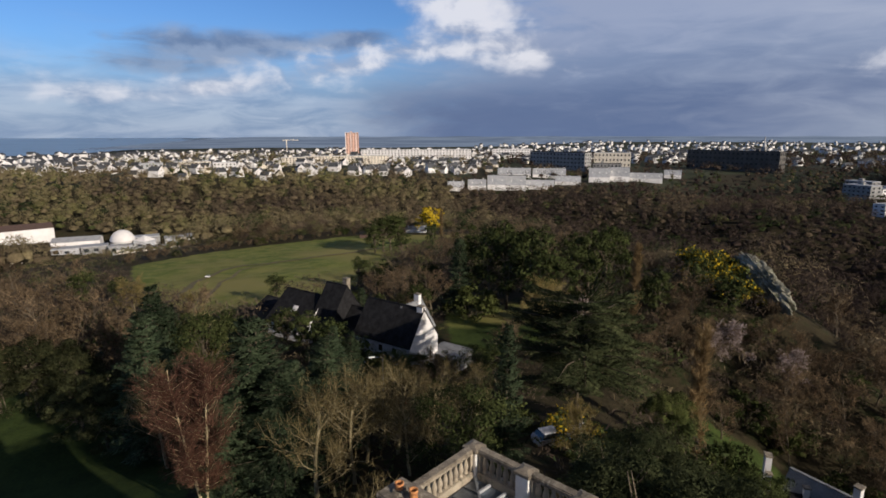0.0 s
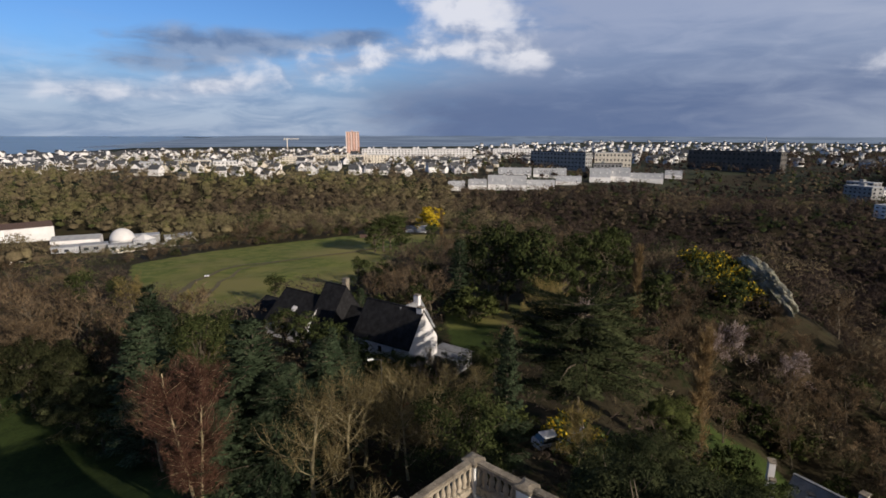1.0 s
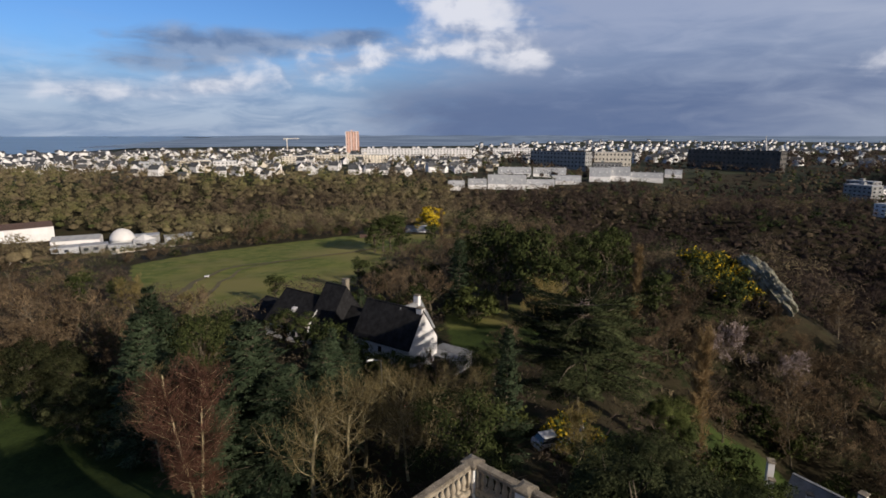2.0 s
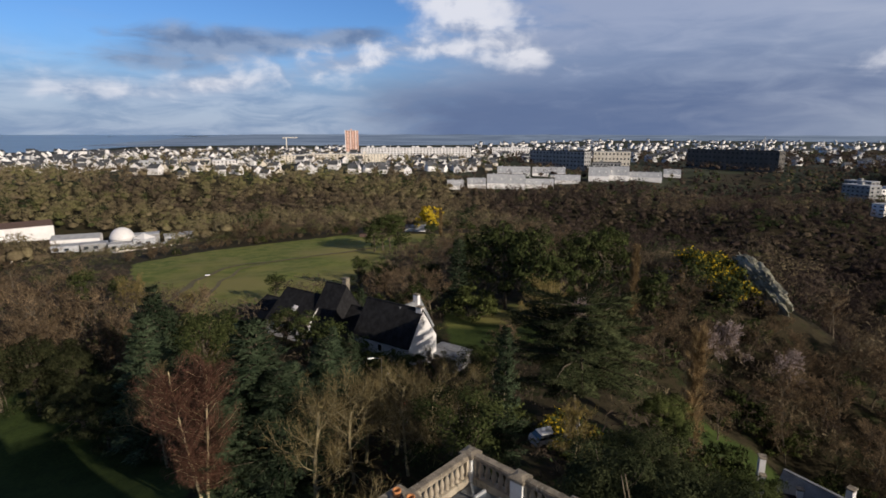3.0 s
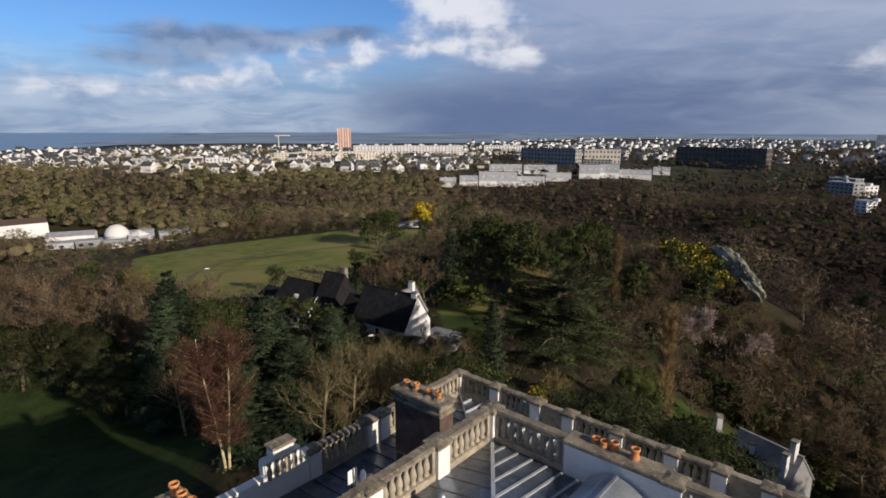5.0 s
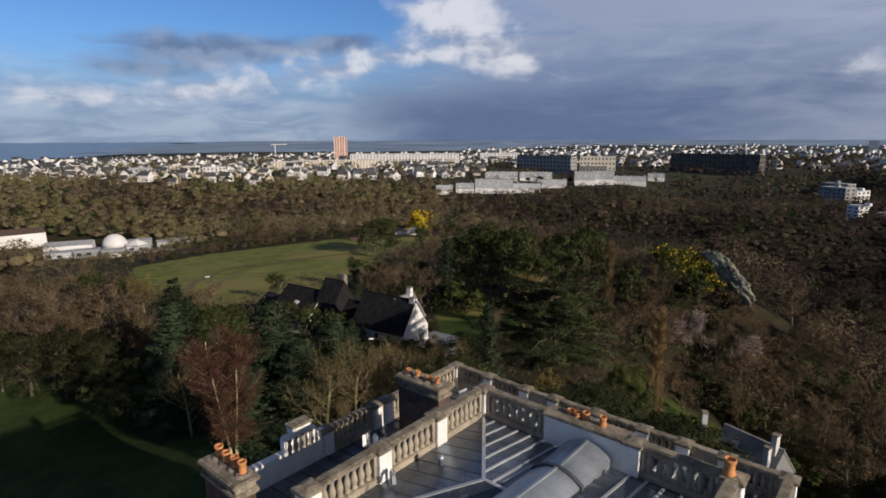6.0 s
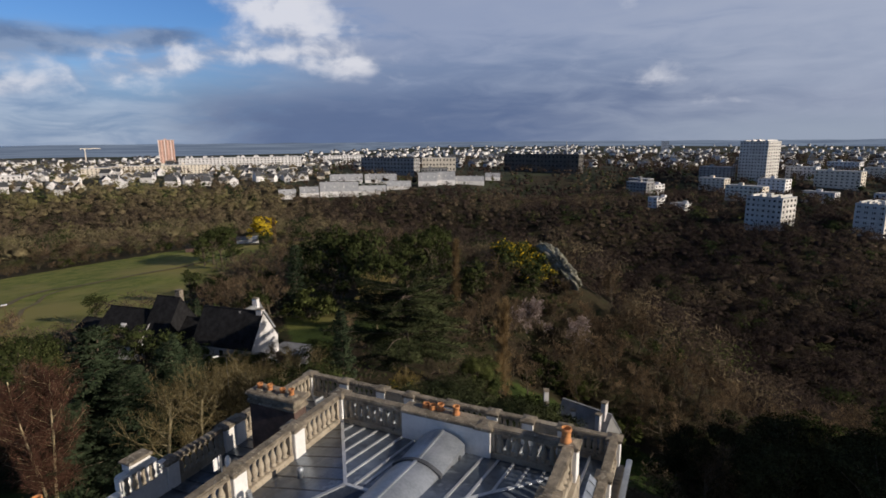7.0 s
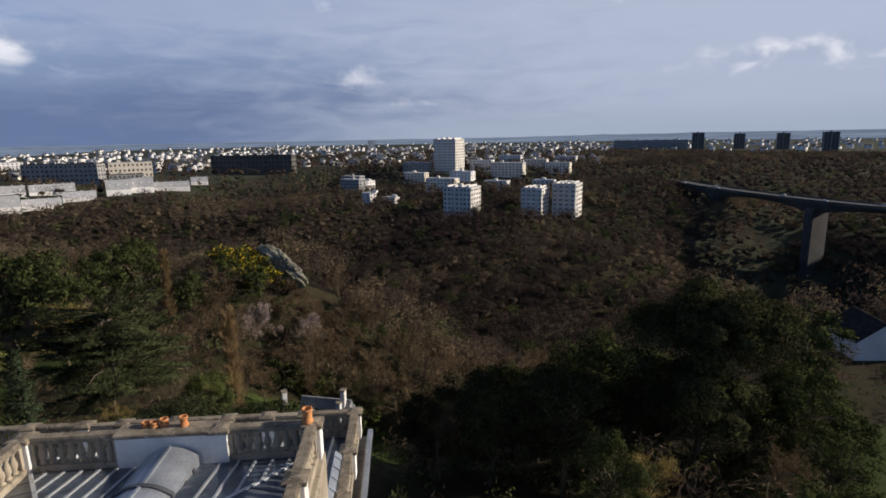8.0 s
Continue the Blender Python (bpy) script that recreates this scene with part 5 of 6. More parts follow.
def distance():
    """Low hazy country all along the horizon, some two to three kilometres off."""
    verts, faces = [], []
    n = 220
    for k in range(n + 1):
        deg = -38 + 136 * k / n
        a = radians(deg)
        r = 1850 + 1100 * sstep((deg - 2) / 16)
        lift = 0.0042 * r + 0.0012 * r * noise.noise((deg * 0.35, 0, 0)) + 0.0035 * r * sstep((deg - 45) / 30)
        top = 30.6 - 0.009 * r + lift
        if deg < -18:
            top = -14 + (top + 14) * sstep((deg + 38) / 20)
        for z in (-30, top):
            verts.append((r * math.sin(a), r * math.cos(a), z))
    for k in range(n):
        faces.append((2 * k, 2 * k + 2, 2 * k + 3, 2 * k + 1))
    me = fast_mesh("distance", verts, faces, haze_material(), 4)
    tagged(new("backdrop", me), "backdrop of country along the horizon with haze painted in glowing blue-grey", "distant hills", kind="structure")


distance()


# ---- trees ----
NEEDLES = foliage("blue_green_needles", (0.02, 0.034, 0.019), (0.07, 0.092, 0.052))
CEDARGREEN = foliage("cedar_needles", (0.017, 0.024, 0.012), (0.056, 0.063, 0.03))
OAKLEAF = foliage("evergreen_oak_leaves", (0.016, 0.019, 0.01), (0.06, 0.064, 0.029))
DARKLEAF = foliage("dark_evergreen_leaves", (0.02, 0.029, 0.011), (0.07, 0.082, 0.03))
OLIVELEAF = foliage("olive_shrub_leaves", (0.034, 0.044, 0.015), (0.1, 0.114, 0.038))
TWIG = foliage("brown_twigs", (0.064, 0.047, 0.031), (0.23, 0.165, 0.1), share=0.3)
LICHENTWIG = foliage("lichened_twigs", (0.075, 0.06, 0.03), (0.2, 0.16, 0.078), share=0.3)
OLIVETWIG = foliage("lichen_yellow_twigs", (0.11, 0.09, 0.035), (0.32, 0.25, 0.1), share=0.3)
REDTWIG = foliage("reddish_birch_twigs", (0.065, 0.036, 0.026), (0.17, 0.09, 0.062), share=0.3)
POPLARTWIG = foliage("tawny_poplar_twigs", (0.13, 0.09, 0.045), (0.34, 0.24, 0.125), share=0.3)
PETAL = foliage("pale_pink_blossom", (0.36, 0.29, 0.28), (0.66, 0.56, 0.54), 0.1, 0.2)
MIMOSA = foliage("yellow_blossom", (0.34, 0.24, 0.02), (0.72, 0.52, 0.03), 0.05, 0.25)


def unit(a):
    return a / np.maximum(np.linalg.norm(a, axis=-1, keepdims=True), 1e-9)


class Plant:
    """Collects tapered limbs and loose leaves or twigs, then links them as parts."""

    def __init__(self, seed):
        self.r = np.random.default_rng(seed)
        self.wv, self.wf, self.lp, self.ld, self.ll, self.lw, self.ln, self.soft = [], [], [], [], [], [], [], []

    def limb(self, pts, radii, sides=5):
        pts, start = np.asarray(pts, float), len(self.wv)
        ways = unit(np.gradient(pts, axis=0))
        for p, w, r in zip(pts, ways, radii):
            s = unit(np.cross(w, (0.31, 0.87, 0.2)))
            t = np.cross(w, s)
            for k in range(sides):
                a = 2 * math.pi * k / sides
                self.wv.append(p + r * (math.cos(a) * s + math.sin(a) * t))
        for i in range(len(pts) - 1):
            for k in range(sides):
                a, b = start + i * sides + k, start + i * sides + (k + 1) % sides
                self.wf += [(a, b, b + sides), (a, b + sides, a + sides)]

    def curve(self, start, way, long, bend=0.15, lift=0.0, n=5):
        pts, p, w = [np.array(start, float)], np.array(start, float), unit(np.array(way, float))
        for _ in range(n):
            w = unit(w + self.r.normal(0, bend, 3) + (0, 0, lift / n))
            p = p + w * long / n
            pts.append(p)
        return pts

    def leaves(self, pts, ways, long, wide, facing=None):
        n = len(pts)
        self.ln.append(self.r.normal(0, 1, (n, 3)) if facing is None else facing)
        self.soft.append(np.full(n, facing is not None))
        self.lp.append(np.asarray(pts, float))
        self.ld.append(unit(np.asarray(ways, float)))
        self.ll.append(np.broadcast_to(long, (n,)) * self.r.uniform(0.6, 1.3, n))
        self.lw.append(np.broadcast_to(wide, (n,)) * self.r.uniform(0.7, 1.3, n))

    def crown(self):
        p, d = np.concatenate(self.lp), np.concatenate(self.ld)
        long, wide = np.concatenate(self.ll)[:, None], np.concatenate(self.lw)[:, None]
        face = np.concatenate(self.ln)
        side = unit(np.cross(d, face))
        verts = np.stack([p - side * wide / 2, p + side * wide / 2, p + d * long], 1).reshape(-1, 3)
        # leaves that face out of a clump are shaded with it, the others singly
        ways = np.where(np.concatenate(self.soft)[:, None], unit(face), unit(np.cross(side, d)))
        return verts, np.arange(len(verts)).reshape(-1, 3), np.repeat(ways, 3, 0)

    def finish(self, name, label, bark, leaf, category="tree", group="", extra=None):
        t = thing(name, pose(0, 0, -500), label, category, group)
        hang("trunk", fast_mesh("trunk", self.wv, self.wf, bark), t)
        v, f, ways = self.crown()
        if extra is None:
            hang("crown", fast_mesh("crown", v, f, leaf, normals=ways), t)
        else:
            cut = self.r.random(len(f)) < extra[1]
            for name, keep, mat in (("crown", ~cut, leaf), ("blossom", cut, extra[0])):
                rows = np.repeat(keep, 3)
                hang(name, fast_mesh(name, v[rows], np.arange(rows.sum()).reshape(-1, 3), mat, normals=ways[rows]), t)
        return t


def bare_tree(seed, tall=12.0, spread=0.55, trunks=1, twig=(0.7, 0.045), dense=1.0, rise=0.25, stout=1.0, boughs=8):
    """A leafless broadleaf tree: trunk, limbs, boughs and a haze of twigs."""
    p = Plant(seed)
    r = p.r
    for n in range(trunks):
        lean = r.normal(0, 0.09 if trunks == 1 else 0.14, 3)
        trunk = p.curve((r.normal(0, 0.15), r.normal(0, 0.15), -0.6), (lean[0], lean[1], 1), tall * 0.72, 0.06, n=8)
        tr = tall * 0.018 / math.sqrt(trunks)
        p.limb(trunk, np.linspace(tr, tr * 0.3, 9), 6)
        count = int(14 / math.sqrt(trunks))
        for k in range(count):
            f = 0.25 + 0.73 * (k + r.random()) / count
            at = trunk[int(f * 8)] + (trunk[min(8, int(f * 8) + 1)] - trunk[int(f * 8)]) * ((f * 8) % 1)
            a = r.uniform(0, 2 * math.pi)
            up = 0.35 + 0.7 * f
            limb = p.curve(at, (math.cos(a), math.sin(a), up), tall * spread * (0.75 - 0.35 * f), 0.13, rise, 5)
            p.limb(limb, np.linspace(tr * 0.42 * (1.1 - 0.6 * f) * stout, tr * 0.1 * stout, 6), 4)
            for j in range(boughs):
                i = r.integers(1, 6)
                way = unit(limb[min(5, i + 1)] - limb[i - 1]) + r.normal(0, 0.55, 3) + (0, 0, 0.2)
                bough = p.curve(limb[i], way, tall * 0.15 * r.uniform(0.6, 1.2), 0.18, 0.3, 4)
                p.limb(bough[::2], np.linspace(tr * 0.12 * stout, 0.012 * stout, 3), 3)
                m = int(16 * dense)
                pts = np.array(bough)[r.integers(1, 5, m)] + r.normal(0, 0.12, (m, 3))
                ways = unit(np.array(bough[-1]) - bough[0]) * 0.7 + r.normal(0, 0.6, (m, 3)) + (0, 0, 0.25)
                p.leaves(pts, ways, twig[0], twig[1])
                tips = pts + unit(ways) * twig[0] * 0.6
                p.leaves(tips, ways + r.normal(0, 0.6, (m, 3)), twig[0] * 0.8, twig[1] * 0.8)
                p.leaves(tips, ways + r.normal(0, 0.8, (m, 3)), twig[0] * 0.7, twig[1] * 0.8)
    return p


def birch(seed, tall=15.0):
    """Two slender stems with a fine haze of hanging twigs."""
    p = Plant(seed)
    r = p.r
    for lean in (-0.055, 0.065):
        stem = p.curve((lean * 2, 0, -0.6), (lean, r.normal(0, 0.03), 1), tall * 0.98, 0.035, 0.25, n=10)
        p.limb(stem, np.linspace(0.17, 0.035, 11), 6)
        for k in range(62):
            f = 0.22 + 0.76 * r.random()
            i = int(f * 10)
            at = stem[i] + (stem[min(10, i + 1)] - stem[i]) * (f * 10 - i)
            a = r.uniform(0, 6.28)
            arm = p.curve(at, (math.cos(a), math.sin(a), 0.75), tall * 0.165 * (0.25 + math.sin(math.pi * (f * 0.9))) * r.uniform(0.6, 1.2) + 0.4, 0.1, 0.15, 4)
            p.limb(arm, np.linspace(0.016, 0.006, 5), 3)
            arm, m = np.array(arm), 165
            t = r.uniform(0.5, 4.0, m)
            j = np.minimum(t.astype(int), 3)
            pts = arm[j] + (arm[j + 1] - arm[j]) * (t - j)[:, None] + r.normal(0, 0.1 + 0.05 * t[:, None], (m, 3))
            p.leaves(pts, r.normal(0, 0.55, (m, 3)) + 0.5 * unit(arm[-1] - arm[0]) + (0, 0, 0.15), 0.6, 0.034)
    return p


def conifer(seed, tall=16.0, wide=3.6, droop=-0.15, layers=34, cedar=False, skirt=0.06, fine=1.0, crown=0.8):
    """Whorls of needle-clad branches on one trunk; a cedar's are long, flat and few."""
    p = Plant(seed)
    r = p.r
    trunk = p.curve((0, 0, -0.6), (0, 0, 1), tall, 0.015, n=8)
    p.limb(trunk, np.linspace(tall * 0.016, 0.03, 9), 6)
    for k in range(layers):
        f = skirt + (1 - skirt) * (k + r.uniform(0, 0.8)) / layers
        z = f * tall
        if cedar:
            reach = wide * (0.5 + 0.5 * math.sin(math.pi * min(1.0, (f - skirt) / (1 - skirt) * 0.9 + 0.12))) * r.uniform(0.75, 1.1)
        else:
            reach = wide * (1 - f) ** crown * r.uniform(0.6, 1.2) + 0.25
        arms = 6 if cedar else 8
        a0 = r.uniform(0, 6.28)
        for j in range(arms):
            a = a0 + 2 * math.pi * j / arms + r.normal(0, 0.25)
            long = reach * r.uniform(0.65, 1.1)
            arm = p.curve((0, 0, z), (math.cos(a), math.sin(a), 0.25 if cedar else 0.1 + 0.5 * f), long, 0.07, droop, 4)
            p.limb(arm[::2], np.linspace(0.03 + 0.012 * long, 0.01, 3), 3)
            arm = np.array(arm)
            m = int((12 + 34 * long) * fine) if not cedar else int(26 + 104 * long)
            t = r.uniform(0.2, 1.02, m) * 4
            i = np.minimum(t.astype(int), 3)
            pts = arm[i] + (arm[i + 1] - arm[i]) * (t - i)[:, None]
            out = unit(arm[-1] - arm[0])
            side = np.cross(out, (0, 0, 1))
            fan = r.uniform(-1, 1, m) * (0.55 + 0.35 * long) * (1 - 0.55 * t / 4)
            pts = pts + side * fan[:, None] * (0.55 if not cedar else 0.7) + (0, 0, 0.02)
            pts[:, 2] += r.normal(0, 0.06, m) - 0.1 * np.abs(fan)
            ways = out * 0.8 + side * np.sign(fan)[:, None] * 0.6 + r.normal(0, 0.35, (m, 3)) + (0, 0, -0.1 if not cedar else 0.1)
            p.leaves(pts, ways, (0.4 if not cedar else 0.42) / fine ** 0.5, (0.13 if not cedar else 0.11) / fine ** 0.5, out * 0.55 + (0, 0, 0.75) + side * np.sign(fan)[:, None] * 0.25 + r.normal(0, 0.3, (m, 3)))
    return p


def evergreen(seed, tall=12.0, wide=4.0, clumps=66, per=120, leaf=(0.3, 0.13), low=0.2, big=(0.16, 0.3)):
    """A broad evergreen: limbs that carry many uneven clumps of small leaves."""
    p = Plant(seed)
    r = p.r
    trunk = p.curve((0, 0, -0.6), (0, 0, 1), tall * 0.62, 0.05, n=6)
    p.limb(trunk, np.linspace(tall * 0.024, tall * 0.008, 7), 6)
    lobes = [(r.normal(0, wide * 0.22), r.normal(0, wide * 0.22), tall * r.uniform(0.6, 0.78), wide * r.uniform(0.55, 0.8)) for _ in range(5)]
    lobes.append((0, 0, tall * 0.62, wide * 0.95))
    lobes += [(r.normal(0, wide * 0.15), r.normal(0, wide * 0.15), tall * 0.34, wide * 0.85) for _ in range(3)]
    for k in range(clumps):
        lx, ly, lz, lr = lobes[k % len(lobes)]
        d = unit(r.normal(0, 1, 3))
        d[2] = abs(d[2]) if r.random() < 0.72 else d[2]
        c = np.array((lx, ly, lz)) + d * (lr, lr, min(lr, tall - lz)) * r.uniform(0.75, 1.0)
        c[2] = min(max(c[2], tall * low), tall * 0.99)
        arm = p.curve(trunk[r.integers(3, 7)], c - trunk[4], np.linalg.norm(c - trunk[5]) * 0.8, 0.1, n=2)
        p.limb(arm, np.linspace(0.11, 0.02, 3), 3)
        size = r.uniform(*big) * wide
        n = int(per * r.uniform(0.7, 1.2))
        dirs = unit(r.normal(0, 1, (n, 3)) + (0, 0, 0.35))
        pts = c + dirs * (size, size, size * 0.62) * (r.uniform(0.35, 1.0, (n, 1)) ** 0.5)
        face = unit(dirs + 0.6 * d + r.normal(0, 0.28, (n, 3)))
        p.leaves(pts, np.cross(face, r.normal(0, 1, (n, 3))) + dirs * 0.25, leaf[0], leaf[1], face)
    return p


def poplar(seed, tall=14.0):
    """A narrow column of steep bare branches."""
    p = Plant(seed)
    r = p.r
    trunk = p.curve((0, 0, -0.6), (0, 0, 1), tall * 0.95, 0.02, n=10)
    p.limb(trunk, np.linspace(0.2, 0.03, 11), 6)
    for k in range(110):
        f = r.uniform(0.05, 0.97)
        a = r.uniform(0, 6.28)
        arm = p.curve((0, 0, f * tall * 0.95), (0.42 * math.cos(a), 0.42 * math.sin(a), 1), tall * 0.16 * r.uniform(0.6, 1.2) * (1.15 - f * 0.6), 0.06, n=4)
        p.limb(arm, np.linspace(0.045, 0.012, 5), 3)
        m = 80
        pts = np.array(arm)[r.integers(0, 5, m)] + r.normal(0, 0.1, (m, 3))
        p.leaves(pts, r.normal(0, 0.45, (m, 3)) + (0.25 * math.cos(a), 0.25 * math.sin(a), 1), 0.7, 0.045)
    return p


def shrub(seed, tall=3.0, wide=2.2, clumps=26, per=70):
    p = Plant(seed)
    r = p.r
    for k in range(clumps):
        a, q = r.uniform(0, 6.28), math.sqrt(r.random()) * wide
        c = np.array((q * math.cos(a), q * math.sin(a), tall * r.uniform(0.25, 0.95) * math.sqrt(max(0.1, 1 - (q / wide) ** 2 * 0.8))))
        arm = p.curve((0.15 * math.cos(a), 0.15 * math.sin(a), -0.3), c, np.linalg.norm(c), 0.08, n=3)
        p.limb(arm, np.linspace(0.05, 0.012, 4), 3)
        dirs = unit(r.normal(0, 1, (per, 3)) + (0, 0, 0.4))
        pts = c + dirs * (0.6, 0.6, 0.45) * r.uniform(0.4, 1.0, (per, 1)) * (wide / 2.2)
        face = unit(dirs + r.normal(0, 0.4, (per, 3)))
        p.leaves(pts, np.cross(face, r.normal(0, 1, (per, 3))) + dirs * 0.25, 0.3, 0.17, face)
    return p


KINDS = {
    "bare": [(bare_tree(s, 12.0, sp, dense=de).finish("bare_tree", "leafless brown deciduous tree in winter", BARK, TWIG, group="leafless trees"), 12.0) for s, sp, de in ((11, 0.55, 1.0), (12, 0.62, 1.1), (13, 0.5, 1.0), (14, 0.58, 0.9))],
    "pale": [(bare_tree(s, 12.0, 0.5, dense=0.62, stout=0.75).finish("bare_tree", "leafless tree with pale lichened limbs", PALEBARK, LICHENTWIG, group="leafless trees"), 12.0) for s in (21, 22)],
    "olive": [(bare_tree(s, 10.0, 0.6, dense=1.2, twig=(0.55, 0.06)).finish("budding_tree", "round tree with yellowish budding twigs", PALEBARK, OLIVETWIG, group="budding trees"), 10.0) for s in (31, 32)],
    "birch": [(birch(41).finish("birch_tree", "twin-stemmed birch with pale trunks and reddish twigs", BIRCHBARK, REDTWIG), 15.0)],
    "conifer": [(conifer(s, 16.0, w, crown=0.62).finish("conifer", "tall blue-green conifer with drooping branches", BARK, NEEDLES, group="conifers"), 16.0) for s, w in ((51, 3.6), (52, 4.4), (53, 3.2))],
    "cedar": [(conifer(s, 17.0, w, -0.12, 13, True, 0.42).finish("cedar_tree", "broad dark cedar with flat layered branches", BARK, CEDARGREEN, group="cedars"), 17.0) for s, w in ((61, 10.5), (62, 9.0))],
    "evergreen": [(evergreen(s, 12.0, w).finish("evergreen_tree", "dark evergreen tree with dense uneven crown", BARK, DARKLEAF, group="evergreens"), 12.0) for s, w in ((71, 4.2), (72, 3.6), (73, 4.8))],
    "yew": [(evergreen(s, 12.0, 3.9, 90, 420, (0.2, 0.07), 0.12, (0.16, 0.3)).finish("yew_tree", "dark yew with dense fine foliage beside the mansion", BARK, CEDARGREEN, group="yews"), 12.0) for s in (76, 77)],
    "olive_evergreen": [(evergreen(78, 12.0, 4.2, 80, 190, (0.26, 0.1)).finish("olive_evergreen", "olive-green evergreen tree with loose crown", BARK, OLIVELEAF, group="evergreens"), 12.0)],
    "holm": [(evergreen(s, 12.0, 4.6, 74, 190, (0.27, 0.12), 0.08, (0.17, 0.32)).finish("holm_oak", "dark rounded holm oak with dense crown", BARK, OAKLEAF, group="holm oaks"), 12.0) for s in (82, 83)],
    "oak": [(evergreen(81, 21.0, 8.0, 96, 850, (0.34, 0.16), 0.1, (0.17, 0.34)).finish("evergreen_oak", "huge dark evergreen oak with billowing crown", BARK, OAKLEAF), 21.0)],
    "poplar": [(poplar(91).finish("poplar_tree", "slender columnar poplar with tawny bare branches", PALEBARK, POPLARTWIG, group="poplars"), 14.0)],
    "blossom": [(bare_tree(95, 7.0, 0.65, dense=1.2, twig=(0.4, 0.07)).finish("blossom_tree", "small tree in pale pink spring blossom", BARK, TWIG, group="blossom trees", extra=(PETAL, 0.6)), 7.0)],
    "mimosa": [(evergreen(97, 10.0, 3.8, 46, 90, (0.45, 0.3), 0.3).finish("mimosa_tree", "bright yellow mimosa in full bloom", BARK, DARKLEAF, extra=(MIMOSA, 0.75)), 10.0)],
    "gorse": [(shrub(99, 3.0, 2.6).finish("gorse_bush", "gorse bush with deep yellow flowers", BARK, OLIVELEAF, "shrub", "gorse bushes", extra=(MIMOSA, 0.24)), 3.0)],
    "shrub": [(shrub(s, 3.0, 2.3).finish("shrub", "dense green garden shrub", BARK, leaf, "shrub", "garden shrubs"), 3.0) for s, leaf in ((101, OLIVELEAF), (102, DARKLEAF))],
    "scrub": [(bare_tree(s, 5.0, 0.75, 2, (0.5, 0.06), 0.5, boughs=5).finish("bare_shrub", "leafless brown shrub thicket", BARK, TWIG, "shrub", "leafless shrubs"), 5.0) for s in (111, 112)],
}
FAR_KINDS = {
    "bare": [(bare_tree(s, 12.0, 0.57, twig=(0.85, 0.1), dense=0.55, boughs=5).finish("bare_tree", "leafless brown deciduous tree in winter", BARK, TWIG, group="leafless trees"), 12.0) for s in (15, 16, 17)],
    "evergreen": [(evergreen(s, 12.0, w, 50, 42, (0.52, 0.26)).finish("evergreen_tree", "dark evergreen tree with dense uneven crown", BARK, DARKLEAF, group="evergreens"), 12.0) for s, w in ((74, 4.4), (75, 3.8))],
    "conifer": [(conifer(54, 16.0, 3.8, layers=26, fine=0.45, crown=0.62).finish("conifer", "tall blue-green conifer with drooping branches", BARK, NEEDLES, group="conifers"), 16.0)],
}
planted = {}
chance = random.Random(3)
sites = []


def plant(kind, x, y, tall, girth=1.0, turned=None):
    """Stands a tree of that kind and height on the ground, but not in front of the cottage."""
    if tall > 10.5 and 17 < x < 34 and 22 < y < 43:
        return
    far = kind in FAR_KINDS and math.hypot(x, y) > 66
    stock = FAR_KINDS[kind] if far else KINDS[kind]
    turn = planted[kind, far] = planted.get((kind, far), -1) + 1
    ob, own = stock[turn % len(stock)]
    s = tall / own
    w = s * girth * chance.uniform(0.92, 1.1)
    m = pose(x, y, ground_z(x, y) - 0.1, 0, 0, chance.uniform(0, 360) if turned is None else turned) @ Matrix.Diagonal((w, w, s, 1))
    if turn < len(stock):
        ob.matrix_world = m
    else:
        scale = ob.scale.copy()
        copy_thing(ob, m @ Matrix.Diagonal((1 / scale.x, 1 / scale.y, 1 / scale.z, 1)))
    sites.append((x, y, tall * 0.22))

for x, y, tall in ((-58, 71, 13), (-56, 73, 13), (-50, 71, 13), (-46, 71, 9), (-46, 74, 8), (-51, 60, 12), (-50, 63, 11), (-45, 63, 9), (-10, 102, 10), (-14, 99, 9), (-6, 93, 10), (-3, 96, 11), (25, 88, 9), (25, 80, 8), (28, 74, 9), (34, 80, 9), (47, 70, 10), (51, 69, 8), (54, 78, 7), (51, 48, 11), (54, 56, 10), (55, 63, 9), (68, 51, 9), (56, 71, 9), (62, 67, 10), (24, 116, 12), (49, 83, 7)):
    plant("bare", x, y, tall)
for x, y, tall in ((15, 82, 10), (-10, 45, 8.1), (-58, 96, 9), (-27, 62, 10), (17, 91, 9)):
    plant("olive", x, y, tall)
for x, y, tall in ((-32, 56, 16), (-31, 57, 13), (-12.5, 56, 10.5), (-11, 58, 9.4), (2, 101, 14), (-15, 90, 7)):
    plant("conifer", x, y, tall)
for x, y, tall in ((-28, 58, 12), (22, 48, 7.1), (8, 104, 16), (11, 100, 17), (15, 96, 16), (16, 95, 12), (20, 94, 11), (27, 102, 14), (33, 112, 13), (33, 101, 11), (24, 99, 12), (36, 91, 10), (-5, 88, 8), (62, 1, 10), (64, 4, 10), (66, -3, 6), (62, 24, 13), (73, 36, 10), (65, 38, 8), (77, 4, 14), (28, 129, 10), (35, 115, 12)):
    plant("evergreen", x, y, tall)
for x, y, tall in ((-11, 96, 5), (-17, 95, 5), (4, 96, 6), (31, 55, 5), (26, 49, 3.7), (17, 42, 3.6), (12, 44, 2.4), (41, 70, 5), (45, 68, 4), (60, 42, 5), (48, 58, 5)):
    plant("shrub", x, y, tall)
plant("cedar", 12.6, 48.6, 14.6, 0.95)
plant("conifer", 4.6, 39.6, 12.6, 0.6)
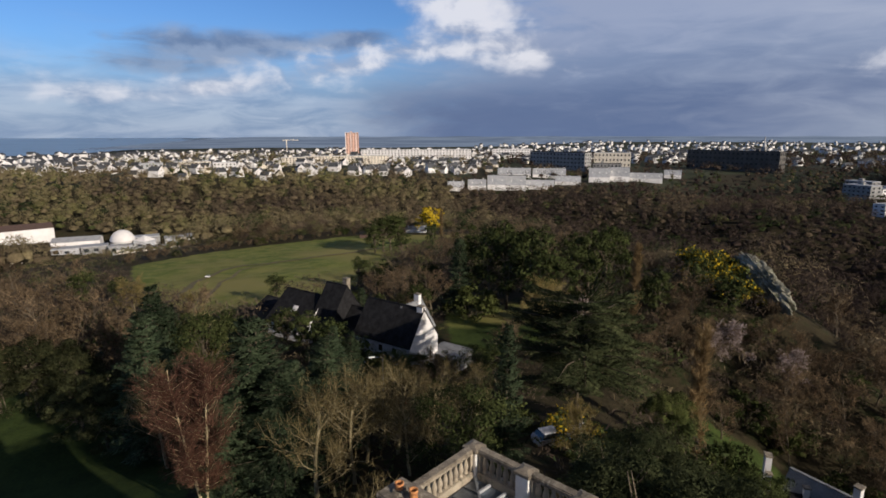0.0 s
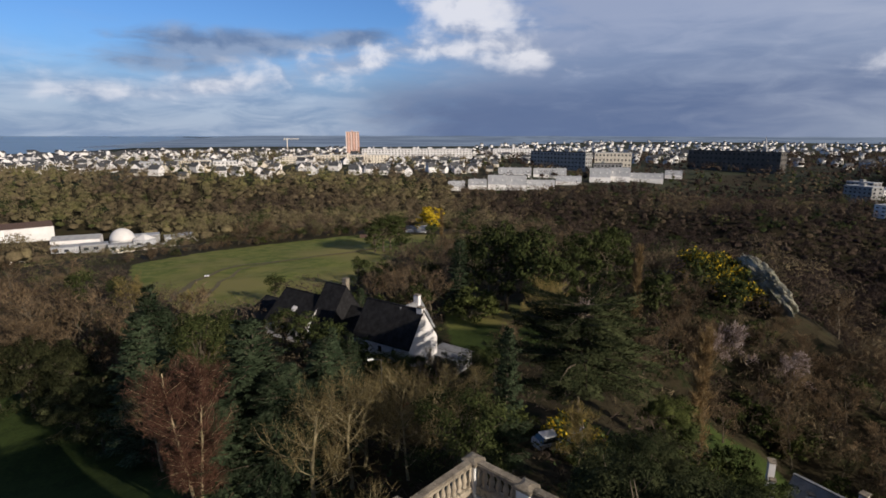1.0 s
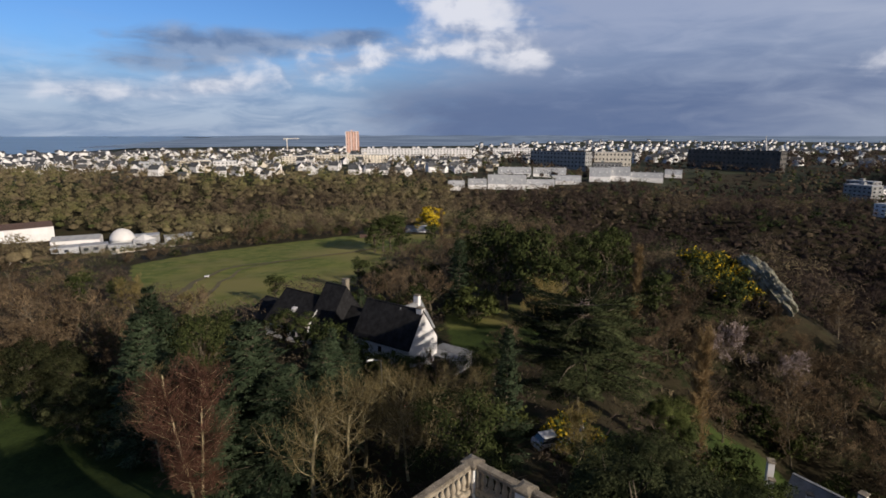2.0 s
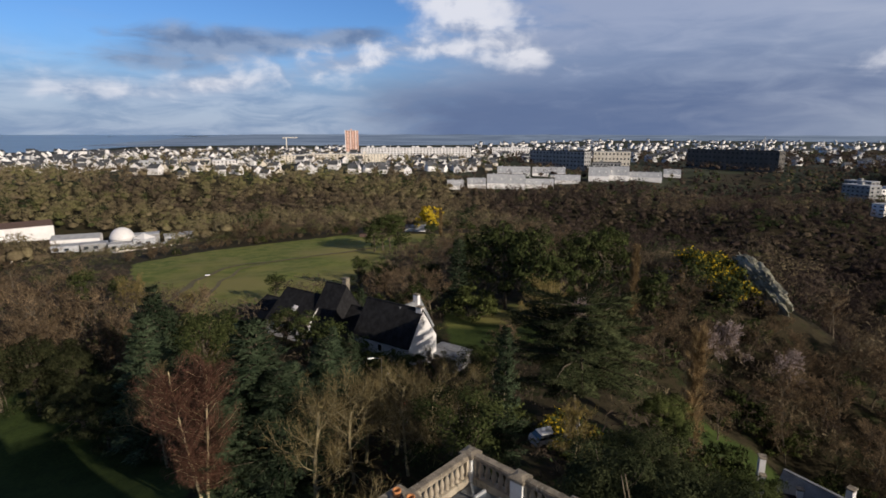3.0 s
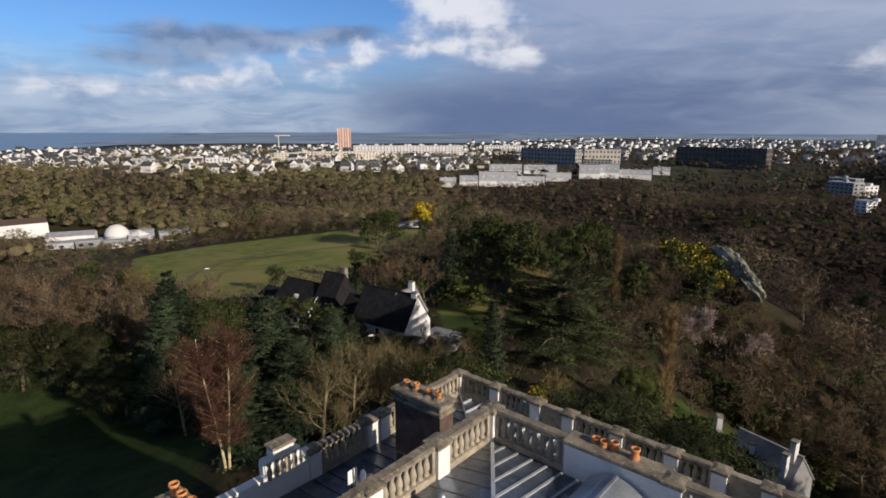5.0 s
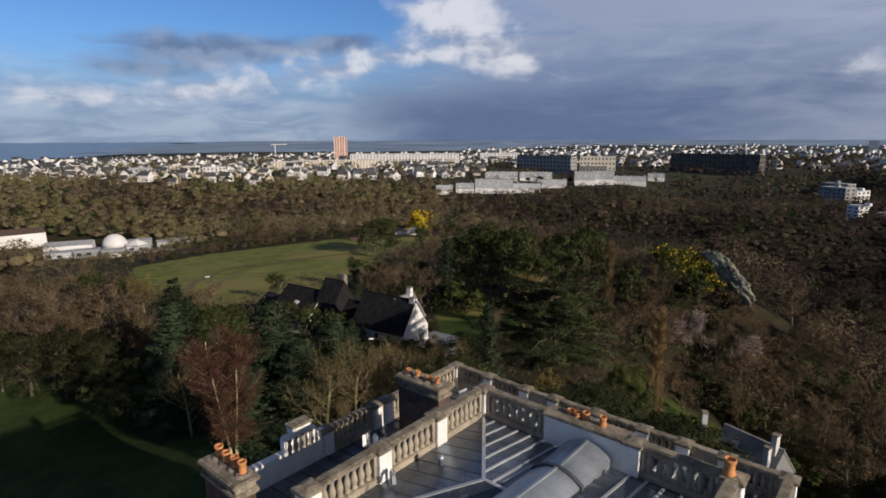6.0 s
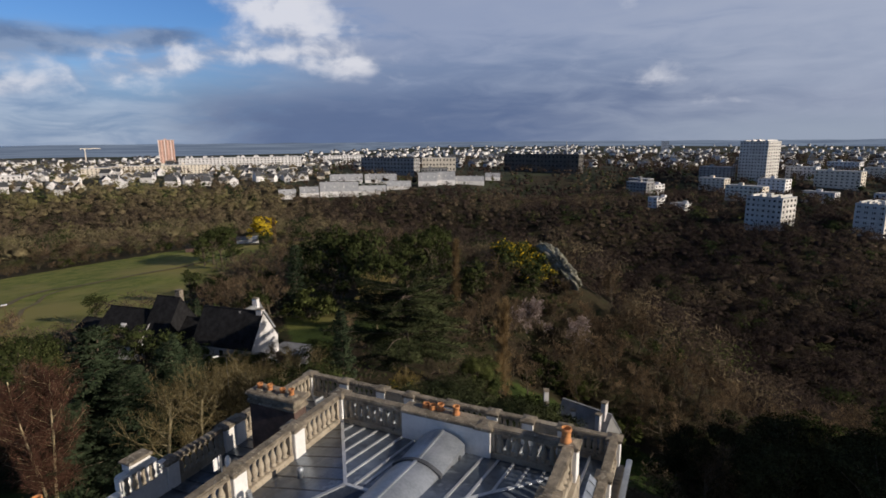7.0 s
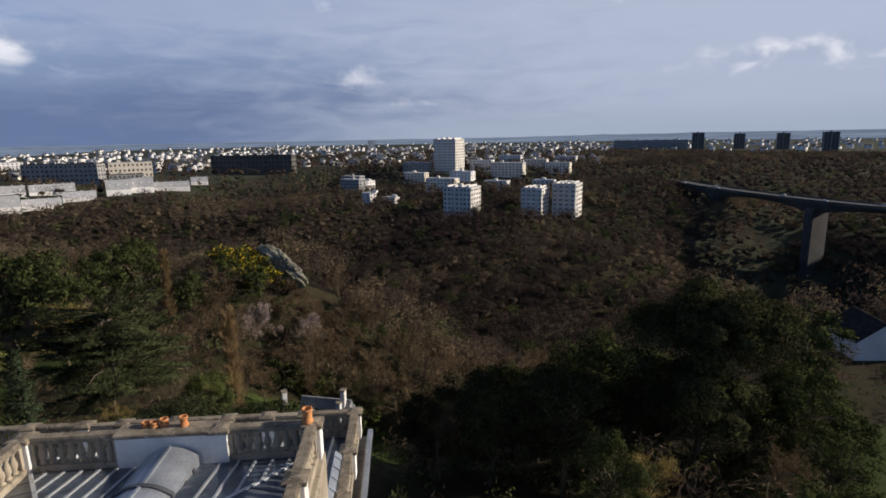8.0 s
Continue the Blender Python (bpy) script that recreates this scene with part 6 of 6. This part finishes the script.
for x, y, tall, girth in ((-15.0, 38.6, 13.8, 1.5), (-16.6, 35.8, 8.5, 1.7), (-12.4, 36.6, 10.0, 1.5), (-28.8, 48.2, 14.5, 1.4), (-24.5, 47.0, 9.5, 1.4), (-10.8, 45.5, 10.8, 1.3), (-13.0, 42.0, 9.5, 1.5), (-12.2, 47.5, 9.0, 1.4)):
    plant("conifer", x, y, tall, girth)
for x, y, tall in ((-9.4, 34.0, 11.5), (-7.0, 37.5, 10.5), (-4.6, 43.0, 10.5), (-1.5, 42.0, 10.0), (-6.8, 41.5, 10.0), (1.2, 43.5, 9.2), (-3.0, 38.5, 8.5), (-5.2, 26.5, 8.6), (-25.6, 44.4, 10.8)):
    plant("pale", x, y, tall)
for x, y, tall, girth in ((9.2, 20.2, 12.2, 1.1), (12.6, 18.2, 12.0, 1.1), (8.6, 24.6, 11.0, 1.1), (13.6, 23.6, 9.6, 1.15), (16.0, 19.5, 8.5, 1.1), (12.5, 30.0, 8.5, 1.2)):
    plant("yew", x, y, tall, girth)
plant("olive_evergreen", 20.8, 47.8, 8.2, 0.9)
plant("gorse", 11.6, 47.0, 3.2)
for x, y, tall in ((21, 85, 7), (44, 82, 8), (51, 77, 7), (41, 82, 6)):
    plant("blossom", x, y, tall)
for x, y, tall in ((54.5, 117, 6.0), (54, 112, 6.4), (54.2, 108.5, 6.2), (54.5, 105, 6.0), (53.6, 101, 5.6), (53.4, 97, 4.4), (49.5, 104, 4.2), (12, 50, 2.1)):
    plant("gorse", x, y, tall)
for x, y, tall in ((32, 91, 14), (26.0, 53.0, 16.5), (-3, 209, 12)):
    plant("poplar", x, y, tall)
plant("oak", 48.6, 7.2, 19.6, 0.92)
plant("evergreen", 57.5, 0.6, 13.5, 1.15)
plant("evergreen", 52.5, -3.0, 9.0, 1.2)
plant("evergreen", 22.8, 35.2, 5.6, 1.2)
for x, y, tall in ((38.0, 22.0, 11.5), (33.5, 19.0, 9.5), (36.5, 13.5, 11.0), (42.0, 18.0, 12.0), (44.5, 25.0, 11.0), (32.0, 26.0, 8.0), (48.0, 19.0, 12.0), (53.0, 12.0, 12.5)):
    plant("holm", x, y, tall, 1.15)
for x, y, tall in ((-35.0, 50.5, 8.5), (-42.0, 56.0, 9.0), (-47.5, 57.5, 9.5), (-53.0, 58.5, 9.0), (-39.0, 52.5, 7.5), (-58.0, 60.0, 9.0)):
    plant("holm", x, y, tall, 1.2)
plant("bare", 34.5, 27.5, 9.0)
plant("bare", 31.0, 22.5, 8.0)
for x, y, tall in ((-9, 62, 6), (-6.5, 61, 6.5), (-3.5, 60, 6), (-0.5, 61, 6), (3, 63, 6), (6, 66, 5), (-12, 66, 6.5), (-16, 70, 7.2), (-20, 73, 7.4), (-24, 76, 7)):
    plant("evergreen", x, y, tall, 1.2)
for x, y, tall in ((-8, 50, 7.4), (-4, 52, 7.8), (0, 50, 7.2), (3, 54, 7.3), (-12, 53, 8.4), (-6, 46, 7.2), (2, 46, 7), (-14, 41, 5.4), (-11, 38, 5.4)):
    plant("pale", x, y, tall)
for x, y, tall in ((-14, 43, 4.2), (-16, 47, 4.6), (-12, 47, 4.2), (-18, 50, 6.1), (-33, 50, 7), (-38, 54, 7), (58, -2, 6), (63, 2, 7), (68, 0, 6), (60, 6, 8), (53, -4, 4.3), (23.5, 33.5, 4.6), (25.5, 31.5, 3.7)):
    plant("evergreen", x, y, tall, 1.25)
for x, y, tall in ((59.8, 93.0, 2.2), (60.8, 97.0, 2.4), (58.6, 90.0, 2.4), (54, 87, 3.5), (55.8, 88.5, 3.6), (56.2, 92, 3.8), (56, 96, 3.6), (55.5, 82, 4), (57, 84.5, 4), (56.5, 79, 4.5), (52, 80, 4)):
    plant("scrub", x, y, tall)
for x, y, tall in ((-8.5, 64.5, 4.6), (-5.5, 63.2, 4.8), (-11.5, 66.5, 4.6), (-2.5, 62.0, 4.4)):
    plant("evergreen", x, y, tall, 1.3)
for x, y, tall in ((59.0, 28.0, 10), (61.9, 23.2, 12), (50.0, 18.2, 7.9), (49.9, 13.9, 10.6), (47.8, 23.8, 6.8), (54.7, 13.2, 12.5), (64.7, 41.7, 9), (40.5, 15.2, 4.8), (40.7, 9.5, 5.4), (41.4, 26.6, 4.6)):
    plant("evergreen", x, y, tall, 1.25)
plant("birch", -17.2, 33.6, 12.6, 1.0, 20)
plant("mimosa", -8.0, 230.0, 12.5, 1.1)
plant("evergreen", -22.0, 179.0, 11.5, 1.25)
plant("evergreen", -17.5, 187.0, 12.0, 1.35)
plant("evergreen", -20.0, 183.0, 12.0, 1.3)
plant("evergreen", -24.5, 177.0, 10.0, 1.3)
plant("bare", -1.5, 57.5, 8.5)


# bushes along the far edge of the meadow
hedge = random.Random(12)
for (ax, ay), (bx, by) in zip(((-97, 160), (-80, 192), (-42, 226)), ((-80, 192), (-42, 226), (-14, 231))):
    n = int(math.hypot(bx - ax, by - ay) / 3.6)
    for k in range(n):
        x, y = ax + (bx - ax) * k / n + hedge.uniform(-4.5, 0), ay + (by - ay) * k / n + hedge.uniform(0.5, 5.5)
        plant("scrub" if hedge.random() < 0.75 else "shrub", x, y, hedge.uniform(2.2, 4.2))
# the rest of the spur's cover, at random between the known trees
def free(x, y, gap):
    return all((x - a) ** 2 + (y - b) ** 2 > (gap + c) ** 2 for a, b, c in sites)


HOUSES = ((-6, 72, 10), (-20, 86, 12), (-12, 80, 8), (-30, 95, 9), (28, 33, 8), (3, 70, 5), (-8, 236, 8), (0, -5, 19), (5, 5, 12), (100, 0, 12), (60, 106, 8), (60, 96, 9), (58, 86, 6), (54, 98, 5), (53, 107, 4), (-66, 146, 30))
fill = random.Random(8)
count = 0
while count < 150:
    x, y = fill.uniform(-125, 110), fill.uniform(-25, 215)
    if brow_gap(x, y) > 5 or grass_at(x, y) > 0.25 or any((x - a) ** 2 + (y - b) ** 2 < c * c for a, b, c in HOUSES):
        continue
    az = math.degrees(math.atan2(x, y + 9))
    if not -46 < az < 95 or not free(x, y, 1.7) or (x * x + y * y < 30 ** 2) or x < -28 and y < 58 or x < -84 and y > 120:
        continue
    count += 1
    near_house = -30 < x < 8 and 50 < y < 70
    k = fill.random()
    if x < -30:
        plant("bare" if k < 0.5 else "scrub" if k < 0.6 else "evergreen" if k < 0.85 else "olive", x, y, 9.0 * fill.uniform(0.6, 1.15))
    elif near_house:
        plant("shrub", x, y, fill.uniform(2.0, 3.5))
    else:
        kind = "bare" if k < 0.3 else "scrub" if k < 0.42 else "evergreen" if k < 0.72 else "shrub" if k < 0.95 else "olive"
        plant(kind, x, y, {"bare": 8.0, "scrub": 4.5, "evergreen": 8.0, "shrub": 3.6, "olive": 6.5}[kind] * fill.uniform(0.75, 1.2))


flank = random.Random(21)
count = 0
while count < 46:
    x, y = flank.uniform(34, 84), flank.uniform(18, 96)
    gap = brow_gap(x, y)
    if not -28 < gap < 9 or not free(x, y, 1.2) or any((x - a) ** 2 + (y - b) ** 2 < c * c for a, b, c in HOUSES) or x < 46 and 40 < y < 64 or x > 50 and y > 78 and x < 58:
        continue
    count += 1
    k = flank.random()
    plant("bare" if k < 0.72 else "scrub" if k < 0.85 else "evergreen", x, y, flank.uniform(6.0, 10.5) * (0.6 if k > 0.72 else 1.0))


# ---- the woods in the valley and beyond ----
def woodland():
    r = np.random.default_rng(17)
    trees = []
    y = -140.0
    while y < 1150:
        x = -520.0
        while x < 1150:
            d = math.hypot(x, y + 9)
            step = 7.4 if d < 330 else 9.0 if d < 620 else 13.0
            px, py = x + r.uniform(-0.45, 0.45) * step, y + r.uniform(-0.45, 0.45) * step
            x += step
            az = math.degrees(math.atan2(px, py + 9))
            gap = brow_gap(px, py)
            if not -43 < az < 92 or gap < 3:
                continue
            edge = 322 + 40 * noise.noise((px * 0.01, py * 0.01, 0)) + 240 * sstep((az - 28) / 12)
            edge += 150 * sstep((-27 - az) / 9)
            if az < 3:
                edge += 25
            if az > 8:
                edge += 160 * sstep((az - 8) / 14) * (0.5 + 0.5 * sstep((az - 20) / 8))
            if gap > edge and r.random() > (0.34 + 0.35 * sstep((az - 58) / 10)) * (step / 9.0) ** 0.5:
                continue
            if any(abs(px - bx) < bw and abs(py - by) < bw for bx, by, bw in CLEAR):
                continue
            low = any(abs(px - bx) < bw and abs(py - by) < bw for bx, by, bw in LOW)
            trees.append((px, py, -d if low else d))
            for _ in range(3 if low else 0):
                trees.append((px + r.uniform(-5, 5), py + r.uniform(-5, 5), -d))
        y += 7.4 if y < 330 else 9.0 if y < 620 else 13.0
    return trees


CLEAR = [(-206, 330, 22), (-180, 344, 22), (-165, 355, 10), (-222, 342, 16), (-262, 334, 22), (-285, 318, 18), (-236, 291, 10), (425, 50, 8), (450, 20, 10), (500, 110, 14), (470, 70, 9), (445, 100, 9), (355, 318, 22), (388, 264, 18), (413, 248, 18), (430, 236, 12), (383, 492, 16), (363, 488, 18), (482, 512, 24), (426, 412, 24), (477, 429, 22), (471, 373, 20), (536, 408, 26), (620, 426, 22),
         (327, 414, 10), (343, 401, 12), (516, 488, 26), (30, 574, 20), (60, 574, 22), (100, 580, 24), (135, 598, 22), (175, 604, 24), (215, 606, 24), (106, 1, 13), (84, 112, 9)]
LOW = [(-190, 310, 30), (-165, 325, 24), (-180, 285, 26), (-165, 262, 24), (-150, 240, 22), (-138, 215, 20), (-122, 195, 18), (-112, 180, 16), (-225, 275, 20), (-240, 262, 22), (-215, 290, 24), (-200, 260, 22), (-250, 305, 30), (-228, 330, 16), (-270, 290, 24), (-260, 270, 20), (425, 50, 20), (400, 48, 18), (375, 40, 16), (445, 100, 16), (455, 45, 14), (448, 20, 14), (440, -10, 14), (415, 40, 14)]


def core_shape():
    """Corners and faces of a rough round core."""
    bm = bmesh.new()
    bmesh.ops.create_icosphere(bm, subdivisions=1, radius=1.0)
    bm.verts.index_update()
    shape = np.array([v.co[:] for v in bm.verts]), np.array([[v.index for v in f.verts] for f in bm.faces])
    bm.free()
    return shape


CORE = core_shape()


def grow_woods(name, trees, label, seed):
    """Many small trees as one sheet of twig and leaf flecks; each tree has its own tone of kind and shade."""
    r = np.random.default_rng(seed)
    pts, facing, sizes, ratio, kinds, cores, core_ways, core_faces, tones, used = [], [], [], [], [], [], [], [], [], 0
    for x, y, d in trees:
        low = d < 0
        d = abs(d)
        n = 26 if d == 0 else 100 if d == 0.5 else 36 if low else 260 if d < 200 else 220 if d < 260 else 200 if d < 380 else 80 if d < 560 else 26
        grown = r.uniform(1.5, 3.2) if low else (10.5 + 2.6 * noise.noise((x * 0.03, y * 0.03, 9.0)) + r.uniform(-1.6, 1.6)) if d > 1 else r.uniform(4.0, 7.5) if d else r.uniform(1.2, 4.2)
        wide = grown * (r.uniform(0.7, 0.9) if low else r.uniform(0.6, 0.78) if d > 1 else r.uniform(0.4, 0.56) if d else r.uniform(0.5, 0.7))
        patch = 0.5 + 0.5 * noise.noise((x * 0.012, y * 0.012, 4.0))
        # tone falls towards +x: the gorge's shade is put into the colour
        species_shade = min(0.7, max(0.0, (0.46 - 0.34 * sstep((x + 30) / 150) + 0.6 * (patch - 0.5) + r.uniform(-0.17, 0.17)) if d > 1 else r.uniform(0.05, 0.42))) if r.random() < (0.9 if d > 1 else 0.8 if d else 0.62) else r.uniform(0.8 if x > 0 else 0.7, 1.0)
        green = species_shade > 0.75
        foot = np.array((x, y, ground_z(x, y)))
        # a crown of several billows
        billows = 1 if d <= 1 or low else 6
        heart = np.zeros((billows, 3))
        heart[1:] = unit(r.normal(0, 1, (billows - 1, 3)) + (0, 0, 0.5)) * 0.55
        reach = np.full(billows, 1.0 if billows == 1 else 0.62) * r.uniform(0.85, 1.15, billows)
        which = r.integers(0, billows, n)
        dirs = unit(r.normal(0, 1, (n, 3)) + (0, 0, 0.5))
        dirs[:, 2] = np.where(dirs[:, 2] < -0.3, -dirs[:, 2], dirs[:, 2])
        shell = heart[which] + dirs * reach[which][:, None] * (r.uniform(0.15, 1.0, (n, 1)) ** 0.5)
        pts.append(foot + (0, 0, grown * 0.56) + shell * (wide, wide, grown * 0.42))
        facing.append(unit(shell * 0.4 + dirs * 0.65 + (0, 0, 0.18)) + r.normal(0, 0.42 if d > 1 else 0.6, (n, 3)))
        size = (0.42 if green else 0.6) if d == 0 else (0.6 if green else 0.95) if d == 0.5 else (1.1 if d < 200 else 1.3 if d < 260 else 1.5 if d < 380 else 2.0 if d < 560 else 2.4)
        sizes.append(r.uniform(0.7, 1.35, n) * size * (0.8 if green else 1.0))
        ratio.append(r.uniform(0.35, 0.8, n) * (0.6 if green and d > 1 else 1.0 if green else 0.36 if d > 1 else 0.22) * (1.5 if d > 560 else 1.0))
        kinds.append(np.full(n * 3, species_shade))
        if d > 200 and not low:
            shape, faces = CORE
            for h, q in list(zip(heart, reach))[:1]:
                lump = 0.7 * q * r.uniform(0.6, 1.1, len(shape))
                cores.append(foot + (0, 0, grown * 0.4) + shape * lump[:, None] * (wide, wide, grown * 0.42))
                core_ways.append(unit(shape * 0.8 + (0, 0, 0.18) + r.normal(0, 0.3, shape.shape)))
                core_faces.append(faces + used)
                used += len(shape)
                tones.append(np.full(len(shape), species_shade))
    p, f = np.concatenate(pts), unit(np.concatenate(facing))
    long, wide = np.concatenate(sizes)[:, None], (np.concatenate(sizes) * np.concatenate(ratio))[:, None]
    d = unit(np.cross(f, r.normal(0, 1, f.shape)) + (0, 0, 0.15))
    side = unit(np.cross(d, f))
    flecks = np.stack([p - side * wide / 2 - d * long * 0.4, p + side * wide / 2 - d * long * 0.4, p + d * long * 0.6], 1).reshape(-1, 3)
    faces = np.arange(len(flecks)).reshape(-1, 3) + used
    ways = np.repeat(f, 3, 0)
    if cores:
        flecks, faces, kinds, ways = np.concatenate(cores + [flecks]), np.concatenate(core_faces + [faces]), tones + kinds, np.concatenate(core_ways + [ways])
    me = fast_mesh(name, flecks, faces, WOODS, normals=ways)
    me.attributes.new("species_shade", "FLOAT", "POINT").data.foreach_set("value", np.concatenate(kinds).astype(np.float32))
    tagged(new(name, me), label, "woodland", kind="stuff")


def undergrowth():
    """Brambles and saplings on the spur, wherever there is no grass."""
    r = np.random.default_rng(23)
    found = []
    for _ in range(16000):
        x, y = r.uniform(-130, 115), r.uniform(-30, 240)
        az = math.degrees(math.atan2(x, y + 9))
        if brow_gap(x, y) < 8 and -46 < az < 95 and grass_at(x, y) < 0.1 + 0.3 * r.random() and not any((x - a) ** 2 + (y - b) ** 2 < (c * 0.8) ** 2 for a, b, c in HOUSES) and x * x + y * y > 27 ** 2:
            found.append((x, y, 0.0))
    return found[:4000]


def thicket():
    """Saplings and small bare trees that fill the spur's flanks."""
    r = np.random.default_rng(29)
    found = []
    for _ in range(5200):
        x, y = r.uniform(-135, 115), r.uniform(-30, 245)
        az = math.degrees(math.atan2(x, y + 9))
        if -22 < x < 14 and y < 110 or x < -84 and y > 125 or not -46 < az < 95 or brow_gap(x, y) > 6 or grass_at(x, y) > 0.05 or any((x - a) ** 2 + (y - b) ** 2 < c * c for a, b, c in HOUSES):
            continue
        if 15 < x < 36 and y < 46 or x * x + y * y < 38 ** 2 or x < -30 and y < 62 or any((x - a) ** 2 + (y - b) ** 2 < 14 for a, b, c in found[-300:]):
            continue
        found.append((x, y, 0.5))
    return found


everywhere = woodland()
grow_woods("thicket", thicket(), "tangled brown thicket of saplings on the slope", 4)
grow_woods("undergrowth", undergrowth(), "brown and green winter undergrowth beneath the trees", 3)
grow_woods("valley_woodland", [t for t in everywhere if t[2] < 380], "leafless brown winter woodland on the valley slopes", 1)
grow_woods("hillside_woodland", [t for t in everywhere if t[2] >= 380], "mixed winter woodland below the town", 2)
